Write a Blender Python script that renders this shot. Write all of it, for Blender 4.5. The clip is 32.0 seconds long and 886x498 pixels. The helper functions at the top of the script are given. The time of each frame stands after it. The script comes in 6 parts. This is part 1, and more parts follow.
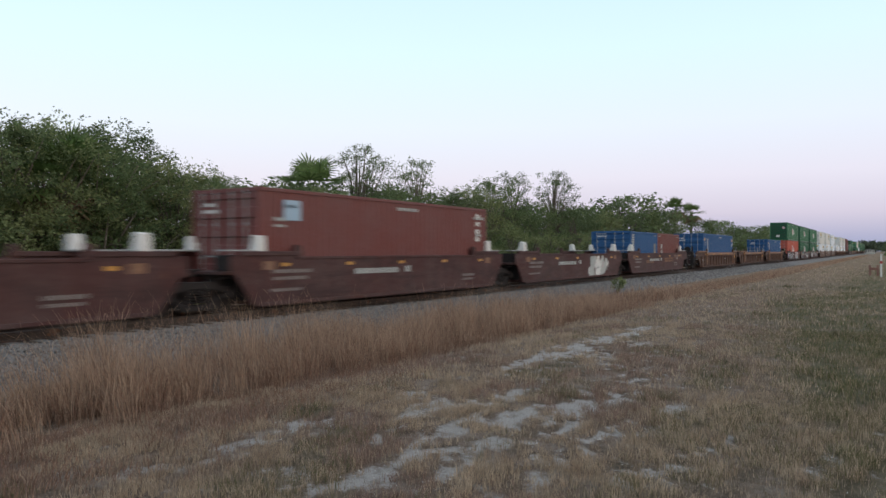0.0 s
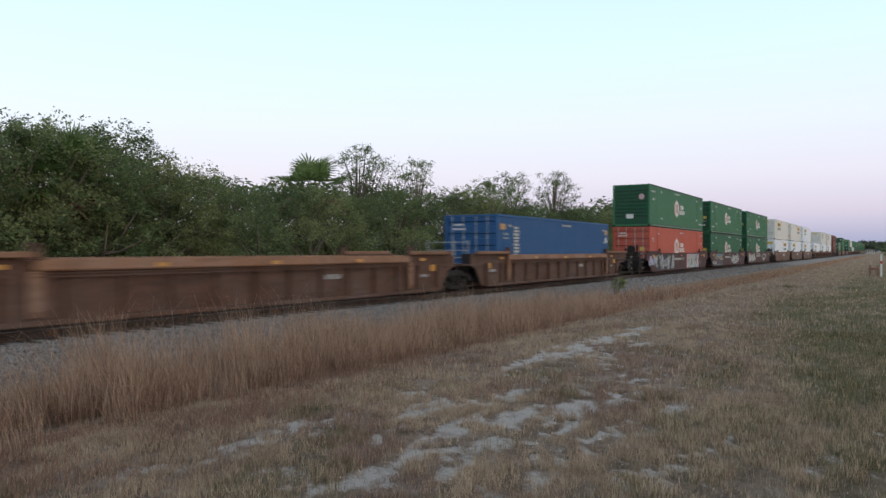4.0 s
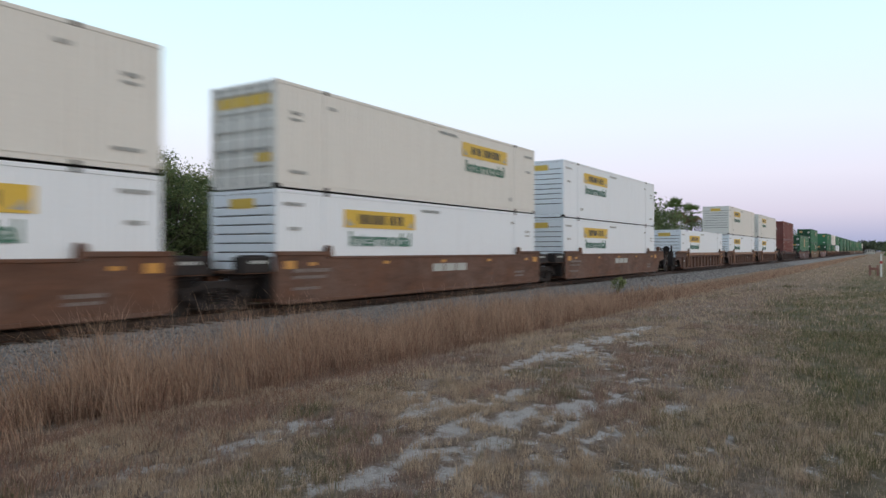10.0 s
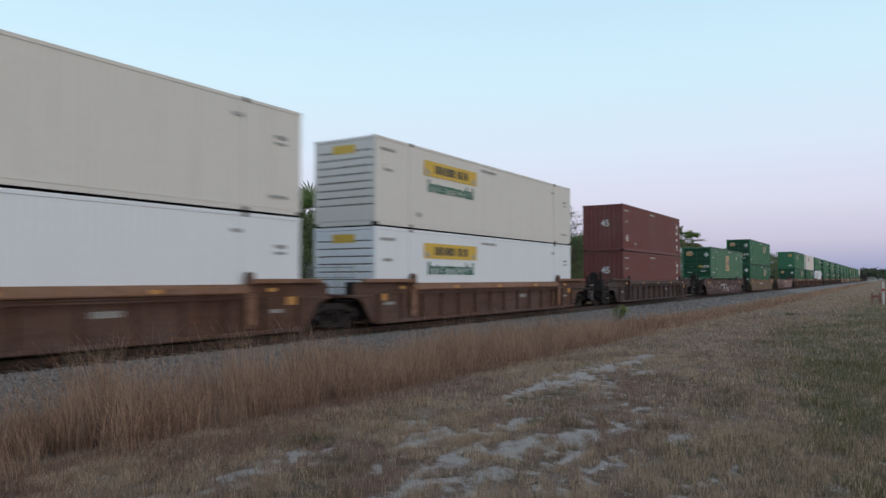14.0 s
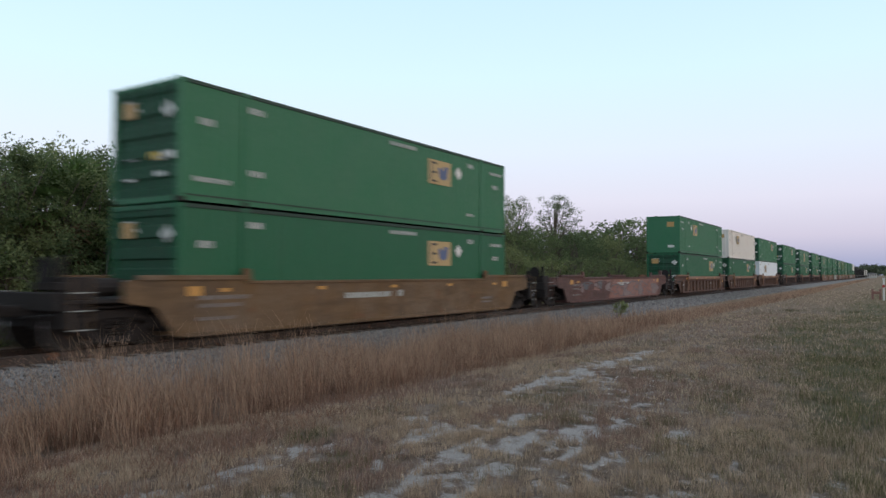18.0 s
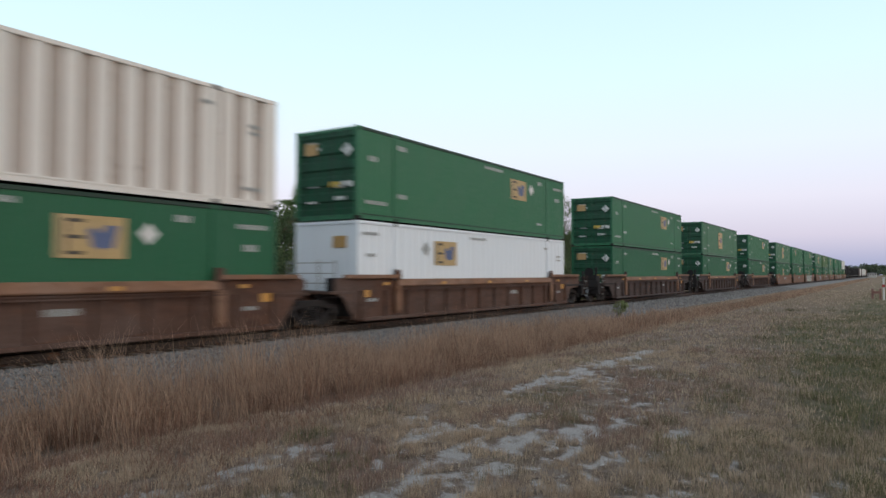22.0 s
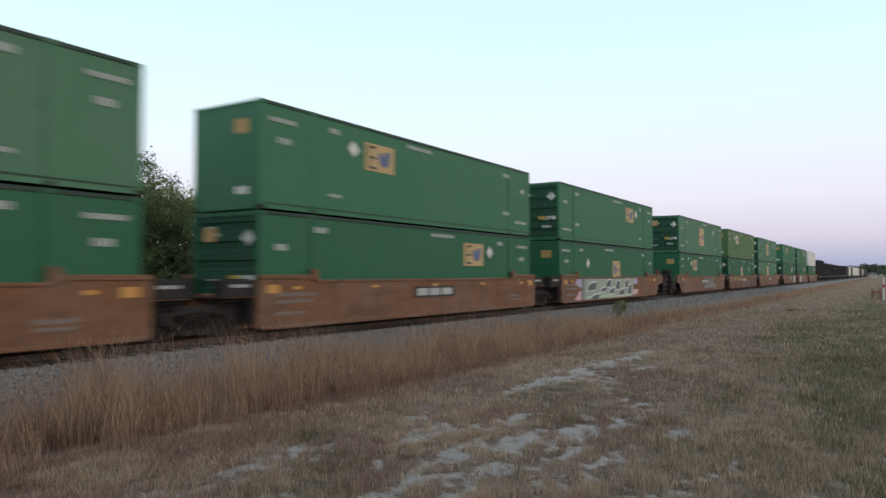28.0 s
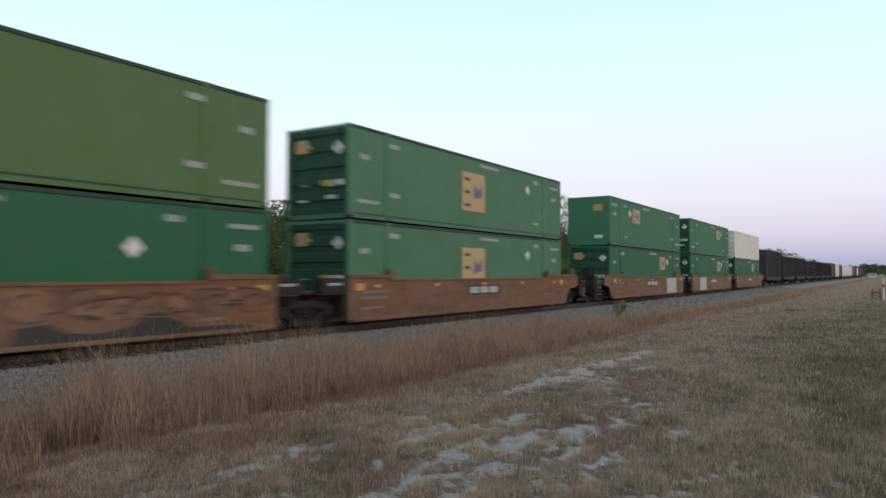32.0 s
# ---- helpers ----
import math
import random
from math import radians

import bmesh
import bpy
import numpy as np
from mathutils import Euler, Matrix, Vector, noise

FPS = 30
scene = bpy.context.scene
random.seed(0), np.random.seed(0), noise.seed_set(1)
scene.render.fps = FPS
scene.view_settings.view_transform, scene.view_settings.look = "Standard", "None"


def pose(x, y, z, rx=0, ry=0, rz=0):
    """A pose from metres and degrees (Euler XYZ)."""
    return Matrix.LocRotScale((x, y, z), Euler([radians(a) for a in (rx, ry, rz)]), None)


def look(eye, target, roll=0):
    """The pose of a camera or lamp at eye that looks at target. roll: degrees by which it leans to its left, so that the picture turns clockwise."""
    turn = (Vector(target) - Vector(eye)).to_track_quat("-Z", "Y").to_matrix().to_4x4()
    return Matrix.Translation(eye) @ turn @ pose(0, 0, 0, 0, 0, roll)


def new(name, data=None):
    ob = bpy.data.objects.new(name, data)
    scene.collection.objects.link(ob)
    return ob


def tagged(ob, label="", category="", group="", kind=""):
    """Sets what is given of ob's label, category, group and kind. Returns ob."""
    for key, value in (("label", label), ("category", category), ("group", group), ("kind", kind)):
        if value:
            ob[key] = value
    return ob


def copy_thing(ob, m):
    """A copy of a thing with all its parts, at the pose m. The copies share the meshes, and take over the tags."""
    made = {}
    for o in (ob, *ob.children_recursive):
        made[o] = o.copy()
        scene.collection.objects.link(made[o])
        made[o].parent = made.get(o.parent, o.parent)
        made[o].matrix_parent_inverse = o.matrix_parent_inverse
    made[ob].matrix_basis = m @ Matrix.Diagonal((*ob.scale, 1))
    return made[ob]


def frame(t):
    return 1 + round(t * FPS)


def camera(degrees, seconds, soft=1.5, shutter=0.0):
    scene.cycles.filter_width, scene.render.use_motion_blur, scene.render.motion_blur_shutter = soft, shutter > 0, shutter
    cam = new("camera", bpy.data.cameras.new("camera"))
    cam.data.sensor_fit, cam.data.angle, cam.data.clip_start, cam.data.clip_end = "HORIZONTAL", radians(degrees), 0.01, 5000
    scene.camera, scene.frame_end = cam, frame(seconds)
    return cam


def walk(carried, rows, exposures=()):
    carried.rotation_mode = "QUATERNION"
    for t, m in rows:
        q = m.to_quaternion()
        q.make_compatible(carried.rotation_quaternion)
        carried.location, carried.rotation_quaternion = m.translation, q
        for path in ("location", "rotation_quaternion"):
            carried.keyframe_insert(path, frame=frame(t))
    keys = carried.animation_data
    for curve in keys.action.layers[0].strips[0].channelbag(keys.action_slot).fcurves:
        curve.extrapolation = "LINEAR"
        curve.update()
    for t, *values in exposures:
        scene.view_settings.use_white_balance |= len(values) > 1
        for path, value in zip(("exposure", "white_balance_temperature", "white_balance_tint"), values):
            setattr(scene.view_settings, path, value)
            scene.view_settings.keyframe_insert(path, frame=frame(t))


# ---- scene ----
cam = camera(64.35, 32.0, 1.5, 0.5)
EYE = 1.8            # eye over the grass
RAIL = 0.22          # top of rail
TRACK = 15.02        # centre line of the track, metres to the side of the camera
YAW, PITCH, FOCAL = 0.565655, 0.035481, 1246.1


def aim(dx, dy):
    a, b = YAW + dx / FOCAL, PITCH + dy / FOCAL
    eye = Vector((0, 0, EYE))
    return look(eye, eye + Vector((math.cos(a) * math.cos(b), math.sin(a) * math.cos(b), math.sin(b))), 0.03)


walk(cam, [(0, aim(-2.5, -41.5)), (5, aim(-2.4, -41.3)), (10, aim(-2.5, -41.5)), (10.5, aim(-2.5, -41)), (11, aim(-2.4, -38.5)),
           (11.5, aim(-2.4, -35)), (12, aim(-2.5, -26)), (12.5, aim(-2.6, -14)), (13, aim(-2.4, -2.8)), (13.5, aim(-1.5, 4)),
           (14, aim(-0.7, 7.3)), (14.5, aim(0, 7.5)), (16.5, aim(0.2, 2.8)), (17.5, aim(0.1, 1.3)), (19, aim(0, 0)),
           (25, aim(0, 0)), (32, aim(0, 0))],
     exposures=[(0, 0.05, 6500, 10), (3, 0.08, 6500, 10), (6, 0.12, 6420, 10), (8, 0.27, 6280, 10), (10, 0.10, 6380, 10), (11.5, 0.05, 6450, 10), (13, -0.04, 6300, 10),
                (14, -0.16, 6150, 10), (17, -0.08, 6300, 10), (18, 0.0, 6300, 10), (19, -0.03, 6320, 10), (20, -0.09, 6350, 10), (21, 0.13, 6350, 9), (22, 0.08, 6400, 9), (23, 0.03, 6450, 9), (28, 0.10, 6500, 8), (32, 0.10, 6500, 8)])

# ---- dusk light: the afterglow stands behind the camera ----
GLOW = Vector((-0.12, -0.97, 0.22)).normalized()
world = bpy.data.worlds.new("dusk")
scene.world = world
world.use_nodes = True
wt = world.node_tree
wt.nodes.clear()


def wn(kind, **values):
    n = wt.nodes.new(kind)
    for k, v in values.items():
        n.inputs[k].default_value = v
    return n


w_out, w_bg = wn("ShaderNodeOutputWorld"), wn("ShaderNodeBackground", Strength=1.0)
w_pos, w_sep = wn("ShaderNodeTexCoord"), wn("ShaderNodeSeparateXYZ")
w_ramp = wn("ShaderNodeValToRGB")
w_dot, w_map = wn("ShaderNodeVectorMath"), wn("ShaderNodeMapRange")
w_mix = wn("ShaderNodeMix")
w_sky, w_add = wn("ShaderNodeTexSky"), wn("ShaderNodeMix")
w_sky.sky_type, w_sky.sun_disc, w_sky.sun_elevation = "NISHITA", False, radians(2)
w_sky.sun_rotation = math.atan2(GLOW.x, GLOW.y)
els = w_ramp.color_ramp.elements
els[0].position, els[0].color = 0.0, (0.30, 0.36, 0.55, 1)
els[1].position, els[1].color = 1.0, (0.50, 0.56, 0.66, 1)
for at, col in ((0.02, (0.40, 0.43, 0.62)), (0.05, (0.60, 0.57, 0.73)), (0.10, (0.74, 0.72, 0.86)), (0.17, (0.76, 0.83, 0.95)),
                (0.27, (0.70, 0.90, 0.98)), (0.38, (0.62, 0.84, 0.96)), (0.55, (0.58, 0.70, 0.82))):
    e = els.new(at)
    e.color = (*col, 1)
w_dot.operation = "DOT_PRODUCT"
w_dot.inputs[1].default_value = GLOW
w_map.interpolation_type = "SMOOTHSTEP"
w_map.inputs["From Min"].default_value, w_map.inputs["From Max"].default_value = 0.2, 1.0
w_map.inputs["To Max"].default_value = 0.6
w_mix.data_type = w_add.data_type = "RGBA"
w_mix.inputs["B"].default_value = (1.0, 0.90, 0.80, 1)
w_add.blend_type = "ADD"
w_add.inputs["Factor"].default_value = 0.05
wt.links.new(w_pos.outputs["Generated"], w_sep.inputs[0])
wt.links.new(w_sep.outputs["Z"], w_ramp.inputs[0])
wt.links.new(w_pos.outputs["Generated"], w_dot.inputs[0])
wt.links.new(w_dot.outputs["Value"], w_map.inputs["Value"])
wt.links.new(w_map.outputs[0], w_mix.inputs["Factor"])
wt.links.new(w_ramp.outputs[0], w_mix.inputs["A"])
wt.links.new(w_mix.outputs["Result"], w_add.inputs["A"])
wt.links.new(w_sky.outputs[0], w_add.inputs["B"])
wt.links.new(w_add.outputs["Result"], w_bg.inputs[0])
wt.links.new(w_bg.outputs[0], w_out.inputs[0])
sun = new("sun", bpy.data.lights.new("sun", "SUN"))
sun.data.energy, sun.data.angle, sun.data.color = 0.3, radians(40), (1.0, 0.90, 0.80)
sun.matrix_basis = look(GLOW * 100, (0, 0, 0))

# ---- materials ----


def nodes_of(name):
    m = bpy.data.materials.new(name)
    m.use_nodes = True
    t = m.node_tree
    b = t.nodes["Principled BSDF"]

    def put(kind, links=(), **values):
        n = t.nodes.new(kind)
        for k, v in values.items():
            n.inputs[k].default_value = v
        for k, src in links:
            t.links.new(src, n.inputs[k])
        return n
    return m, t, b, put


def blend(put, kind, fac, a, b):
    n = put("ShaderNodeMix")
    n.data_type, n.blend_type = "RGBA", kind
    tree = n.id_data
    for key, v in (("Factor", fac), ("A", a), ("B", b)):
        if hasattr(v, "is_linked"):
            tree.links.new(v, n.inputs[key])
        else:
            n.inputs[key].default_value = v if key == "Factor" else (*v, 1)
    return n.outputs["Result"]


def ramp(put, src, lo, hi, to0=0.0, to1=1.0):
    n = put("ShaderNodeMapRange", [("Value", src)], **{"From Min": lo, "From Max": hi, "To Min": to0, "To Max": to1})
    return n.outputs[0]


def painted(name, col, rough=0.5, rust=0.15, fade=0.25, rust_col=(0.16, 0.07, 0.035), metal=0.0, streak=0.25, soot=(0.05, 0.045, 0.04), pale=0.12, gloss=0.5, stain=0.0):
    """Weathered paint on steel: faded patches, vertical streaks of dirt, spots of rust."""
    m, t, b, put = nodes_of(name)
    tc = put("ShaderNodeTexCoord")
    info = put("ShaderNodeObjectInfo")
    shift = put("ShaderNodeVectorMath", [(0, tc.outputs["Object"]), (1, info.outputs["Location"])])
    shift.operation = "ADD"
    loose = put("ShaderNodeMapping", [("Vector", tc.outputs["Object"])])
    t.links.new(info.outputs["Random"], loose.inputs["Location"])
    big = put("ShaderNodeTexNoise", [("Vector", loose.outputs[0])], Scale=0.7, Detail=6.0, Roughness=0.6)
    fine = put("ShaderNodeTexNoise", [("Vector", loose.outputs[0])], Scale=14.0, Detail=5.0, Roughness=0.65)
    st = put("ShaderNodeMapping", [("Vector", loose.outputs[0])], Scale=(5.0, 5.0, 0.35))
    run = put("ShaderNodeTexNoise", [("Vector", st.outputs[0])], Scale=1.0, Detail=6.0, Roughness=0.7)
    light = tuple(min(1, c * 0.7 + 0.3 * (sum(col) / 3 + pale)) for c in col)
    dark = tuple(c * 0.62 for c in col)
    c1 = blend(put, "MIX", ramp(put, big.outputs["Fac"], 0.35, 0.7, 0, fade * 2), col, light)
    c2 = blend(put, "MIX", ramp(put, fine.outputs["Fac"], 0.45, 0.75, 0, fade * 1.4), c1, dark)
    c3 = blend(put, "MIX", ramp(put, run.outputs["Fac"], 0.5, 0.72, 0, streak), c2, soot)
    spot = put("ShaderNodeTexNoise", [("Vector", loose.outputs[0])], Scale=2.6, Detail=8.0, Roughness=0.75)
    c4 = blend(put, "MIX", ramp(put, spot.outputs["Fac"], 0.66 - rust * 0.35, 0.74 - rust * 0.3, 0, min(1, rust * 4)), c3, rust_col)
    if stain:
        lie = put("ShaderNodeMapping", [("Vector", loose.outputs[0])], Scale=(0.55, 1.0, 2.2))
        wide = put("ShaderNodeTexNoise", [("Vector", lie.outputs[0])], Scale=1.1, Detail=7.0, Roughness=0.68, Distortion=0.6)
        c4 = blend(put, "MIX", ramp(put, wide.outputs["Fac"], 0.47, 0.70, 0, stain), c4, soot)
        c4 = blend(put, "MIX", ramp(put, wide.outputs["Fac"], 0.44, 0.28, 0, stain * 0.6), c4, light)
    t.links.new(c4, b.inputs["Base Color"])
    t.links.new(ramp(put, fine.outputs["Fac"], 0.3, 0.7, rough - 0.1, rough + 0.15), b.inputs["Roughness"])
    b.inputs["Metallic"].default_value = metal
    b.inputs["Specular IOR Level"].default_value = gloss
    bump = put("ShaderNodeBump", [("Height", fine.outputs["Fac"])], Strength=0.12, Distance=0.01)
    t.links.new(bump.outputs[0], b.inputs["Normal"])
    return m


def earthy(name, cols, scale, rough=0.95, bump=0.4, island=False, thin=0.0, spread=0.44):
    """Ground, bark, leaves, stone: three colours mixed by noise at two scales."""
    m, t, b, put = nodes_of(name)
    vec = put("ShaderNodeNewGeometry").outputs["Position"]
    n1 = put("ShaderNodeTexNoise", [("Vector", vec)], Scale=scale, Detail=6.0, Roughness=0.65)
    n2 = put("ShaderNodeTexNoise", [("Vector", vec)], Scale=scale * 9, Detail=4.0, Roughness=0.6)
    c = blend(put, "MIX", ramp(put, n1.outputs["Fac"], 0.35, 0.65), cols[0], cols[1])
    c = blend(put, "MIX", ramp(put, n2.outputs["Fac"], 0.4, 0.7, 0, 0.7), c, cols[2])
    if island:
        g = put("ShaderNodeNewGeometry")
        c = blend(put, "MULTIPLY", 1.0, c, blend(put, "MIX", g.outputs["Random Per Island"], (1 - spread, 1 - spread, 1 - spread), (1 + 0.95 * spread, 1 + 0.86 * spread, 1 + 0.73 * spread)))
    t.links.new(c, b.inputs["Base Color"])
    b.inputs["Roughness"].default_value = rough
    b.inputs["Specular IOR Level"].default_value = 0.2
    if thin:
        tr, mx = put("ShaderNodeBsdfTranslucent"), put("ShaderNodeMixShader", Fac=thin)
        t.links.new(c, tr.inputs["Color"])
        t.links.new(b.outputs[0], mx.inputs[1])
        t.links.new(tr.outputs[0], mx.inputs[2])
        t.links.new(mx.outputs[0], t.nodes["Material Output"].inputs["Surface"])
    if bump:
        bp = put("ShaderNodeBump", [("Height", n2.outputs["Fac"])], Strength=bump, Distance=0.03)
        t.links.new(bp.outputs[0], b.inputs["Normal"])
    return m


GREEN = painted("green_paint", (0.022, 0.146, 0.064), 0.55, 0.05, 0.13, streak=0.12)
GREEN2 = painted("faded_green_paint", (0.048, 0.170, 0.085), 0.55, 0.05, 0.3, streak=0.15)
OLIVE = painted("olive_green_paint", (0.065, 0.150, 0.040), 0.55, 0.05, 0.3, streak=0.15)
DEEPGREEN = painted("deep_green_paint", (0.005, 0.104, 0.042), 0.55, 0.04, 0.09, streak=0.12)
WHITE = painted("white_panel_paint", (0.73, 0.79, 0.85), 0.5, 0.03, 0.08, streak=0.10, soot=(0.35, 0.35, 0.35))
CREAM = painted("weathered_white_paint", (0.66, 0.66, 0.63), 0.55, 0.06, 0.14, streak=0.18, soot=(0.34, 0.31, 0.28))
RUSTWHITE = painted("rusting_white_paint", (0.76, 0.73, 0.69), 0.6, 0.10, 0.15, rust_col=(0.30, 0.19, 0.12), streak=0.2, soot=(0.32, 0.25, 0.19))
MAROON = painted("oxide_red_paint", (0.150, 0.036, 0.030), 0.55, 0.10, 0.25, streak=0.15)
ORANGERED = painted("orange_red_paint", (0.44, 0.072, 0.036), 0.55, 0.06, 0.22, streak=0.15)
BLUE = painted("blue_paint", (0.007, 0.078, 0.225), 0.6, 0.05, 0.08, streak=0.12)
W_MAROON = painted("wagon_oxide_paint", (0.074, 0.029, 0.027), 0.7, 0.2, 0.4, streak=0.45, soot=(0.022, 0.014, 0.014), stain=0.55, gloss=0.3)
W_DARK = painted("wagon_dark_brown_paint", (0.062, 0.038, 0.034), 0.75, 0.25, 0.45, streak=0.5, soot=(0.020, 0.015, 0.014), stain=0.55, gloss=0.3)
W_BROWN = painted("wagon_brown_paint", (0.098, 0.046, 0.029), 0.7, 0.25, 0.45, streak=0.5, soot=(0.028, 0.018, 0.015), stain=0.55, gloss=0.3)
W_ORANGE = painted("wagon_orange_brown_paint", (0.185, 0.086, 0.043), 0.7, 0.2, 0.45, streak=0.45, soot=(0.060, 0.032, 0.020), stain=0.55, gloss=0.3)
W_OCHRE = painted("wagon_ochre_brown_paint", (0.150, 0.086, 0.036), 0.7, 0.25, 0.45, streak=0.5, soot=(0.040, 0.026, 0.016), stain=0.55, gloss=0.3)
W_TAN = painted("wagon_chord_tan_paint", (0.24, 0.125, 0.072), 0.7, 0.3, 0.4, streak=0.3, soot=(0.075, 0.042, 0.028), stain=0.55, gloss=0.3)
W_PINK = painted("sun_faded_red_paint", (0.26, 0.120, 0.095), 0.7, 0.2, 0.5, streak=0.3, soot=(0.09, 0.05, 0.045), stain=0.55, gloss=0.3)
W_FADED = painted("wagon_dull_red_paint", (0.105, 0.044, 0.037), 0.7, 0.25, 0.5, streak=0.4, soot=(0.030, 0.018, 0.017), stain=0.55, gloss=0.3)
# Container green darkened for the shade on the end faces.
ENDSHADE = painted("shaded_end_green_paint", (0.010, 0.080, 0.038), 0.6, 0.12, 0.3, streak=0.4, soot=(0.015, 0.018, 0.015), pale=0.05, gloss=0.3)
VIOLET = painted("dull_violet_paint", (0.13, 0.115, 0.22), 0.55, 0.03, 0.25)
PLUM = painted("dark_plum_spray_paint", (0.055, 0.026, 0.042), 0.6, 0.03, 0.3)
FAINT = painted("faint_worn_spray_paint", (0.20, 0.145, 0.145), 0.7, 0.1, 0.5, streak=0.4)
STENC = painted("worn_stencil_paint", (0.19, 0.165, 0.155), 0.7, 0.15, 0.5, streak=0.4)
W_RUST = painted("wagon_rust_brown_paint", (0.128, 0.060, 0.035), 0.7, 0.25, 0.45, streak=0.5, soot=(0.036, 0.022, 0.017), stain=0.55, gloss=0.3)
SLATE = painted("slate_grey_spray_paint", (0.085, 0.09, 0.105), 0.65, 0.05, 0.4)
# Darker green on top rails and lock bars; on bottom lips it paints shade.
DARKSHADE = painted("dark_green_rail_and_shade_paint", (0.008, 0.035, 0.020), 0.6, 0.08, 0.2)
# Brown rust stain together with painted shade for the wall's valleys.
GROOVE = painted("rust_and_shade_groove_paint", (0.42, 0.355, 0.31), 0.7, 0.2, 0.2, rust_col=(0.14, 0.08, 0.05), streak=0.3)
GREYBLUE = painted("worn_grey_blue_spray_paint", (0.165, 0.165, 0.175), 0.65, 0.08, 0.4, streak=0.3)
DULLBLUE = painted("pale_blue_grey_spray_paint", (0.36, 0.41, 0.47), 0.6, 0.05, 0.3)
PLATE = painted("black_name_plate", (0.02, 0.018, 0.018), 0.6, 0.05, 0.2)
BLACK = painted("wagon_black_paint", (0.018, 0.016, 0.017), 0.7, 0.12, 0.3, streak=0.2)
STEEL = painted("bogie_grimy_steel", (0.026, 0.022, 0.022), 0.8, 0.25, 0.35, rust_col=(0.045, 0.028, 0.022), streak=0.3, soot=(0.008, 0.007, 0.007), pale=0.02, gloss=0.25)
# Near-black for underframe gear, with the shade of the gaps mixed in.
UNDERSHADE = painted("black_gear_and_gap_shade", (0.019, 0.016, 0.017), 0.8, 0.15, 0.35, rust_col=(0.040, 0.025, 0.020), streak=0.3, soot=(0.009, 0.008, 0.008), pale=0.03, gloss=0.3)
TREAD = painted("polished_wheel_tread", (0.42, 0.42, 0.44), 0.32, 0.02, 0.1, metal=0.9, streak=0.1)
REFL = painted("orange_reflector_tape", (0.55, 0.27, 0.045), 0.5, 0.06, 0.25, streak=0.25)
BADGE = painted("sun_bleached_tan_decal", (0.47, 0.33, 0.145), 0.55, 0.04, 0.25, streak=0.15)
BLEACH = painted("bleached_cream_decal", (0.62, 0.54, 0.36), 0.55, 0.04, 0.2, streak=0.15)
BADGEB = painted("bleached_blue_decal", (0.085, 0.12, 0.25), 0.55, 0.03, 0.3)
WHEELM = painted("wheel_worn_steel", (0.028, 0.024, 0.023), 0.75, 0.2, 0.3, streak=0.2, soot=(0.010, 0.009, 0.009), pale=0.03, gloss=0.25)
RAILM = painted("rail_rusty_steel", (0.050, 0.032, 0.025), 0.6, 0.3, 0.3, metal=0.2, streak=0.2)
MARKW = painted("white_marking_paint", (0.66, 0.66, 0.64), 0.6, 0.03, 0.2, streak=0.15)
MARKG = painted("grey_marking_paint", (0.32, 0.34, 0.34), 0.6, 0.03, 0.2, streak=0.15)
MARKY = painted("yellow_marking_paint", (0.64, 0.43, 0.04), 0.55, 0.05, 0.2, streak=0.15)
MARKO = painted("orange_yellow_decal", (0.47, 0.28, 0.09), 0.55, 0.04, 0.25, streak=0.15)
MARKB = painted("dark_lettering_paint", (0.03, 0.03, 0.03), 0.6, 0.02, 0.2)
MARKR = painted("red_marking_paint", (0.42, 0.045, 0.04), 0.55, 0.03, 0.2)
DULLW = painted("dull_white_marking_paint", (0.40, 0.43, 0.42), 0.65, 0.05, 0.3, streak=0.2)
MARKGR = painted("green_lettering_paint", (0.02, 0.14, 0.09), 0.55, 0.03, 0.2)
TEAL = painted("teal_spray_paint", (0.065, 0.19, 0.23), 0.6, 0.03, 0.3)
SKYB = painted("sky_blue_spray_paint", (0.33, 0.48, 0.62), 0.6, 0.03, 0.3)
PINK = painted("pink_spray_paint", (0.58, 0.36, 0.40), 0.6, 0.03, 0.3)
LILAC = painted("lilac_spray_paint", (0.38, 0.34, 0.52), 0.6, 0.03, 0.3)
YOLK = painted("dull_yellow_spray_paint", (0.30, 0.19, 0.045), 0.65, 0.06, 0.4, streak=0.3)
SAGE = painted("sage_spray_paint", (0.29, 0.36, 0.285), 0.6, 0.03, 0.35)
MINT = painted("mint_spray_paint", (0.36, 0.52, 0.36), 0.6, 0.03, 0.3)
LEAF = earthy("scrub_foliage", [(0.142, 0.196, 0.091), (0.199, 0.242, 0.112), (0.100, 0.153, 0.073)], 0.3, 0.7, 0, island=True, thin=0.5, spread=0.3)
LEAF2 = earthy("light_scrub_foliage", [(0.211, 0.255, 0.112), (0.268, 0.291, 0.139), (0.142, 0.192, 0.087)], 0.3, 0.7, 0, island=True, thin=0.5, spread=0.3)
LEAFD = earthy("dark_broad_foliage", [(0.114, 0.157, 0.078), (0.157, 0.198, 0.096), (0.080, 0.116, 0.057)], 0.35, 0.65, 0, island=True, thin=0.5, spread=0.3)
PALM = earthy("palm_frond", [(0.105, 0.175, 0.055), (0.15, 0.20, 0.075), (0.075, 0.128, 0.042)], 0.6, 0.5, 0, island=True, thin=0.45)
DEADPALM = earthy("dead_palm_frond", [(0.16, 0.11, 0.065), (0.12, 0.085, 0.05), (0.2, 0.15, 0.09)], 0.6, 0.8, 0, island=True)
BARK = earthy("grey_bark", [(0.15, 0.125, 0.105), (0.09, 0.075, 0.06), (0.2, 0.18, 0.15)], 2.0, 0.9, 0.6)
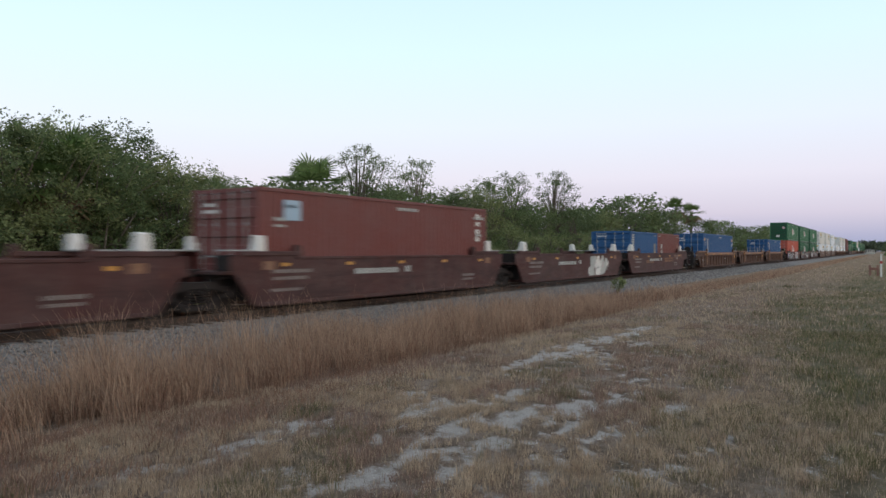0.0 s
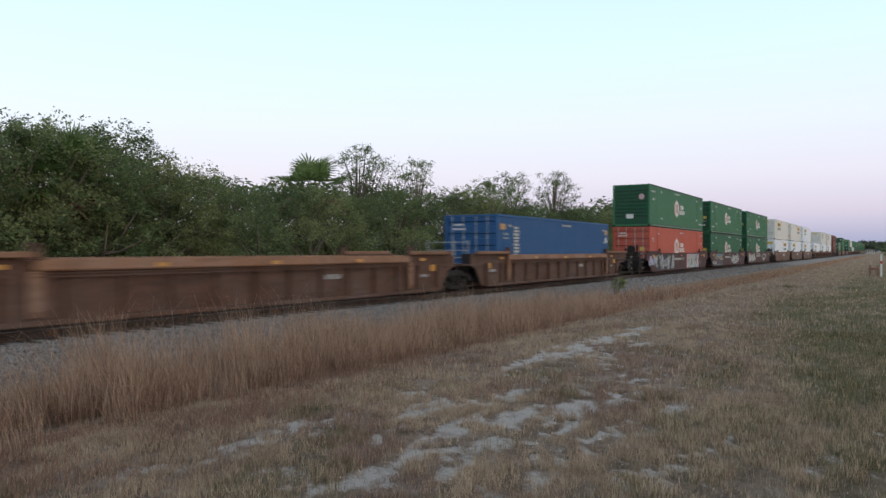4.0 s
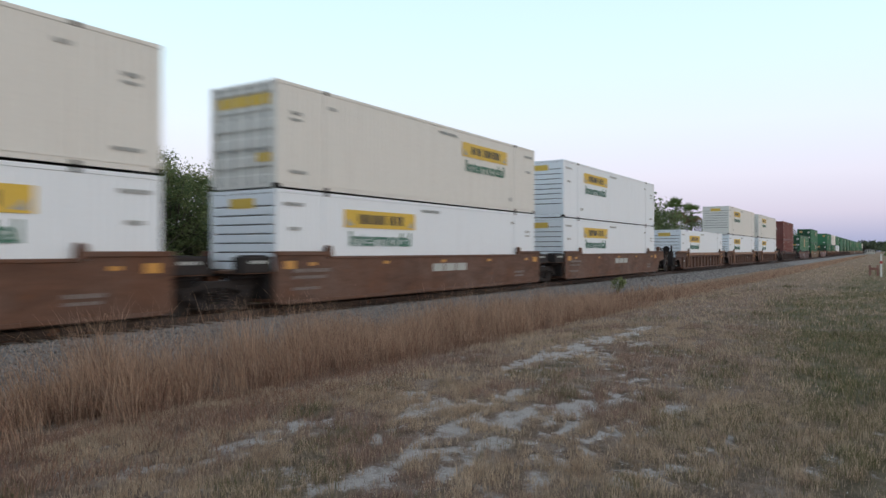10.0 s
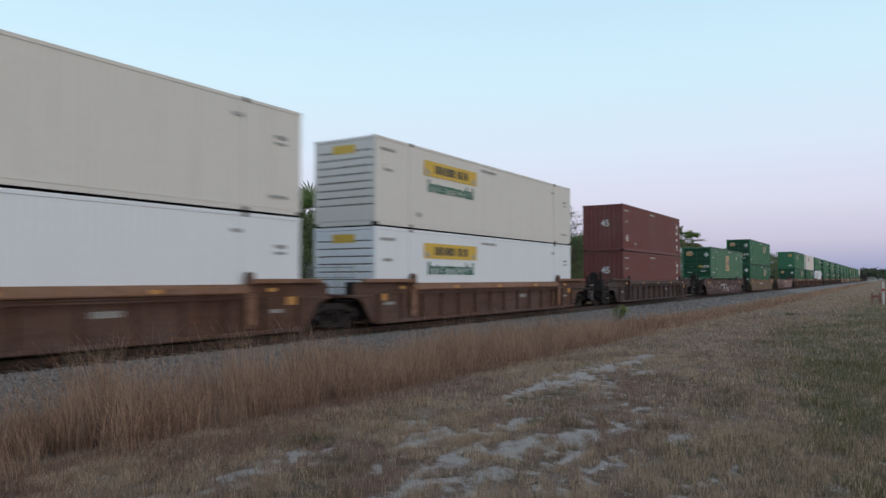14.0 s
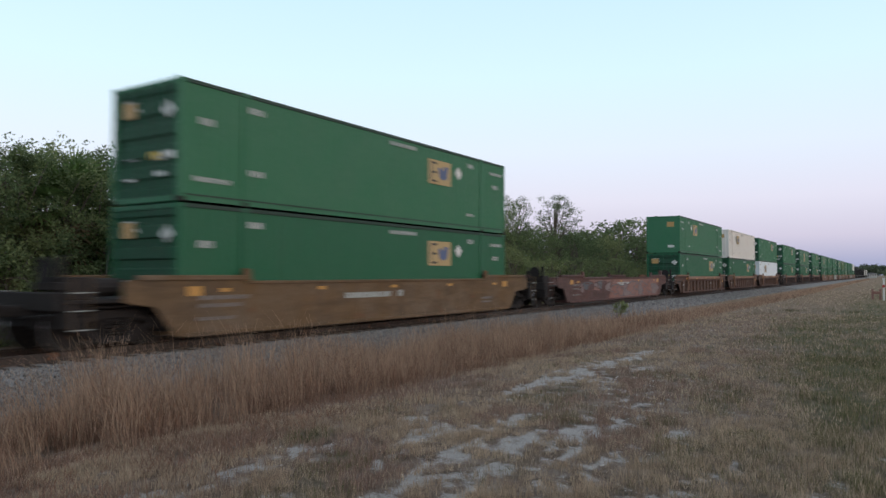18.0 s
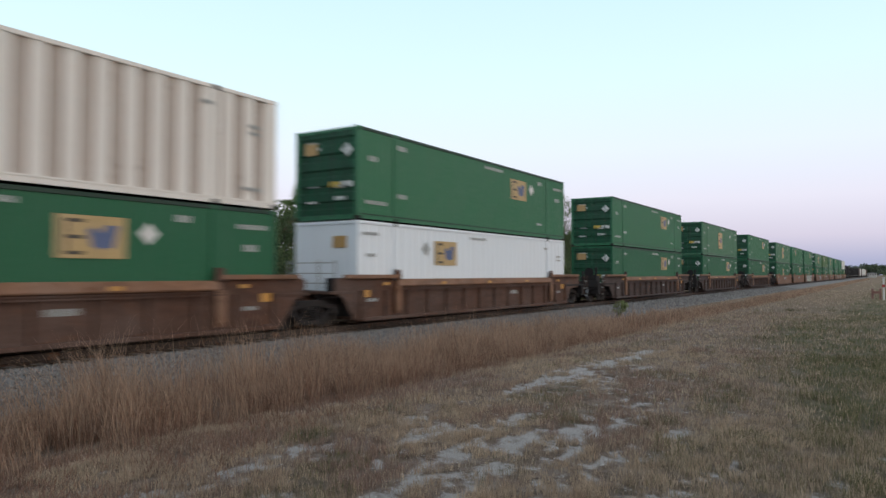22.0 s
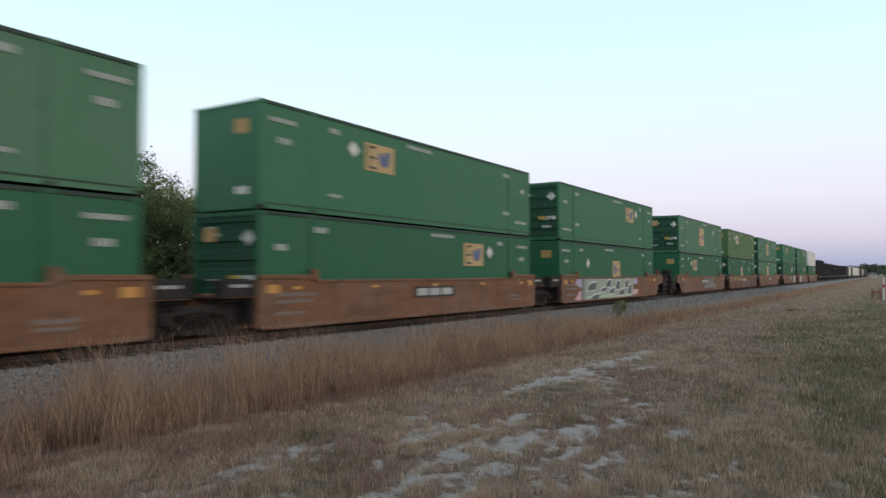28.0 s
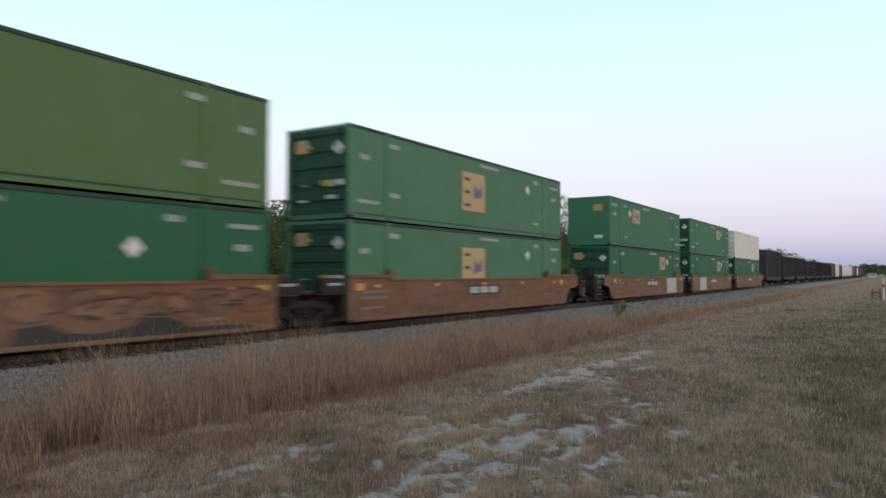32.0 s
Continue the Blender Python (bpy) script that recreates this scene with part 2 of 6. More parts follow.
STRAW = earthy("dry_tall_grass", [(0.42, 0.290, 0.213), (0.25, 0.155, 0.113), (0.56, 0.435, 0.335)], 1.1, 0.8, 0, island=True, thin=0.4)
RUSSET = earthy("russet_dead_grass", [(0.27, 0.158, 0.118), (0.175, 0.100, 0.080), (0.36, 0.245, 0.175)], 0.8, 0.85, 0, island=True, thin=0.3)
SHELL = earthy("whitish_gravel", [(0.52, 0.50, 0.49), (0.40, 0.38, 0.37), (0.62, 0.61, 0.60)], 9.0, 0.9, 0, island=True)
TURF = earthy("dry_short_grass", [(0.43, 0.335, 0.245), (0.29, 0.215, 0.165), (0.56, 0.47, 0.37)], 0.9, 0.85, 0, island=True, thin=0.25)
RANK = earthy("rank_olive_grass", [(0.125, 0.112, 0.062), (0.082, 0.078, 0.042), (0.20, 0.170, 0.11)], 1.2, 0.85, 0, island=True, thin=0.2)
TURFG = earthy("green_short_grass", [(0.148, 0.145, 0.072), (0.090, 0.104, 0.046), (0.25, 0.212, 0.132)], 1.3, 0.85, 0, island=True, thin=0.25)
DEADTURF = earthy("reddish_dead_turf", [(0.275, 0.185, 0.155), (0.185, 0.122, 0.106), (0.38, 0.28, 0.23)], 1.1, 0.9, 0, island=True, thin=0.2)
STONE = earthy("ballast_stone", [(0.235, 0.232, 0.235), (0.17, 0.168, 0.17), (0.29, 0.285, 0.285)], 3.0, 0.9, 0.3, island=True)
BED = earthy("ballast_bed", [(0.24, 0.235, 0.235), (0.17, 0.165, 0.16), (0.30, 0.295, 0.29)], 4.0, 0.95, 1.0)
TIMBER = earthy("creosoted_timber", [(0.055, 0.042, 0.034), (0.08, 0.062, 0.05), (0.035, 0.028, 0.024)], 2.5, 0.85, 0.5)
FARLEAF = earthy("far_woods", [(0.072, 0.094, 0.062), (0.094, 0.116, 0.074), (0.054, 0.074, 0.052)], 0.12, 0.9, 0, island=True, spread=0.25)
WALLW = earthy("pale_wall_render", [(0.55, 0.54, 0.52), (0.48, 0.47, 0.45), (0.6, 0.59, 0.57)], 0.5, 0.8, 0.1)
ROOFM = earthy("grey_roof_sheet", [(0.22, 0.22, 0.23), (0.17, 0.17, 0.18), (0.28, 0.28, 0.28)], 0.6, 0.6, 0.1)
GLASSM = painted("dark_window_glass", (0.03, 0.035, 0.04), 0.15, 0.0, 0.05, streak=0.05)


def ground_material():
    m, t, b, put = nodes_of("verge_soil")
    pos = put("ShaderNodeNewGeometry").outputs["Position"]
    att = put("ShaderNodeAttribute")
    att.attribute_name = "cover"
    sep = put("ShaderNodeSeparateColor", [("Color", att.outputs["Color"])])
    n0 = put("ShaderNodeTexNoise", [("Vector", pos)], Scale=0.5, Detail=6.0, Roughness=0.65)
    n1 = put("ShaderNodeTexNoise", [("Vector", pos)], Scale=5.0, Detail=8.0, Roughness=0.7)
    n2 = put("ShaderNodeTexNoise", [("Vector", pos)], Scale=60.0, Detail=4.0, Roughness=0.7)
    dry = blend(put, "MIX", ramp(put, n1.outputs["Fac"], 0.35, 0.65), (0.250, 0.180, 0.138), (0.112, 0.076, 0.058))
    dry = blend(put, "MIX", ramp(put, n2.outputs["Fac"], 0.4, 0.65, 0, 0.7), dry, (0.36, 0.30, 0.25))
    n3 = put("ShaderNodeTexNoise", [("Vector", pos)], Scale=2.2, Detail=9.0, Roughness=0.75)
    dry = blend(put, "MIX", ramp(put, n3.outputs["Fac"], 0.50, 0.66, 0, 0.7), dry, (0.39, 0.34, 0.30))
    dry = blend(put, "MIX", ramp(put, n3.outputs["Fac"], 0.50, 0.36, 0, 0.85), dry, (0.078, 0.058, 0.047))
    dry = blend(put, "MIX", ramp(put, n0.outputs["Fac"], 0.5, 0.7, 0, 0.5), dry, (0.150, 0.105, 0.085))
    grn = blend(put, "MIX", ramp(put, n1.outputs["Fac"], 0.35, 0.65), (0.070, 0.082, 0.036), (0.118, 0.115, 0.056))
    grn = blend(put, "MIX", ramp(put, n2.outputs["Fac"], 0.42, 0.65, 0, 0.6), grn, (0.17, 0.145, 0.09))
    sand = blend(put, "MIX", ramp(put, n2.outputs["Fac"], 0.35, 0.7), (0.56, 0.535, 0.52), (0.36, 0.33, 0.31))
    sand = blend(put, "MIX", ramp(put, n1.outputs["Fac"], 0.5, 0.7, 0, 0.8), sand, (0.20, 0.16, 0.13))
    dry = blend(put, "MIX", sep.outputs["Blue"], dry, blend(put, "MIX", n1.outputs["Fac"], (0.27, 0.195, 0.135), (0.20, 0.145, 0.100)))
    c = blend(put, "MIX", sep.outputs["Green"], dry, grn)
    mid = put("ShaderNodeTexNoise", [("Vector", pos)], Scale=17.0, Detail=8.0, Roughness=0.85)
    part_a = put("ShaderNodeMath", [(0, sep.outputs["Red"])])
    part_a.operation, part_a.inputs[1].default_value = "MULTIPLY", 0.55
    edge = put("ShaderNodeMath", [(0, mid.outputs["Fac"]), (2, part_a.outputs[0])])
    edge.operation, edge.inputs[1].default_value = "MULTIPLY_ADD", 1.3
    c = blend(put, "MIX", ramp(put, edge.outputs[0], 0.84, 1.06), c, sand)
    t.links.new(c, b.inputs["Base Color"])
    b.inputs["Roughness"].default_value = 0.95
    b.inputs["Specular IOR Level"].default_value = 0.15
    bp = put("ShaderNodeBump", [("Height", n2.outputs["Fac"])], Strength=1.0, Distance=0.05)
    t.links.new(bp.outputs[0], b.inputs["Normal"])
    return m


SOIL = ground_material()

# ---- mesh tools ----


class Shape:
    """Collects boxes, prisms and tubes into one mesh."""

    def __init__(self):
        self.v, self.f = [], []

    def add(self, verts, faces):
        k = len(self.v)
        self.v += [tuple(p) for p in verts]
        self.f += [tuple(i + k for i in f) for f in faces]
        return self

    def box(self, x0, x1, y0, y1, z0, z1):
        vs = [(x, y, z) for x in (x0, x1) for y in (y0, y1) for z in (z0, z1)]
        return self.add(vs, [(0, 1, 3, 2), (4, 6, 7, 5), (0, 4, 5, 1), (2, 3, 7, 6), (0, 2, 6, 4), (1, 5, 7, 3)])

    def prism(self, axis, poly, a, b):
        """A flat polygon drawn out along an axis: x takes (y, z), y takes (x, z), z takes (x, y)."""
        def at(p, d):
            return {"x": (d, p[0], p[1]), "y": (p[0], d, p[1]), "z": (p[0], p[1], d)}[axis]
        n = len(poly)
        area = sum(poly[i][0] * poly[(i + 1) % n][1] - poly[(i + 1) % n][0] * poly[i][1] for i in range(n))
        if (area < 0) != (axis == "y"):
            poly = poly[::-1]
        if a > b:
            a, b = b, a
        vs = [at(p, a) for p in poly] + [at(p, b) for p in poly]
        fs = [tuple(range(n))[::-1], tuple(range(n, 2 * n))] + [(i, (i + 1) % n, n + (i + 1) % n, n + i) for i in range(n)]
        return self.add(vs, fs)

    def ring(self, axis, c, r, a, b, n=16):
        """A cylinder round a point c of the plane across the axis."""
        return self.prism(axis, [(c[0] + r * math.cos(2 * math.pi * i / n), c[1] + r * math.sin(2 * math.pi * i / n)) for i in range(n)], a, b)

    def tube(self, pts, radii, n=6):
        k, up = len(pts), Vector((0.31, 0.17, 0.93))
        vs = []
        for i, p in enumerate(pts):
            d = (Vector(pts[min(i + 1, k - 1)]) - Vector(pts[max(i - 1, 0)])).normalized()
            u = d.cross(up if abs(d.dot(up)) < 0.95 else Vector((1, 0, 0))).normalized()
            w = d.cross(u)
            vs += [tuple(Vector(p) + radii[i] * (math.cos(2 * math.pi * j / n) * u + math.sin(2 * math.pi * j / n) * w)) for j in range(n)]
        fs = [(i * n + j, i * n + (j + 1) % n, (i + 1) * n + (j + 1) % n, (i + 1) * n + j) for i in range(k - 1) for j in range(n)]
        fs += [tuple(range(n))[::-1], tuple(range((k - 1) * n, k * n))]
        return self.add(vs, fs)

    def mesh(self, name, material, bevel=0.0, smooth=False):
        me = bpy.data.meshes.new(name)
        me.from_pydata(self.v, [], self.f)
        if bevel:
            bm = bmesh.new()
            bm.from_mesh(me)
            bmesh.ops.bevel(bm, geom=[e for e in bm.edges if e.calc_face_angle(0) > 0.6], offset=bevel, segments=1, affect="EDGES", clamp_overlap=True)
            bm.to_mesh(me)
            bm.free()
        me.materials.append(material)
        if smooth:
            me.polygons.foreach_set("use_smooth", [True] * len(me.polygons))
        me.update()
        return me


def part(name, shape, material, parent, label="", bevel=0.0, at=None, smooth=False):
    """One mesh under a thing or under a part."""
    me = shape if isinstance(shape, bpy.types.Mesh) else shape.mesh(name, material, bevel, smooth)
    ob = new(name, me)
    ob.parent = parent
    if at is not None:
        ob.matrix_basis = at
    return tagged(ob, label)


def quads(name, corners, material):
    """One mesh of many loose quads: corners is an array n x 4 x 3."""
    n = len(corners)
    me = bpy.data.meshes.new(name)
    me.vertices.add(4 * n)
    me.vertices.foreach_set("co", np.ascontiguousarray(corners, dtype=np.float32).ravel())
    me.loops.add(4 * n)
    me.loops.foreach_set("vertex_index", np.arange(4 * n, dtype=np.int32))
    me.polygons.add(n)
    me.polygons.foreach_set("loop_start", np.arange(0, 4 * n, 4, dtype=np.int32))
    me.materials.append(material)
    me.update(calc_edges=True)
    return me


def cells(name, verts, faces, material):
    """One mesh of many equal pieces: verts n x k x 3, faces over the k corners of one piece (triangles or quads)."""
    n, k = verts.shape[:2]
    f = np.array(faces, dtype=np.int32)
    idx = (np.arange(n, dtype=np.int32)[:, None, None] * k + f[None]).reshape(-1)
    me = bpy.data.meshes.new(name)
    me.vertices.add(n * k)
    me.vertices.foreach_set("co", np.ascontiguousarray(verts, dtype=np.float32).ravel())
    me.loops.add(len(idx))
    me.loops.foreach_set("vertex_index", idx)
    me.polygons.add(n * len(f))
    me.polygons.foreach_set("loop_start", np.arange(0, len(idx), f.shape[1], dtype=np.int32))
    me.materials.append(material)
    me.update(calc_edges=True)
    return me


def lattice(x, y, seed):
    """Smooth value noise on a unit grid, 0 to 1."""
    xi, yi = np.floor(x).astype(np.int64), np.floor(y).astype(np.int64)
    fx, fy = x - xi, y - yi
    fx, fy = fx * fx * (3 - 2 * fx), fy * fy * (3 - 2 * fy)

    def h(a, b):
        v = (a * 374761393 + b * 668265263 + seed * 974711) & 0x7FFFFFFF
        v = ((v ^ (v >> 13)) * 1274126177) & 0x7FFFFFFF
        return ((v ^ (v >> 16)) & 0xFFFF) / 65535.0
    return (h(xi, yi) * (1 - fx) + h(xi + 1, yi) * fx) * (1 - fy) + (h(xi, yi + 1) * (1 - fx) + h(xi + 1, yi + 1) * fx) * fy


def fbm(x, y, seed, n=4):
    total, amp, s = 0.0, 0.5, 0.0
    for i in range(n):
        total = total + amp * lattice(x * 2 ** i + 17.3 * i, y * 2 ** i - 9.1 * i, seed + i)
        s += amp
        amp *= 0.55
    return total / s


def step(v, lo, hi):
    u = np.clip((v - lo) / (hi - lo), 0, 1)
    return u * u * (3 - 2 * u)

# ---- the land ----
EDGE = 6.9           # where the tall grass begins


def strip_edge(x):
    return 7.0 - 0.25 * step(x, 7, 22) - 0.5 * step(x, 30, 60) + 0.5 * (fbm(x * 0.5, x * 0 + 3.3, 5) - 0.5)


SAND = [(10.2, 4.95, .5), (11.1, 4.88, .6), (12.3, 4.84, .7), (13.7, 4.84, .75), (14.9, 4.82, .7), (16.1, 4.7, .6), (11.6, 4.1, .35), (13.5, 4.0, .4), (8.0, 4.0, .35), (8.6, 2.75, .35), (5.1, 3.05, .34), (5.65, 3.15, .36),
        (6.9, 3.35, .45), (7.4, 3.05, .4), (6.65, 2.73, .35), (6.7, 2.34, .3), (8.1, 2.1, .3), (6.9, 1.35, .35), (5.8, 1.43, .4), (7.85, .68, .25), (7.3, .77, .25), (6.7, .48, .3), (5.4, 2.4, .35), (5.6, 1.7, .25),
        (7.2, 5.08, .4), (5.4, 5.07, .4), (4.6, 5.0, .4), (3.9, 4.92, .3), (4.5, 3.5, .38), (5.1, 3.45, .32), (6.4, 4.38, .3), (6.1, 3.7, .35)]


def sand_cover(x, y):
    near = 0.0
    for px, py, r in SAND:
        near = np.maximum(near, np.exp(-((x - px) / (r * 1.5)) ** 2 - ((y - py) / (r * 0.55)) ** 2) * (0.75 + 0.5 * r))
    n = 0.25 * fbm(x * 1.7, y * 3.4, 33, 4) + 0.75 * fbm(x * 6.0, y * 11.0, 35, 4)
    field = 0.10 * np.exp(-((y - 3.6) / 1.9) ** 2) * (1 - step(x, 11, 17))
    return np.clip((n + 0.275 * near + field - 0.645) * 6.0, 0, 1)


STREAKS = [(25.8, 2.3, .5, .9), (24.8, 1.1, .4, .8), (38.6, 3.9, .7, .8), (38.8, 1.9, .7, 1.0), (11.1, 2.2, .22, .55), (11.5, 1.5, .2, .5), (8.4, 3.3, .42, .3), (5.95, 3.1, .3, .25), (8.8, 2.35, .25, .2), (5.8, 5.45, .3, .25), (5.35, 4.6, .25, .2), (21.3, 3.0, .4, .6), (13.9, 4.35, .3, .14), (14.6, 4.72, .25, .1),
           (8.8, 0.53, 0.45, 0.35), (8.3, 0.20, 0.4, 0.4), (10.9, 0.85, 0.5, 0.4), (10.6, 2.26, 0.3, 0.5), (17.0, 0.48, 0.9, 0.6), (10.7, 1.82, 0.35, 0.3), (10.4, 0.13, 0.6, 0.4), (6.9, 0.68, 0.3, 0.25), (11.9, 1.78, 0.4, 0.5)]


def rank_growth(x, y):
    """Where the grass stands thick and dark green in small patches."""
    g = 0.0
    for px, py, rx, ry in STREAKS:
        g = np.maximum(g, np.exp(-((x - px) / rx) ** 2 - ((y - py) / ry) ** 2))
    return np.clip((g * 1.3 - 0.15) * (0.25 + 1.5 * step(fbm(x * 2.0, y * 2.6, 57), 0.42, 0.62)), 0, 1)


def green_cover(x, y):
    n = fbm(x * 0.35, y * 0.5, 44, 4)
    rim = np.interp(x, [3, 5, 6.9, 8.8, 12.1, 15, 20.8, 27, 36, 60], [-0.3, 0.35, 1.0, 1.6, 2.4, 3.1, 3.7, 3.7, 3.2, 2.6])
    right = step(rim - y + 3.4 * (n - 0.5), -0.7, 2.2) * (0.80 - 0.4 * step(x, 45, 120)) * (0.45 + 0.55 * step(fbm(x * 0.9, y * 1.4, 47, 4), 0.36, 0.60))
    tuft = step(fbm(x * 1.1, y * 1.6, 61, 4), 0.55, 0.70) * 0.32 * (1 - step(y, 5, 7))
    return np.clip(np.maximum.reduce([right, tuft, 0.45 * rank_growth(x, y)]), 0, 1)


def land_height(x, y):
    dip = -0.28 * step(y, 5.5, 9.0)
    return dip - 0.10 * step(y, 18, 24) + 0.05 * (fbm(x * 0.6, y * 0.6, 3) - 0.5) * (np.abs(y) < 30) * (np.abs(x) < 90)


def build_land():
    xs = np.concatenate([[-4000, -1500, -700, -300, -120, -60, -30, -14, -6, -2], np.arange(0, 26, 0.12), np.arange(26, 60, 0.8),
                         np.arange(60, 140, 4), [160, 200, 260, 340, 460, 640, 900, 1300, 2000, 4500]])
    ys = np.concatenate([[-4500, -2000, -900, -400, -180, -90, -50, -30, -20, -14, -10, -7, -5], np.arange(-3.5, 9.5, 0.12),
                         np.arange(9.5, 32, 0.9), [34, 40, 50, 70, 110, 200, 400, 900, 2000, 4500]])
    X, Y = np.meshgrid(xs, ys, indexing="ij")
    Z = land_height(X, Y)
    nx, ny = X.shape
    me = bpy.data.meshes.new("ground")
    i = np.arange(nx * ny).reshape(nx, ny)
    faces = np.stack([i[:-1, :-1], i[1:, :-1], i[1:, 1:], i[:-1, 1:]], -1).reshape(-1, 4)
    me.vertices.add(nx * ny)
    me.vertices.foreach_set("co", np.stack([X, Y, Z], -1).astype(np.float32).ravel())
    me.loops.add(faces.size)
    me.loops.foreach_set("vertex_index", faces.astype(np.int32).ravel())
    me.polygons.add(len(faces))
    me.polygons.foreach_set("loop_start", np.arange(0, faces.size, 4, dtype=np.int32))
    me.polygons.foreach_set("use_smooth", np.ones(len(faces), dtype=bool))
    me.update(calc_edges=True)
    col = me.attributes.new("cover", "FLOAT_COLOR", "POINT")
    near = (X > -2) & (X < 60) & (Y > -12) & (Y < 9)
    data = np.stack([sand_cover(X, Y) * near, green_cover(X, Y), step(np.hypot(X, Y), 20, 60), X * 0 + 1], -1)
    col.data.foreach_set("color", data.astype(np.float32).ravel())
    me.materials.append(SOIL)
    tagged(new("ground", me), "flat verge of dry grass, pale sand and green turf", "ground", kind="structure")


build_land()


def blades(n, x0, x1, y0, y1, height, width, lean, seed, keep, spread=0.5):
    """Corners of grass blades: two quads each, tapering to a tip."""
    r = np.random.default_rng(seed)
    x, y = r.uniform(x0, x1, n), r.uniform(y0, y1, n)
    ok = keep(x, y, r)
    x, y = x[ok], y[ok]
    k = len(x)
    h = (height(x, y) if callable(height) else height) * r.uniform(1 - spread, 1 + 0.35 * spread, k)
    if callable(width):
        w = width(x, r)
    else:
        w = width * r.uniform(0.6, 1.3, k)
    a, b = r.uniform(0, 2 * math.pi, k), r.uniform(0, 2 * math.pi, k)
    d = lean * h * r.uniform(0.1, 1.0, k)
    base = np.stack([x, y, land_height(x, y) - 0.02], -1)
    side = np.stack([np.cos(a), np.sin(a), a * 0], -1) * w[:, None] / 2
    tilt = np.stack([np.cos(b) * d, np.sin(b) * d, h], -1)
    mid = base + tilt * [0.35, 0.35, 0.6]
    tip = base + tilt
    q1 = np.stack([base - side, base + side, mid + side * 0.85, mid - side * 0.85], 1)
    q2 = np.stack([mid - side * 0.85, mid + side * 0.85, tip + side * 0.25, tip - side * 0.25], 1)
    return np.concatenate([q1, q2])


def tussocks(n, x0, x1, y0, y1, per, height, width, radius, lean, drift, seed, keep, bends=3):
    """Blades in tufts: each tuft spreads from its foot and bends a little with the wind."""
    r = np.random.default_rng(seed)
    x, y = r.uniform(x0, x1, n), r.uniform(y0, y1, n)
    ok = keep(x, y, r)
    x, y = x[ok], y[ok]
    size = r.uniform(0.6, 1.2, len(x))
    h0 = (height(x, y) if callable(height) else height + x * 0) * size
    x, y, h0, size = (np.repeat(v, per) for v in (x, y, h0, size))
    k = len(x)
    a, d = r.uniform(0, 2 * math.pi, k), r.uniform(0, 1, k) ** 0.7
    ca, sa = np.cos(a), np.sin(a)
    bx, by = x + ca * d * radius * size, y + sa * d * radius * size
    h = h0 * r.uniform(0.55, 1.12, k) * (1 - 0.25 * d)
    out = lean * h * d * r.uniform(0.3, 1.2, k)
    w = (width * r.uniform(0.6, 1.3, k))[:, None]
    b = r.uniform(0, 2 * math.pi, k)
    side = np.stack([np.cos(b), np.sin(b), b * 0], -1) * w / 2
    base = np.stack([bx, by, land_height(bx, by) - 0.02], -1)
    tilt = np.stack([ca * out - drift * h, sa * out, h], -1)
    m1 = base + tilt * [0.28, 0.28, 0.5]
    m2 = base + tilt * [0.62, 0.62, 0.82]
    tip = base + tilt * [1.15, 1.15, 1.0]
    q1 = np.stack([base - side, base + side, m1 + side * 0.9, m1 - side * 0.9], 1)
    if bends < 3:
        return np.concatenate([q1, np.stack([m1 - side * 0.9, m1 + side * 0.9, tip + side * 0.2, tip - side * 0.2], 1)])
    q2 = np.stack([m1 - side * 0.9, m1 + side * 0.9, m2 + side * 0.7, m2 - side * 0.7], 1)
    q3 = np.stack([m2 - side * 0.7, m2 + side * 0.7, tip + side * 0.2, tip - side * 0.2], 1)
    return np.concatenate([q1, q2, q3])


def tall_keep(x, y, r):
    e = strip_edge(x)
    inside = step(y, e - 0.35, e + 0.5) * (1 - step(y, 10.0 - 1.2 * step(x, 22, 40), 11.0 - 1.2 * step(x, 22, 40)))
    clump = 0.08 + 0.92 * step(fbm(x * 1.5, y * 1.4, 9), 0.40, 0.56)
    return r.uniform(0, 1, len(x)) < inside * clump


def bristles(n, r0, r1, height, width, lean, seed, keep):
    """Short upright blades, one tapering quad each, on the verge within the camera's view wedge, between two distances
    from it.
    """
    r = np.random.default_rng(seed)
    d, a = np.sqrt(r.uniform(r0 * r0, r1 * r1, n)), radians(66) - r.uniform(0, radians(68), n)
    x, y = d * np.cos(a), d * np.sin(a)
    ok = keep(x, y, r)
    x, y = x[ok], y[ok]
    k = len(x)
    h = (height(x, y) if callable(height) else height) * r.uniform(0.55, 1.25, k)
    w = (width * r.uniform(0.6, 1.3, k))[:, None]
    a, b, t = r.uniform(0, 2 * math.pi, k), r.uniform(0, 2 * math.pi, k), lean * h * r.uniform(0, 1, k) ** 1.3
    base = np.stack([x, y, land_height(x, y) - 0.012], -1)
    side = np.stack([np.cos(a), np.sin(a), a * 0], -1) * w / 2
    tip = base + np.stack([np.cos(b) * t, np.sin(b) * t, h + 0.012], -1)
    return np.stack([base - side, base + side, tip + side * 0.3, tip - side * 0.3], 1)


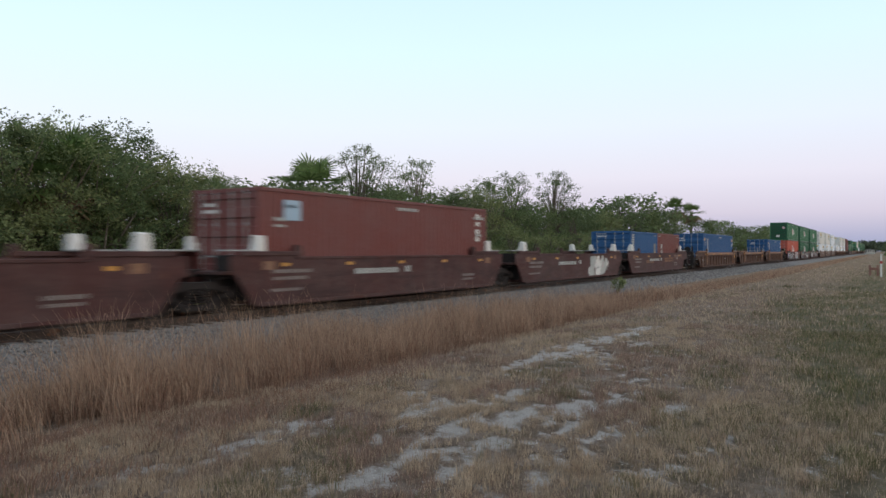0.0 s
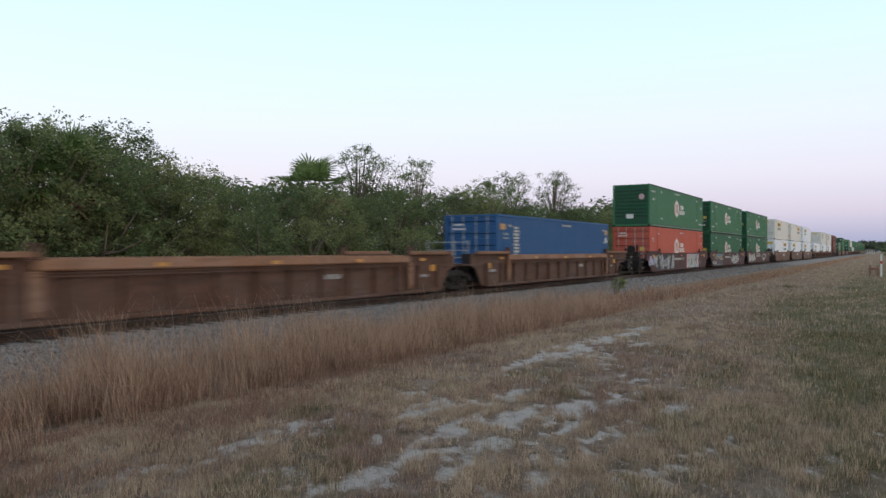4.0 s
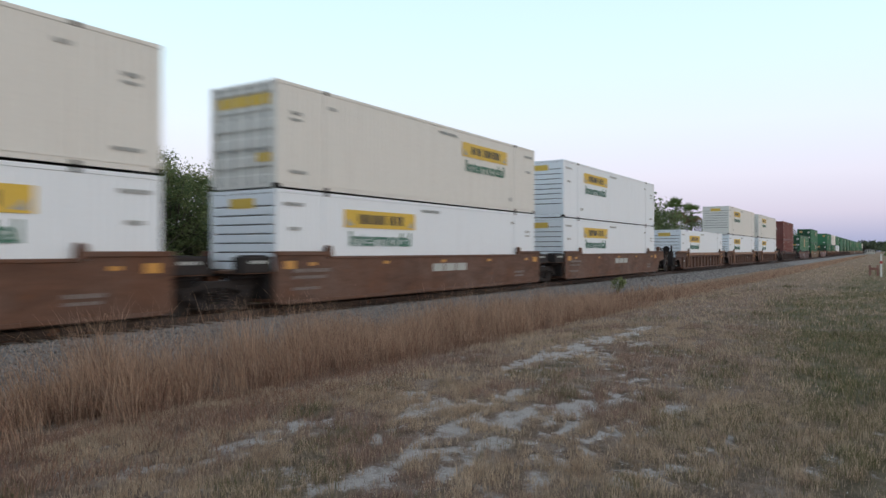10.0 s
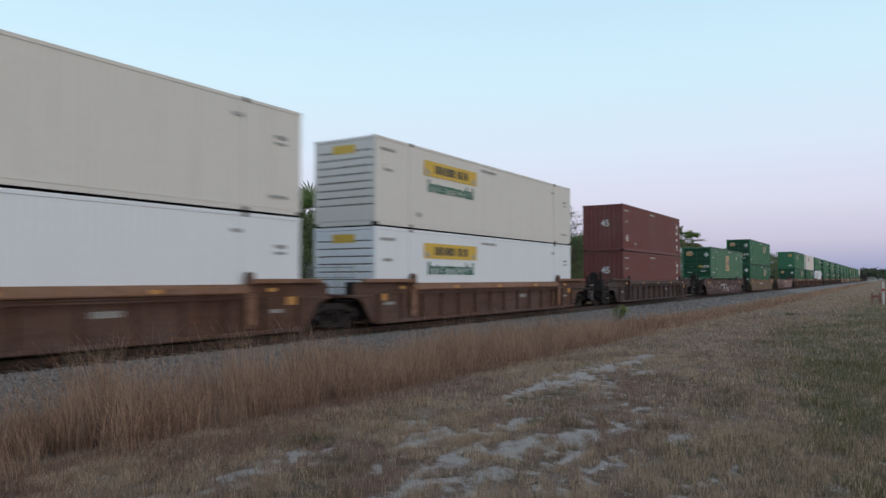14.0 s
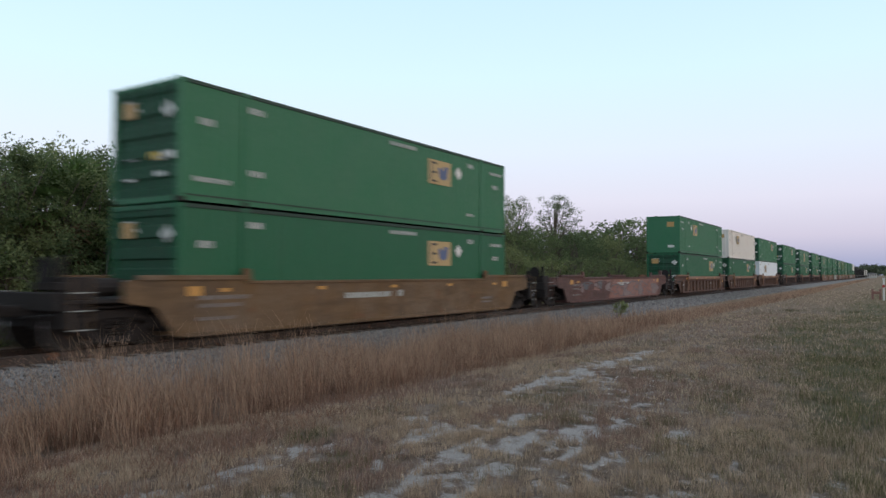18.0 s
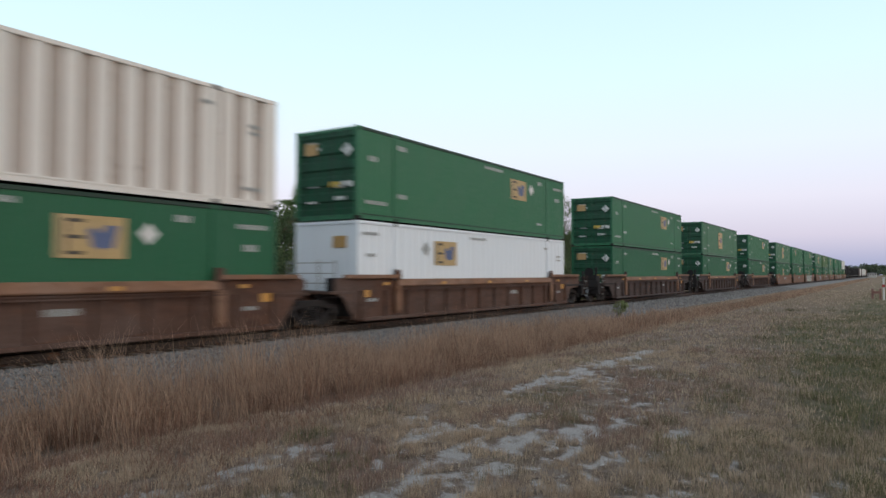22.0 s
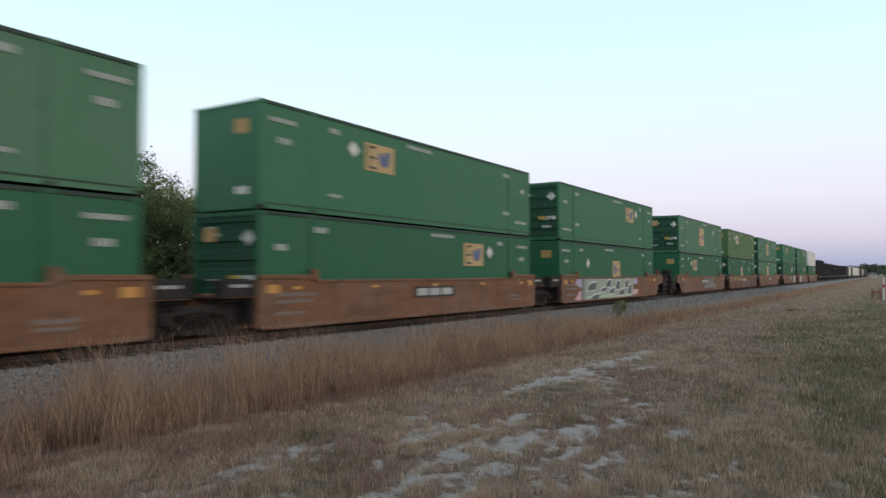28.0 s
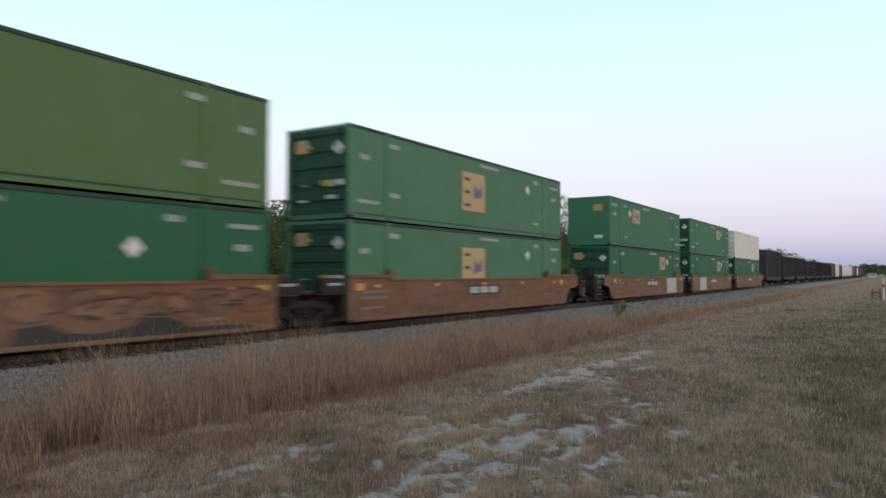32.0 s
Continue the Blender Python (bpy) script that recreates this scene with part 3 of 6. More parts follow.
def grow_grass():
    def tall(x, y):
        e = strip_edge(x)
        far = np.interp(x, [0, 7, 13, 22, 30, 43, 70], [1.30, 1.25, 1.06, 0.96, 0.72, 0.42, 0.38])
        return far * (0.42 + 0.50 * step(y, e - 0.1, e + 0.8) - 0.20 * step(y, e + 1.6, e + 3.6)) * (0.26 + 1.42 * fbm(x * 1.1, y * 1.1, 71))

    def foot(x, y):
        return 0.55 * tall(x, y)

    def thin(x, y, r):
        return (y > 10.2) & (fbm(x * 0.55, y * 0.2, 83) > 0.52)
    q = [tussocks(1500, 1.0, 24, 5.6, 11.2, 34, tall, 0.0055, 0.16, 0.6, 0.22, 1, tall_keep),
         tussocks(420, 1.0, 24, 6.4, 11.0, 16, lambda x, y: 1.06 * tall(x, y), 0.0045, 0.13, 0.85, 0.12, 21, tall_keep),
         blades(22000, 0.5, 24, 5.6, 11.2, tall, 0.0055, 0.6, 5, tall_keep),
         tussocks(1300, 24, 60, 5.6, 11.2, 16, tall, 0.014, 0.22, 0.5, 0.18, 2, tall_keep),
         blades(14000, 60, 120, 5.4, 11.0, tall, 0.035, 0.35, 4, tall_keep),
         blades(12000, 120, 300, 5.4, 11.0, tall, 0.09, 0.3, 3, tall_keep),
         tussocks(230, 2, 44, 10.2, 12.0, 8, 0.52, 0.0045, 0.10, 0.7, 0.1, 6, thin)]
    tagged(new("tall_grass", quads("tall_grass", np.concatenate(q), STRAW)), "strip of tall dry tan grass beside the ballast", "grass", kind="stuff")
    q = [tussocks(2100, 1.0, 24, 5.6, 10.8, 24, foot, 0.0075, 0.18, 0.9, 0.05, 7, tall_keep),
         blades(15000, 1.5, 9, 4.4, 7.2, 0.13, 0.006, 1.2, 9, lambda x, y, r: r.uniform(0, 1, len(x)) < step(y + 0.12 * (9 - x), 5.2, 6.6) * step(fbm(x * 1.6, y * 1.6, 27), 0.3, 0.6)),
         blades(14000, 24, 70, 5.7, 10.8, foot, 0.018, 0.7, 8, tall_keep)]
    tagged(new("grass_undergrowth", quads("grass_undergrowth", np.concatenate(q), RUSSET)), "russet dead leaves round the feet of the tall grass", "grass", kind="stuff")

    def reddish(x, y):
        return step(fbm(x * 0.75, y * 1.3, 66, 4), 0.44, 0.60) * step(y, 1.0, 3.2) * (1 - 0.5 * step(x, 14, 24))

    def turf(sort):
        """sort: 0 dry tan, 1 green, 2 reddish dead turf."""
        def keep(x, y, r):
            g, red = green_cover(x, y), reddish(x, y)
            pick = np.where(r.uniform(0, 1, len(x)) < g, 1, np.where(r.uniform(0, 1, len(x)) < 0.75 * red, 2, 0))
            clump = step(fbm(x * 4.2, y * 4.2, 15, 3), 0.30, 0.60)
            bare = np.clip(1.05 * sand_cover(x, y) + 0.5 * step(fbm(x * 1.3, y * 2.4, 52), 0.56, 0.70), 0, 1)
            return (pick == sort) & (r.uniform(0, 1, len(x)) > bare) & (r.uniform(0, 1, len(x)) < 0.16 + 0.84 * clump) & (y < strip_edge(x) + 0.8)
        return keep

    def low(x, y):
        return 0.022 + 0.085 * fbm(x * 4.2, y * 4.2, 15, 3) + 0.03 * rank_growth(x, y)
    dry, red, green = [], [], []
    for n, r0, r1, w, up in ((190000, 4.5, 9.5, 0.0052, 1.0), (190000, 9.5, 18, 0.0085, 1.0), (150000, 18, 36, 0.017, 1.0), (80000, 36, 90, 0.036, 1.3), (26000, 90, 260, 0.10, 1.6)):
        for sort, dest in ((0, dry), (1, green), (2, red)):
            if sort == 2 and r0 > 30:
                continue
            dest.append(bristles(n, r0, r1, lambda x, y: up * low(x, y), w, 0.85, 110 + 10 * sort + int(r0), turf(sort)))
    # long bent straws and fallen stalks in the short turf
    dry += [tussocks(900, 2, 14, -1, 7.4, 10, lambda x, y: 1.9 * low(x, y), 0.0045, 0.07, 1.3, 0.0, 11, turf(0), 2), blades(16000, 2, 14, -1, 7.6, 0.05, 0.0045, 2.2, 18, turf(0))]
    green.append(tussocks(1300, 2, 16, -2, 7, 14, lambda x, y: 1.4 * low(x, y), 0.005, 0.10, 1.1, 0.0, 14, turf(1), 2))
    tagged(new("short_grass", quads("short_grass", np.concatenate(dry), TURF)), "sparse mown dry grass on sandy soil", "grass", kind="stuff")
    tagged(new("dead_turf", quads("dead_turf", np.concatenate(red), DEADTURF)), "patches of reddish dead turf on the verge", "grass", kind="stuff")
    tagged(new("green_turf", quads("green_turf", np.concatenate(green), TURFG)), "short green turf among the dry grass", "grass", kind="stuff")

    def rank(x, y, r):
        return r.uniform(0, 1, len(x)) < 0.8 * rank_growth(x, y) * step(fbm(x * 3.5, y * 3.5, 39, 3), 0.34, 0.58)
    q = [tussocks(6500, 3, 16, -1, 6.5, 26, lambda x, y: 0.045 + 0.075 * rank_growth(x, y), 0.005, 0.09, 1.6, 0.0, 61, rank, 2),
         tussocks(5200, 16, 42, -1, 5.5, 16, lambda x, y: 0.06 + 0.11 * rank_growth(x, y), 0.010, 0.12, 1.2, 0.0, 62, rank, 2)]
    tagged(new("weed_tufts", quads("weed_tufts", np.concatenate(q), RANK)), "dark olive tufts standing in the dry turf", "grass", kind="stuff")
    # white gravel and shell on the bare sand
    r = np.random.default_rng(91)
    n = 60000
    x, y = r.uniform(2.5, 18, n), r.uniform(0.2, 6.2, n)
    ok = r.uniform(0, 1, n) < 0.001 + 0.35 * sand_cover(x, y)
    x, y = x[ok], y[ok]
    n = len(x)
    rock = np.array([(1, 0, 0), (-1, 0, 0), (0, 1, 0), (0, -1, 0), (0, 0, 0.7), (0, 0, -0.7)])
    v = rock[None] * r.uniform(0.5, 1.25, (n, 6, 1)) + r.uniform(-0.3, 0.3, (n, 6, 3))
    v = v * (0.004 + 0.010 * r.uniform(0, 1, n) ** 3)[:, None, None] + np.stack([x, y, land_height(x, y) + 0.004], -1)[:, None]
    tris = [(0, 2, 4), (2, 1, 4), (1, 3, 4), (3, 0, 4), (2, 0, 5), (1, 2, 5), (3, 1, 5), (0, 3, 5)]
    tagged(new("gravel", cells("gravel", v, tris, SHELL)), "whitish gravel and shell bits on bare sand", "gravel", kind="stuff")


grow_grass()


def build_track():
    bank = Shape()
    prof = [(TRACK - 4.3, -0.45), (TRACK - 3.9, -0.22), (TRACK - 2.0, RAIL - 0.22), (TRACK - 1.5, RAIL - 0.19), (TRACK + 1.5, RAIL - 0.19), (TRACK + 2.0, RAIL - 0.22), (TRACK + 4.0, -0.30), (TRACK + 4.4, -0.55)]
    bank.prism("x", prof, -720, 2600)
    bed = tagged(new("ballast", bank.mesh("ballast", BED)), "grey crushed stone ballast bank under the track", "ballast", kind="structure")
    r = np.random.default_rng(4)
    n = 27000
    x = np.concatenate([r.uniform(1, 40, 21000), r.uniform(40, 110, n - 21000)])
    y = TRACK - r.uniform(1.3, 4.2, n)
    z = np.interp(TRACK - y, [1.3, 2.0, 3.9, 4.3], [RAIL - 0.18, RAIL - 0.2, -0.2, -0.42])
    size = np.where(x < 40, r.uniform(0.018, 0.042, n), r.uniform(0.04, 0.075, n))
    rock = np.array([(1, 0, 0), (-1, 0, 0), (0, 1, 0), (0, -1, 0), (0, 0, 0.8), (0, 0, -0.8)])
    v = rock[None] * r.uniform(0.6, 1.25, (n, 6, 1)) + r.uniform(-0.25, 0.25, (n, 6, 3))
    ang = r.uniform(0, 6.28, n)
    c, s = np.cos(ang)[:, None], np.sin(ang)[:, None]
    v = np.stack([v[..., 0] * c - v[..., 1] * s, v[..., 0] * s + v[..., 1] * c, v[..., 2]], -1)
    v = v * size[:, None, None] + np.stack([x, y, z], -1)[:, None]
    tris = [(0, 2, 4), (2, 1, 4), (1, 3, 4), (3, 0, 4), (2, 0, 5), (1, 2, 5), (3, 1, 5), (0, 3, 5)]
    stones = part("stones", cells("stones", v, tris, STONE), STONE, bed, "loose grey crushed stones")
    tagged(stones, kind="stuff")
    track = tagged(new("track"), "single railway track with worn steel rails on timber sleepers", "railway track", kind="structure")
    track.location = (0, TRACK, RAIL)
    prof = [(-0.075, -0.18), (0.075, -0.18), (0.07, -0.165), (0.012, -0.14), (0.012, -0.045), (0.036, -0.035), (0.036, -0.004), (0.028, 0), (-0.028, 0), (-0.036, -0.004), (-0.036, -0.035), (-0.012, -0.045), (-0.012, -0.14), (-0.07, -0.165)]
    rail = Shape().prism("x", prof, -700, 2500).mesh("rail", RAILM)
    for y in (-0.75, 0.75):
        part("rail", rail, RAILM, track, at=pose(0, y, 0))
    tie = Shape().box(-0.115, 0.115, -1.3, 1.3, -0.36, -0.18).mesh("sleeper", TIMBER, 0.012)
    for i in range(200):
        part("sleeper", tie, TIMBER, track, at=pose(2 + 0.52 * i, random.uniform(-0.04, 0.04), 0, 0, 0, random.uniform(-0.6, 0.6)))
    xs = np.concatenate([np.arange(-300, 1.6, 0.52), np.arange(2 + 0.52 * 200, 900, 0.52)])
    box = np.array([(a, b, c) for a in (-0.115, 0.115) for b in (-1.3, 1.3) for c in (-0.36, -0.18)])
    v = box[None] + np.stack([xs, xs * 0, xs * 0], -1)[:, None]
    far = part("sleepers", cells("sleepers", v, [(0, 1, 3, 2), (4, 6, 7, 5), (0, 4, 5, 1), (2, 3, 7, 6), (0, 2, 6, 4), (1, 5, 7, 3)], TIMBER), TIMBER, track)
    tagged(far, "timber sleepers further along the track", kind="stuff")


build_track()


# ---- trees ----
def leaf_cloud(r, centres, radii, per, size, squash=0.8, sprig=0.0):
    """Leaf quads in clumps round the centres; sprig: how wide the small bunches are into which each clump falls (0: none)."""
    n = len(centres)
    rad = np.array(radii)

    def ball(k):
        d = r.normal(size=(k, 3))
        return d / np.linalg.norm(d, axis=1)[:, None]
    if sprig:
        many = 12
        c = np.repeat(np.array(centres), many, 0)
        far = np.where(r.uniform(0, 1, n * many) < 0.16, r.uniform(1.05, 1.4, n * many), r.uniform(0.1, 1.0, n * many) ** 0.5)
        c = c + ball(n * many) * (np.repeat(rad, many) * far)[:, None] * [1, 1, squash]
        c = np.repeat(c, per // many, 0)
        k = len(c)
        p = c + r.normal(size=(k, 3)) * sprig * [1, 1, 0.8]
    else:
        c = np.repeat(np.array(centres), per, 0)
        k = len(c)
        p = c + ball(k) * (np.repeat(rad, per) * r.uniform(0.2, 1.0, k) ** 0.6)[:, None] * [1, 1, squash]
    u = r.normal(size=(k, 3))
    u[:, 2] *= 0.6
    u /= np.linalg.norm(u, axis=1)[:, None]
    w = np.cross(u, r.normal(size=(k, 3)))
    w /= np.linalg.norm(w, axis=1)[:, None]
    s = size * r.uniform(0.6, 1.4, k)[:, None]
    return np.stack([p - u * s, p - w * s * 0.45, p + u * s, p + w * s * 0.45], 1)


def branchy_tree(name, label, seed, height, radius, clumps, per, leaf, size, low, airy, sprig=0.11):
    """Trunk, limbs and a crown of leaf clumps. low: where the crown begins, as a share of the height."""
    r = np.random.default_rng(seed)
    tree = tagged(new(name), label, "tree")
    trunk, limbs = Shape(), Shape()
    top = Vector((r.uniform(-.3, .3), r.uniform(-.3, .3), height * 0.55))
    pts = [Vector((0, 0, -0.1)), Vector((r.uniform(-.15, .15), r.uniform(-.15, .15), height * 0.2)), top * 0.7, top]
    trunk.tube(pts, [0.16, 0.13, 0.10, 0.07], 8)
    centres, radii = [], []
    for i in range(clumps):
        a = r.uniform(0, 2 * math.pi)
        h = r.uniform(low, 1.0) if i else 0.97
        reach = radius * math.sqrt(max(0.05, 1 - ((h - 0.55) / 0.5) ** 2)) * r.uniform(0.35, 1.0)
        e = Vector((math.cos(a) * reach, math.sin(a) * reach, h * height))
        centres.append(tuple(e))
        radii.append(r.uniform(0.25, 0.8) * radius * (0.32 if airy else 0.38))
        if i % (2 if airy else 3) == 0:
            s = pts[1].lerp(top, r.uniform(0.1, 1.0))
            m = s.lerp(e, 0.5) + Vector((0, 0, 0.12 * height * r.uniform(-0.3, 1)))
            limbs.tube([s, m, e], [0.055, 0.035, 0.012], 5)
    part("trunk", trunk, BARK, tree, smooth=True)
    part("branching", limbs, BARK, tree, smooth=True)
    part("crown", quads("crown", leaf_cloud(r, centres, radii, per, size, 0.8, sprig), leaf), leaf, tree)
    return tree


def fan_palm(seed, height):
    r = np.random.default_rng(seed)
    tree = tagged(new("palm_tree"), "cabbage palm with fan fronds above the thicket", "palm tree")
    trunk = Shape().tube([(0, 0, -0.1), (0.1, 0, height * 0.4), (0.05, 0.1, height - 1.2)], [0.2, 0.17, 0.19], 10)
    part("trunk", trunk, BARK, tree, smooth=True)
    for name, mat, count, lo, hi in (("crown", PALM, 18, -25, 80), ("dead_fronds", DEADPALM, 14, -75, -25)):
        qs = []
        stalks = Shape()
        for i in range(count):
            az, el = r.uniform(0, 2 * math.pi), radians(r.uniform(lo, hi))
            d = Vector((math.cos(az) * math.cos(el), math.sin(az) * math.cos(el), math.sin(el)))
            root = Vector((0.05, 0.1, height - 1.15))
            hub = root + d * r.uniform(0.9, 1.3)
            stalks.tube([root, root.lerp(hub, 0.5), hub], [0.025, 0.02, 0.012], 4)
            side = d.cross(Vector((0, 0, 1)) if abs(d.z) < 0.95 else Vector((1, 0, 0))).normalized()
            nor = side.cross(d)
            for j in range(20):
                a = (j / 19 - 0.5) * radians(230)
                ray = (d * math.cos(a) + side * math.sin(a)).normalized()
                ln = r.uniform(0.95, 1.25) * (1 - 0.25 * abs(a) / 2.2)
                tip = hub + ray * ln - Vector((0, 0, 0.13 * ln * ln)) + nor * 0.15 * abs(a) / 2
                mid = hub + ray * ln * 0.55 + nor * 0.05
                w = ray.cross(nor).normalized() * 0.05
                qs.append([hub - w * 0.3, hub + w * 0.3, mid + w, mid - w])
                qs.append([mid - w, mid + w, tip + w * 0.15, tip - w * 0.15])
        me = quads(name, np.array([[tuple(v) for v in q] for q in qs]), mat)
        part(name, me, mat, tree)
        part("stalks", stalks, mat, tree)
    return tree


def plant_trees():
    bush = [branchy_tree("scrub_tree", "dense dark green scrub tree in the trackside thicket", 100 + i, 7.0, 2.9, 120, 156, (LEAF, LEAFD, LEAF2, LEAF)[i], 0.061, 0.08, False) for i in range(4)]
    open_ = [branchy_tree("open_tree", "thin open-crowned tree with bare grey limbs", 200 + i, 8.0, 2.2, 90, 72, (LEAFD, LEAF)[i % 2], 0.060, 0.38, True) for i in range(3)]
    low = [branchy_tree("thicket_bush", "low bright green bush at the foot of the thicket", 300 + i, 3.2, 2.0, 46, 96, (LEAF2, LEAF)[i % 2], 0.050, 0.02, False, 0.09) for i in range(3)]
    rough = [branchy_tree("far_scrub_tree", "distant scrub tree along the railway", 400 + i, 7.5, 3.6, 70, 36, (LEAF, LEAFD)[i % 2], 0.18, 0.04, False, 0.28) for i in range(2)]
    r = random.Random(8)

    def stand(proto, x, y, h, base, wide=1.0):
        h = h * r.uniform(0.92, 1.06) * float(np.interp(x, [90, 125, 180], [1.0, 0.92, 0.77]))
        s = h / base
        ob = copy_thing(proto, pose(x, y, -0.4, 0, 0, r.uniform(0, 360)))
        ob.scale = (s * wide * r.uniform(0.9, 1.15), s * wide * r.uniform(0.9, 1.15), s)
        return tagged(ob, group="trackside trees")

    for i, (x, y, h) in enumerate(BUSHES_A + BUSHES_B):
        stand(bush[i % 4] if x < 75 else rough[i % 2], x, y, h, 7.2, 1.0 if x < 75 else 1.1)
    for i, (x, y, h) in enumerate(OPEN_TREES):
        stand(open_[i % 3], x, y, h, 8.1)
    for i, (x, y, h) in enumerate(PALMS):
        p = fan_palm(50 + i, h)
        p.matrix_basis = pose(x, y, -0.4, 0, 0, 70 * i) @ Matrix.Diagonal((1.22, 1.22, 1.02, 1))
        tagged(p, group="trackside trees")
    # the closed thicket behind and below
    for i in range(34):
        x = 4 + 2.4 * i + r.uniform(-0.8, 0.8)
        stand(low[i % 3], x, 22.6 + r.uniform(-0.7, 0.9), r.uniform(2.4, 3.8), 3.3, 1.1)
    for i in range(26):
        x = 2 + 4.2 * i + r.uniform(-1, 1)
        stand(rough[i % 2], x, 29 + r.uniform(-1, 2.5), r.uniform(4.6, 5.6) + 0.012 * x, 7.2, 1.25)
    for i in range(16):
        x = 14 + 5.2 * i + r.uniform(-1, 1)
        stand(rough[i % 2], x, 33.5 + r.uniform(-1, 1), r.uniform(4.4, 5.2) + 0.01 * x, 7.2, 1.3)
    for i in range(40):
        x = 150 + 10.5 * i + r.uniform(-3, 3)
        stand(rough[i % 2], x, 27 + r.uniform(-1.5, 3), r.uniform(7.5, 9.5), 7.7, 1.5)
    stand(rough[0], 300, 0.2, 6.2, 7.7, 1.0)
    stand(rough[1], 318, -3, 6.8, 7.7, 1.2)
    bpy.data.batch_remove([o for p in bush + open_ + low + rough for o in (*p.children_recursive, p)])


BUSHES_A = [(10.5, 24.0, 6.6), (11.7, 24.0, 6.7), (12.7, 24.0, 6.4), (14.5, 26.0, 7.1), (14.5, 24.0, 6.8), (16.2, 25.0, 7.0), (17.9, 24.0, 6.2), (18.9, 24.0, 5.6), (21.5, 24.0, 4.7), (25.7, 25.0, 4.9), (25.7, 23.0, 5.1), (30.2, 24.0, 5.3), (34.2, 25.0, 6.3), (42.8, 27.0, 6.1), (45.1, 26.0, 6.9)]
BUSHES_B = [(48.7, 26.0, 7.7), (54.3, 25.0, 6.6), (63.2, 25.0, 6.3), (73.1, 26.0, 6.5), (79.7, 27.0, 7.9), (87.2, 27.0, 8.2), (91.1, 26.0, 7.6), (99.4, 26.0, 7.1), (120.3, 26.0, 7.5), (141.7, 27.0, 8.4), (163.0, 27.0, 8.7), (182.0, 27.0, 9.5), (210.9, 27.0, 10.1), (242.3, 27.0, 10.1), (274.4, 27.0, 10.0), (315.5, 27.0, 9.7)]
OPEN_TREES = [(18.0, 26.0, 7.3), (21.1, 25.0, 5.6), (28.0, 29.0, 5.9), (34.4, 28.0, 8.9), (39.2, 27.0, 8.3), (53.6, 27.0, 9.3), (62.5, 27.0, 9.6)]
PALMS = [(13.5, 24.0, 5.5), (28.2, 26.0, 6.5), (112.0, 28.0, 9.6), (122.0, 28.0, 9.3)]
plant_trees()


def far_woods():
    r = np.random.default_rng(77)
    spots = []
    for i in range(900):
        a = r.uniform(0, 1)
        spots.append((560 + r.uniform(0, 160), -120 + 145 * a, r.uniform(1, 6.5) + 1.6 * math.sin(9 * a)))
    for i in range(1500):
        spots.append((r.uniform(650, 1500), 24 + r.uniform(0, 60), r.uniform(2, 7.5)))
    q = leaf_cloud(r, spots, [2.6] * len(spots), 24, 0.95)
    tagged(new("far_woods", quads("far_woods", q, FARLEAF)), "distant dark woods along the horizon", "woods", kind="stuff")


far_woods()

# ---- the train: containers ----
LEN53, LEN45, LEN40, LEN20 = 16.154, 13.716, 12.192, 6.058
WIDE, TALL = 2.591, 2.896
LOW, HIGH = 0.345, 3.271      # undersides of the lower and the upper container over the rail


def corrugated(x0, x1, y, z0, z1, pitch, depth, sgn):
    """A side wall folded into upright ribs; sgn says which way is out."""
    n = max(1, round((x1 - x0) / pitch))
    p = (x1 - x0) / n
    line = []
    for i in range(n):
        a = x0 + i * p
        line += [(a, 0), (a + 0.28 * p, 0), (a + 0.40 * p, -depth), (a + 0.88 * p, -depth)]
    line.append((x1, 0))
    v = [(a, y + sgn * d, z) for z in (z0, z1) for a, d in line]
    v += [(a, y - sgn * (depth + 0.03), z) for z in (z0, z1) for a in (x0, x1)]
    m = len(line)
    f = [(i, i + 1, m + i + 1, m + i) for i in range(m - 1)]
    f.append((2 * m, 2 * m + 1, 2 * m + 3, 2 * m + 2))
    if sgn > 0:
        f = [q[::-1] for q in f]
    return Shape().add(v, f)


def bars(spec, y, sgn, thick=0.004):
    """Flat marks on a side: rows of (x, z, width, height), each broken into strokes."""
    s = Shape()
    r = random.Random(5)
    for x, z, w, h in spec:
        a = x
        while a < x + w - 0.01:
            b = min(x + w, a + h * r.uniform(0.35, 0.8))
            s.box(a, b, min(y, y + sgn * thick), max(y, y + sgn * thick), z, z + h)
            a = b + h * 0.22
    return s


def flat(x0, x1, z0, z1, y, sgn, thick=0.004):
    return Shape().box(x0, x1, min(y, y + sgn * thick), max(y, y + sgn * thick), z0, z1)


def lettering(text, x, z, size, y, sgn, material, width=None):
    """Raised letters on a side wall, read from outside."""
    cu = bpy.data.curves.new("word", "FONT")
    cu.body, cu.size, cu.extrude, cu.offset, cu.align_x = text, size, 0.002, 0.014, "CENTER"
    ob = bpy.data.objects.new("word", cu)
    scene.collection.objects.link(ob)
    me = bpy.data.meshes.new_from_object(ob.evaluated_get(bpy.context.evaluated_depsgraph_get()))
    bpy.data.objects.remove(ob)
    me.materials.clear()
    me.materials.append(material)
    wide = max(v.co.x for v in me.vertices) - min(v.co.x for v in me.vertices)
    k = width / wide if width else 1
    turn = Matrix(((k, 0, 0, 0), (0, 0, -1, 0), (0, 1, 0, 0), (0, 0, 0, 1)))
    me.transform(Matrix.Translation((x, y, z)) @ (pose(0, 0, 0, 0, 0, 180) if sgn > 0 else Matrix()) @ turn)
    return me


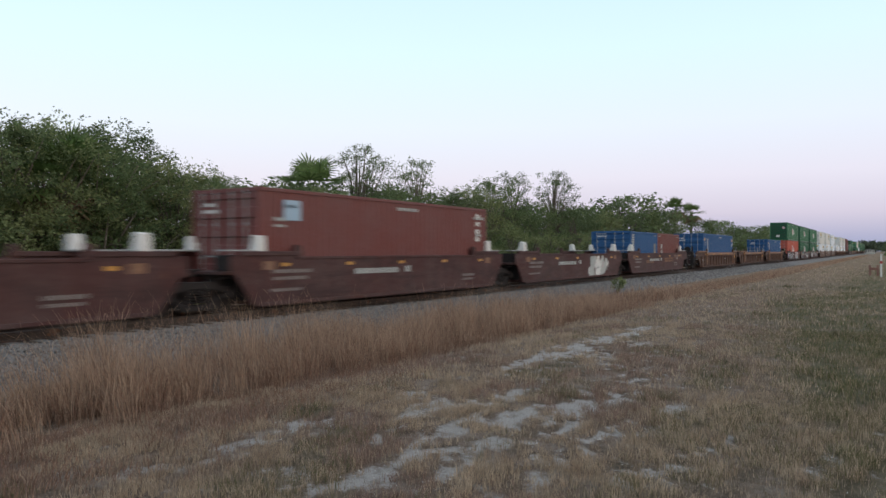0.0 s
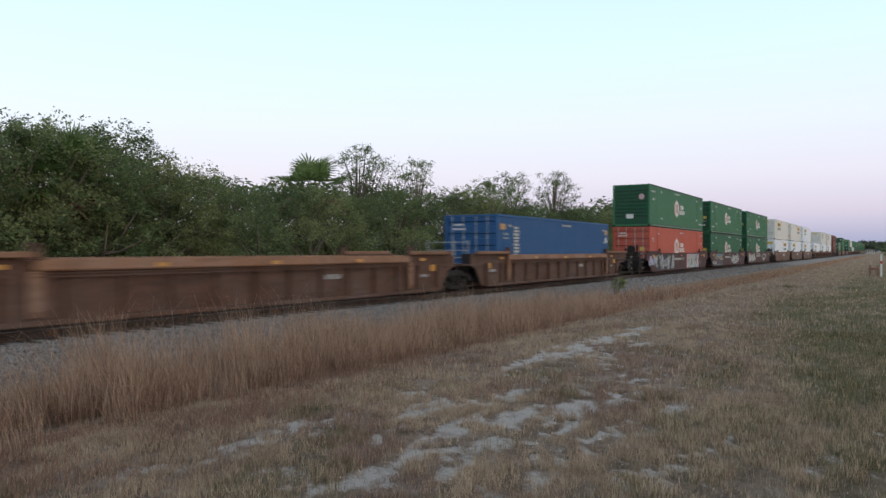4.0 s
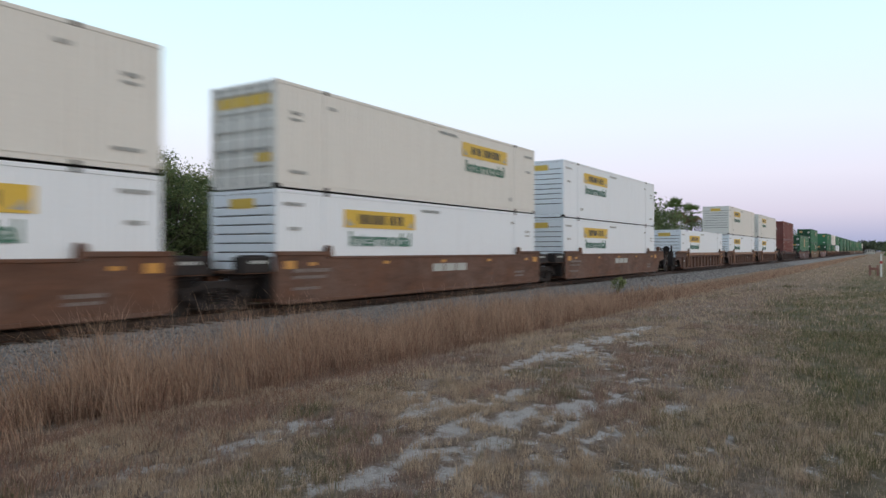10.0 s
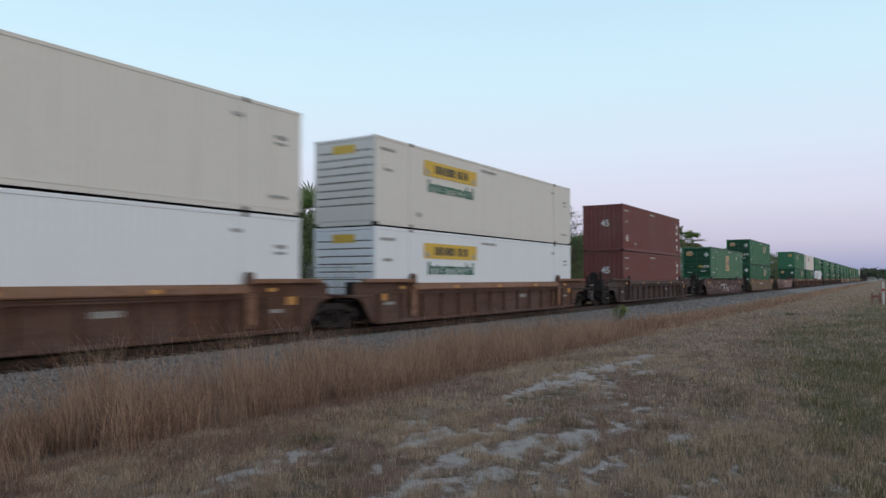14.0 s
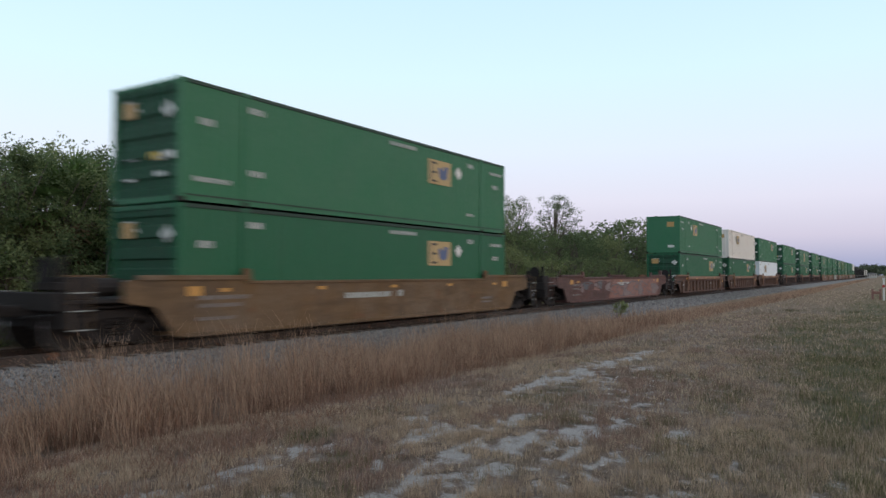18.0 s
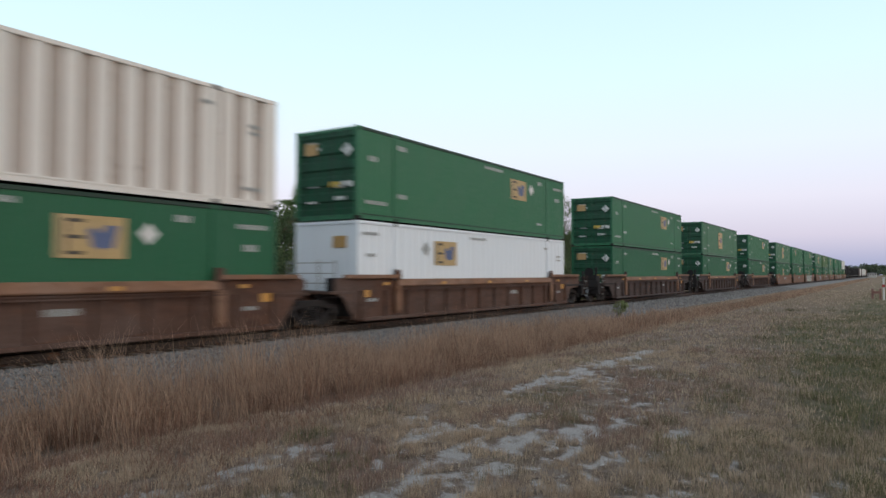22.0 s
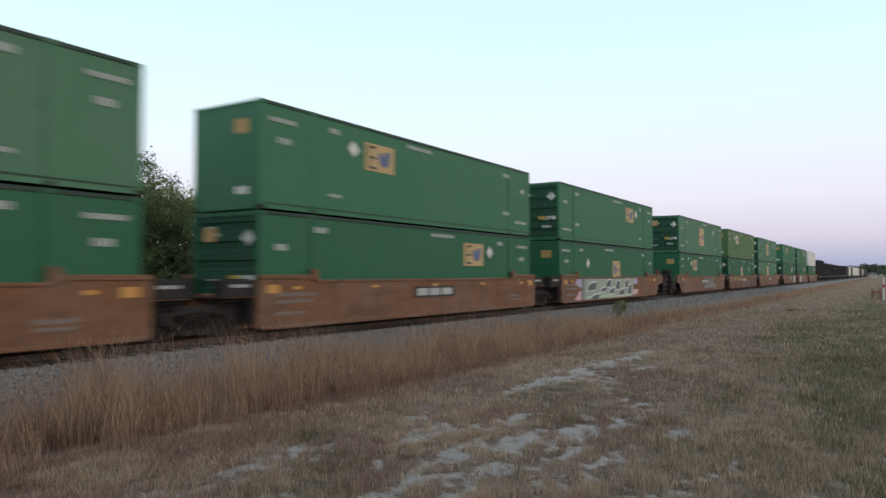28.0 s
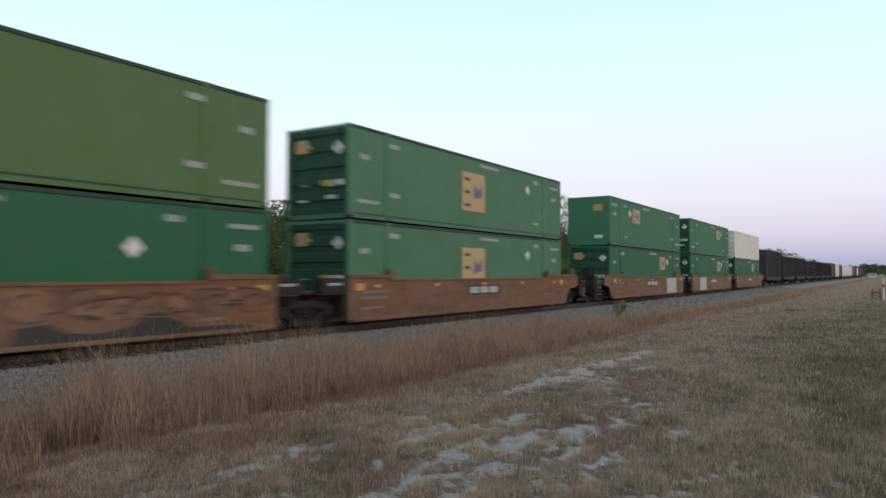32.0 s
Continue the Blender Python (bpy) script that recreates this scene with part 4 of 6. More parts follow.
def container(name, label, length, paint, pitch=0.30, depth=0.020, front="plain", logo="", door_marks=True, rail_paint=None, top_paint=None, groove=None, category="shipping container"):
    """Doors at -x, nose at +x; the base at z = 0."""
    c = tagged(new(name), label, category)
    rp = rail_paint or paint
    L, W, H = length / 2, WIDE / 2, TALL if length > 7 else 2.591
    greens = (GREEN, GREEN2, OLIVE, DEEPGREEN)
    # Doors and nose boards of green boxes carry their shade in the paint.
    door_paint = ENDSHADE if paint in greens else paint
    for sgn in (-1, 1):
        y = sgn * (W - 0.012)
        wall = corrugated(-L + 0.14, L - 0.14, y, 0.17, H - 0.09, pitch, depth, sgn).mesh("side_wall", paint)
        # Each recessed face takes the darker groove colour.
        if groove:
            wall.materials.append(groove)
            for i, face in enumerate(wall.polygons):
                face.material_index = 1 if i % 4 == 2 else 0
        part("side_wall", wall, paint, c)
        a, b = sorted((sgn * (W - 0.07), sgn * W))
        # Green boxes take a darker top rail through top_paint.
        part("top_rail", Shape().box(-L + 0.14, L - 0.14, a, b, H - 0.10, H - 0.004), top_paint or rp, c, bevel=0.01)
        lower = Shape().box(-L + 0.14, L - 0.14, a, b, 0.03, 0.175)
        lower.box(-L + 0.14, L - 0.14, *sorted((sgn * W, sgn * (W + 0.012))), 0.150, 0.190)
        rail = lower.mesh("bottom_rail", rp)
        # The shadow line at the lip is put into its colour on green boxes.
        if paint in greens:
            rail.materials.append(DARKSHADE)
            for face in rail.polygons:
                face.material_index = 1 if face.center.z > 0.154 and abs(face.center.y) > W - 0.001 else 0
        part("bottom_rail", rail, rp, c)
        for x in (-1, 1):
            part("corner_post", Shape().box(*sorted((x * L, x * (L - 0.15))), *sorted((sgn * W, sgn * (W - 0.13))), 0.12, H - 0.12), rp, c, bevel=0.012)
            for z0 in (0, H - 0.12):
                part("corner_casting", Shape().box(*sorted((x * (L + 0.004), x * (L - 0.178))), *sorted((sgn * (W + 0.006), sgn * (W - 0.16))), z0, z0 + 0.12), STEEL if z0 == 0 else rp, c, bevel=0.01)
            if length == LEN53:
                px = x * 6.096
                part("stacking_post", Shape().box(px - 0.10, px + 0.10, *sorted((sgn * (W - 0.03), sgn * (W + 0.002))), 0.12, H - 0.10), paint, c, bevel=0.006)
                for z0 in (0, H - 0.115):
                    part("stacking_casting", Shape().box(px - 0.09, px + 0.09, *sorted((sgn * (W + 0.008), sgn * (W - 0.15))), z0, z0 + 0.122), STEEL if paint in (WHITE, CREAM, RUSTWHITE) or z0 == 0 else rp, c, bevel=0.01)
    line = [(-L + 0.1, H - 0.06), (-L + 0.1, H - 0.03)]
    for i in range(int((length - 0.4) / 0.6)):
        a = -L + 0.3 + 0.6 * i
        line += [(a, H - 0.03), (a + 0.05, H - 0.012), (a + 0.28, H - 0.012), (a + 0.33, H - 0.03)]
    roof = Shape().prism("y", line + [(L - 0.1, H - 0.03), (L - 0.1, H - 0.06)], -W + 0.05, W - 0.05)
    part("roof", roof, paint, c)
    fl = Shape().box(-L + 0.1, L - 0.1, -W + 0.05, W - 0.05, 0.10, 0.15)
    part("floor", fl, STEEL, c)
    # nose
    if front == "ribs":
        nose = Shape().box(L - 0.10, L - 0.06, -W + 0.1, W - 0.1, 0.1, H - 0.1)
        part("nose_panel", nose, MARKB, c, "dark backing behind the ribs")
        z = 0.16
        for i in range(9):
            h = 0.50 if i == 0 else (0.62 if i == 8 else 0.215)
            if i == 8:
                h = H - 0.12 - z
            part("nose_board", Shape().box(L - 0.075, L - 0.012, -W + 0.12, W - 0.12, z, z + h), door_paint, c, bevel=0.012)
            z += h + 0.036
    elif front == "folds":
        n = 8
        poly = []
        w = (WIDE - 0.26) / n
        for i in range(n):
            a = -W + 0.13 + i * w
            poly += [(L - 0.02, a), (L - 0.02, a + 0.35 * w), (L - 0.06, a + 0.5 * w), (L - 0.06, a + 0.85 * w)]
        poly += [(L - 0.02, W - 0.13), (L - 0.10, W - 0.13), (L - 0.10, -W + 0.13)]
        part("nose_panel", Shape().prism("z", poly, 0.1, H - 0.1), paint, c)
    else:
        part("nose_panel", Shape().box(L - 0.09, L - 0.02, -W + 0.12, W - 0.12, 0.1, H - 0.1), paint, c)
    part("nose_header", Shape().box(L - 0.13, L - 0.004, -W + 0.13, W - 0.13, H - 0.11, H - 0.01), rp, c, bevel=0.01)
    part("nose_sill", Shape().box(L - 0.13, L - 0.004, -W + 0.13, W - 0.13, 0.01, 0.15), rp, c, bevel=0.01)
    # doors
    part("door_header", Shape().box(-L + 0.004, -L + 0.13, -W + 0.13, W - 0.13, H - 0.13, H - 0.01), rp, c, bevel=0.01)
    part("door_sill", Shape().box(-L + 0.004, -L + 0.13, -W + 0.13, W - 0.13, 0.01, 0.15), rp, c, bevel=0.01)
    for sgn in (-1, 1):
        y0, y1 = sorted((sgn * 0.012, sgn * (W - 0.14)))
        poly = [(-L + 0.10, 0.16), (-L + 0.03, 0.16)]
        for i in range(5):
            z = 0.22 + i * 0.505
            poly += [(-L + 0.03, z + 0.12), (-L + 0.085, z + 0.16), (-L + 0.085, z + 0.34), (-L + 0.03, z + 0.38)]
        poly += [(-L + 0.03, H - 0.14), (-L + 0.10, H - 0.14)]
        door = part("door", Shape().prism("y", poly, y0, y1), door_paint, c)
        for k in (0.30, 0.78):
            y = y0 + (y1 - y0) * k
            rod = Shape().ring("z", (-L + 0.012, y), 0.019, 0.06, H - 0.06, 8)
            for z in (0.10, H - 0.16, 1.0, 1.9):
                rod.box(-L + 0.004, -L + 0.032, y - 0.05, y + 0.05, z, z + 0.07)
            part("locking_bar", rod, DARKSHADE if paint in greens else MARKG, door, "steel locking bar")
        part("door_handle", Shape().box(-L - 0.006, -L + 0.012, y0 + 0.25, y0 + 0.72, 1.05, 1.085), MARKG, door, "galvanised handle", bevel=0.006)
        if door_marks:
            ym = (y0 + y1) / 2
            sh = Shape()
            for z, w, h in ((2.42, 0.5, 0.09), (2.24, 0.62, 0.09), (0.55, 0.5, 0.07)) if sgn > 0 else ((2.45, 0.0, 0.0), (1.0, 0.45, 0.06), (0.62, 0.5, 0.12)):
                if w:
                    for j in range(5):
                        sh.box(-L + 0.024, -L + 0.029, ym - w / 2 + j * w / 5, ym - w / 2 + (j + 0.75) * w / 5, z, z + h)
            tagged(part("door_marking", sh, MARKW, door, "white stencilled marking"), kind="stuff")
    # sides: marks and badges
    for sgn in (-1, 1):
        y = sgn * (W + 0.001)
        ink = MARKG if paint in (WHITE, CREAM, RUSTWHITE, BLUE) else DULLW
        if paint in greens:
            small = [(-L + 0.55, 1.86, 0.45, 0.17), (-6.0, 2.40, 0.5, 0.16), (-6.0, 0.80, 0.5, 0.15), (L - 1.1, 1.80, 0.5, 0.17), (L - 1.3, 2.36, 1.0, 0.12),
                     (L - 3.1, 2.42, 0.45, 0.16), (L - 3.2, 0.55, 0.55, 0.10), (-L + 0.4, 0.50, 1.1, 0.12), (0.0, 2.56, 1.5, 0.12)]
        elif length < 7:
            small = [(-L + 0.25, 2.36, 0.5, 0.05), (L - 0.85, 2.36, 0.5, 0.05)]
        else:
            small = [(-L + 0.55, 2.02, 0.42, 0.10), (-L + 0.55, 1.86, 0.42, 0.07), (-6.0 if length == LEN53 else -L + 1.0, 2.38, 0.35, 0.10), (L - 0.9, 1.78, 0.45, 0.10),
                     (L - 1.05, 2.45, 0.8, 0.10), (L - 2.6, 0.42, 0.30, 0.16), (-L + 0.5, 0.42, 0.7, 0.09), (0.0, 2.56, 1.2, 0.10)]
        tagged(part("side_marking", bars(small, y, sgn), ink, c, "small stencilled side marking"), kind="stuff")
        if logo == "badge" or logo == "badge_white":
            y2 = y
            part("badge", flat(2.25, 3.75, 1.55, 2.42, y2, sgn), BLEACH if paint is OLIVE else BADGE, c, "sun-bleached tan square badge")
            def m(v):
                return v if sgn < 0 else 6.0 - v
            out = sorted((y2, y2 + sgn * 0.008))
            st = Shape()
            for z0 in (1.62, 1.94, 2.27):
                st.box(*sorted((m(2.50), m(2.80))), *out, z0, z0 + 0.075)
            st.box(*sorted((m(2.42), m(2.47))), *out, 1.62, 2.345)
            tagged(part("badge_stroke", st, MARKB, c, "short dark strokes on the badge"), kind="stuff")
            blob = Shape().prism("y", [(m(p), q) for p, q in ((2.90, 2.12), (3.00, 1.80), (3.20, 1.72), (3.30, 1.78), (3.46, 1.76), (3.58, 2.24), (3.30, 2.24), (3.20, 2.06), (3.06, 2.20))], *out)
            part("badge_shape", blob, BADGEB, c, "bleached blue shape on the badge")
            part("diamond", Shape().prism("y", [(4.3, 1.86), (4.55, 2.11), (4.3, 2.36), (4.05, 2.11)], *sorted((y2, y2 + sgn * 0.005))), MARKW if paint not in (WHITE, CREAM) else MARKG, c, "white diamond sign")
        elif logo == "tall_badge":
            part("badge", flat(-1.45, 0.35, 0.75, 2.25, y, sgn), BADGE, c, "large faded orange badge")
            st = Shape()
            for z0 in (0.92, 1.42, 1.92):
                st.box(-1.22, -0.84, *sorted((y, y + sgn * 0.008)), z0, z0 + 0.12)
            tagged(part("badge_stroke", st, MARKB, c, "worn dark strokes on the badge"), kind="stuff")
            part("badge_shape", Shape().prism("y", [(-0.55, 1.25), (0.1, 1.35), (0.15, 1.85), (-0.2, 1.6), (-0.5, 1.85)], *sorted((y, y + sgn * 0.008))), VIOLET, c, "worn violet shape on the badge")
            part("diamond", Shape().prism("y", [(4.3, 1.86), (4.52, 2.08), (4.3, 2.30), (4.08, 2.08)], *sorted((y, y + sgn * 0.005))), MARKW, c, "white diamond sign")
        elif logo == "mid_badge":
            out = sorted((y, y + sgn * 0.008))
            part("badge", flat(-1.12, 0.20, 0.95, 2.0, y, sgn), BADGE, c, "sun-bleached tan badge low on the side")
            st = Shape()
            for z0 in (1.05, 1.44, 1.83):
                st.box(-0.92, -0.66, *out, z0, z0 + 0.08)
            tagged(part("badge_stroke", st, MARKB, c, "short dark strokes on the badge"), kind="stuff")
            part("badge_shape", Shape().prism("y", [(-0.52, 1.66), (-0.42, 1.26), (-0.25, 1.14), (-0.02, 1.40), (0.12, 1.80), (-0.16, 1.80), (-0.30, 1.62)], *out), BADGEB, c, "bleached blue shape on the badge")
            part("diamond", Shape().prism("y", [(4.2, 1.56), (4.45, 1.81), (4.2, 2.06), (3.95, 1.81)], *sorted((y, y + sgn * 0.005))), MARKW, c, "white diamond sign")
        elif logo == "hexagon":
            k = -sgn
            hx = [(-0.88, 0.86), (-0.22, 1.20), (-0.22, 1.82), (-0.88, 2.20), (-1.54, 1.82), (-1.54, 1.20)]
            part("hexagon", Shape().prism("y", [(k * p, q) for p, q in hx], *sorted((y, y + sgn * 0.005))), MARKW, c, "white hexagon badge")
            for col in (-1.24, -0.76):
                part("badge_stroke", Shape().box(*sorted((k * col, k * (col + 0.22))), *sorted((y, y + sgn * 0.01)), 1.18, 1.88), MARKR, c, "red upright bar on the hexagon")
            spec = [(0.22, 1.52, 0.95, 0.32), (0.02, 1.14, 1.5, 0.30)]
            tagged(part("name_lettering", bars([(p if k > 0 else -p - wd, q, wd, hh) for p, q, wd, hh in spec], y, sgn), MARKW, c, "white lettering shown as bars"), kind="stuff")
            tagged(part("reflective_strip", bars([(-L + 0.5 + 0.62 * i, 0.085, 0.42, 0.05) for i in range(int((length - 1) / 0.62))], y, sgn), MARKG, c, "pale dashes along the bottom rail"), kind="stuff")
        elif logo == "banner":
            part("banner", flat(1.6, 5.3, 1.93, 2.47, y, sgn), MARKY, c, "yellow banner")
            tagged(part("banner_lettering", bars([(2.30, 2.05, 0.34, 0.30), (2.75, 2.05, 0.34, 0.30), (3.28, 2.05, 1.35, 0.30)], y, sgn, 0.008), MARKB, c, "dark lettering shown as bars"), kind="stuff")
            wings = Shape()
            for s2 in (-1, 1):
                wings.prism("y", [(3.45 + s2 * 1.72, 1.98), (3.45 + s2 * 1.72, 2.22), (3.45 + s2 * 1.42, 2.0)], *sorted((y, y + sgn * 0.008)))
            part("banner_wing", wings, MARKG, c, "grey scroll ends of the banner")
            word = lettering("Intermodal", 3.45, 1.38, 0.62, y + sgn * 0.003, sgn, MARKGR, 3.2)
            part("lettering", word, MARKGR, c, "green painted word on the side")
        elif logo == "column":
            x0 = -L + (1.5 if length > 7 else 0.25)
            glyphs = Shape()
            for i in range(15):
                glyphs.box(x0 + (0.05 if i % 3 == 1 else 0.0), x0 + 0.52 - (0.08 if i % 4 == 2 else 0.0), *sorted((y, y + sgn * 0.004)), 0.25 + 0.147 * i, 0.25 + 0.147 * i + 0.10)
            tagged(part("name_lettering", glyphs, DULLW, c, "column of white letters shown as bars"), kind="stuff")
            if length < 7:
                part("data_panel", flat(L - 0.95, L - 0.42, 0.95, 1.85, y, sgn), GREYBLUE, c, "faded grey-blue data panel")
                part("warning_label", flat(L - 0.65, L - 0.45, 1.12, 1.28, y, sgn, 0.008), REFL, c, "small orange warning label")
            else:
                part("warning_label", flat(-L + 0.25, -L + 0.72, 2.25, 2.5, y, sgn), MARKO, c, "yellow warning label")
                part("warning_label", flat(L - 0.62, L - 0.2, 2.25, 2.5, y, sgn), MARKO, c, "faded yellow warning label")
                part("lettering", lettering("45", L - 0.42, 1.82, 0.42, y + sgn * 0.003, sgn, MARKW), MARKW, c, "white number on the side")
        elif logo == "codes":
            tagged(part("name_lettering", bars([(-L + 0.85, 0.62 + 0.44 * i, 0.36, 0.32) for i in range(3)], y, sgn), DULLW, c, "column of white letters shown as bars"), kind="stuff")
            part("data_panel", flat(L - 0.85, L - 0.42, 0.9, 1.8, y, sgn), W_PINK, c, "faded pale data panel")
        elif logo == "square":
            part("label_panel", flat(1.7, 4.4, 0.85, 2.1, y, sgn), BLEACH, c, "large bleached label panel")
            part("label_core", flat(2.2, 3.9, 1.05, 1.9, y, sgn, 0.008), MARKW, c, "white field of the label")
        elif logo == "fortyfive":
            word = lettering("45", L - 0.75, 0.62, 0.55, y + sgn * 0.003, sgn, MARKW)
            part("lettering", word, MARKW, c, "white number on the side")
            tagged(part("name_lettering", bars([(-L + 0.7, 0.6 + 0.5 * i, 0.42, 0.22) for i in range(4)], y, sgn), MARKW, c, "white codes shown as bars"), kind="stuff")
        elif logo == "sticker":
            part("sticker", flat(-L + 0.9, -L + 1.55, 2.05, 2.6, y, sgn), SKYB, c, "pale blue and white sticker")
            tagged(part("name_lettering", bars([(L - 0.9, 1.6 + 0.3 * i, 0.35, 0.16) for i in range(4)], y, sgn), MARKW, c, "white codes shown as bars"), kind="stuff")
    # end signs
    if logo in ("badge", "badge_white", "tall_badge", "mid_badge"):
        part("end_badge", Shape().box(-L + 0.018, -L + 0.026, 0.35, 0.95, 2.10, 2.48), MARKO, c, "orange badge on the door")
        part("end_diamond", Shape().prism("x", [(-0.85, 1.95), (-0.62, 2.18), (-0.85, 2.41), (-1.08, 2.18)], -L + 0.016, -L + 0.024), MARKW, c, "white diamond on the door")
        part("end_label", Shape().box(-L + 0.016, -L + 0.026, -0.55, -0.15, 1.02, 1.2), MARKY, c, "yellow label on the door")
        part("end_label", Shape().box(-L + 0.016, -L + 0.026, -1.08, -0.62, 1.02, 1.2), MARKW, c, "white label on the door")
        part("nose_badge", Shape().box(L - 0.022, L - 0.014, 0.3, 0.85, 2.05, 2.42), MARKO, c, "yellow badge on the nose")
        part("nose_badge", Shape().box(L - 0.022, L - 0.014, 0.35, 0.85, 0.42, 0.62), MARKW, c, "white label on the nose")
    if logo == "banner":
        part("end_banner", Shape().box(-L + 0.014, -L + 0.026, -1.05, 1.05, 2.25, 2.55), MARKY, c, "yellow banner across the doors")
        part("end_banner", Shape().box(-L + 0.014, -L + 0.026, -1.08, -0.55, 0.7, 0.95), MARKY, c, "yellow label on the door")
        part("nose_banner", Shape().box(L - 0.014, L - 0.006, -0.5, 0.45, 2.38, 2.66), MARKY, c, "yellow label on the nose")
    if logo == "hexagon":
        part("nose_badge", Shape().prism("x", [(0.9, 2.15), (0.72, 2.25), (0.54, 2.15), (0.54, 1.92), (0.72, 1.82), (0.9, 1.92)], L - 0.014, L - 0.004), PINK, c, "pale red badge on the nose")
        part("nose_badge", Shape().box(L - 0.014, L - 0.004, -0.35, 0.15, 0.55, 0.85), MARKW, c, "white label on the nose")
        part("end_label", Shape().box(-L + 0.014, -L + 0.024, -0.9, -0.6, 1.25, 1.5), MARKY, c, "yellow label on the door")
    if logo == "fortyfive":
        for k in (1, -1):
            word = lettering("45", 0, 0, 0.55, 0, -1, MARKW)
            word.transform(Matrix.Translation((k * (L + 0.002), 0.15, 1.55)) @ pose(0, 0, 0, 0, 0, 90 * k))
            part("lettering", word, MARKW, c, "white number on the end")
    return c


# ---- the train: bogies and wagons ----
WHEEL = 0.48
WHEELSETS = {-1: [], 1: []}
MOVERS = []


def make_shared():
    s = {}
    ws = Shape().ring("y", (0, 0), 0.085, -0.95, 0.95, 10)
    for sg in (-1, 1):
        ws.ring("y", (0, 0), WHEEL, *sorted((sg * 0.69, sg * 0.80)), 20)
        ws.ring("y", (0, 0), WHEEL + 0.026, *sorted((sg * 0.665, sg * 0.69)), 20)
        ws.ring("y", (0, 0), 0.15, *sorted((sg * 0.80, sg * 0.845)), 12)
        for k in range(5):
            a = 2 * math.pi * k / 5
            ws.ring("y", (0.27 * math.cos(a), 0.27 * math.sin(a)), 0.05, *sorted((sg * 0.80, sg * 0.812)), 6)
    wheels = ws.mesh("wheelset", WHEELM)
    wheels.materials.append(TREAD)
    for face in wheels.polygons:
        c = face.center
        if abs(face.normal.y) < 0.1 and math.hypot(c.x, c.z) > WHEEL * 0.95:
            face.material_index = 1
    s["wheelset"] = wheels
    arch = [(-1.12, 0.40), (-1.12, 0.62), (-1.0, 0.68), (-0.72, 0.68), (-0.42, 0.82), (0.42, 0.82), (0.72, 0.68), (1.0, 0.68), (1.12, 0.62), (1.12, 0.40), (0.98, 0.40), (0.76, 0.53), (0.36, 0.64), (-0.36, 0.64), (-0.76, 0.53), (-0.98, 0.40)]
    tie = [(-0.82, 0.47), (-0.70, 0.53), (-0.36, 0.27), (0.36, 0.27), (0.70, 0.53), (0.82, 0.47), (0.44, 0.12), (-0.44, 0.12)]
    fr = Shape().prism("y", arch, -0.06, 0.06).prism("y", tie, -0.055, 0.055)
    for x in (-0.33, 0.33):
        fr.box(x - 0.05, x + 0.05, -0.05, 0.05, 0.25, 0.66)
    s["side_frame"] = fr.mesh("side_frame", STEEL, 0.012)
    sp = Shape()
    for k in (-0.2, 0, 0.2):
        for z in range(5):
            sp.ring("z", (k, 0), 0.085, 0.24 + z * 0.07, 0.275 + z * 0.07, 6)
    s["spring"] = sp.mesh("spring", STEEL)
    cap = Shape().ring("y", (0, 0.48), 0.115, -0.07, 0.07, 12)
    s["bearing"] = cap.mesh("bearing_cap", STEEL, 0.01)
    # Bolster kept near black: the shade behind the side frames, as colour.
    s["bolster"] = Shape().box(-0.22, 0.22, -1.0, 1.0, 0.56, 0.80).box(-0.08, 0.08, -0.55, 0.55, 0.30, 0.56).ring("z", (0, 0), 0.28, 0.80, 0.92, 14).mesh("bogie", UNDERSHADE, 0.015)
    return s


SHARED = make_shared()


def bogie(wagon, x):
    b = part("bogie", SHARED["bolster"], STEEL, wagon, "grimy steel four-wheel bogie", at=pose(x, 0, 0))
    for sg in (-1, 1):
        part("side_frame", SHARED["side_frame"], STEEL, b, at=pose(0, sg * 0.99, 0))
        tagged(part("spring_nest", SHARED["spring"], RAILM, b, at=pose(0, sg * 1.0, 0)), kind="stuff")
        for k in (-1, 1):
            part("bearing_cap", SHARED["bearing"], STEEL, b, at=pose(k * 0.9, sg * 1.06, 0))
        WHEELSETS[sg].append(part("wheelset", SHARED["wheelset"], WHEELM, b, "worn steel wheels on an axle", at=pose(sg * 0.9, 0, WHEEL)))
    return b


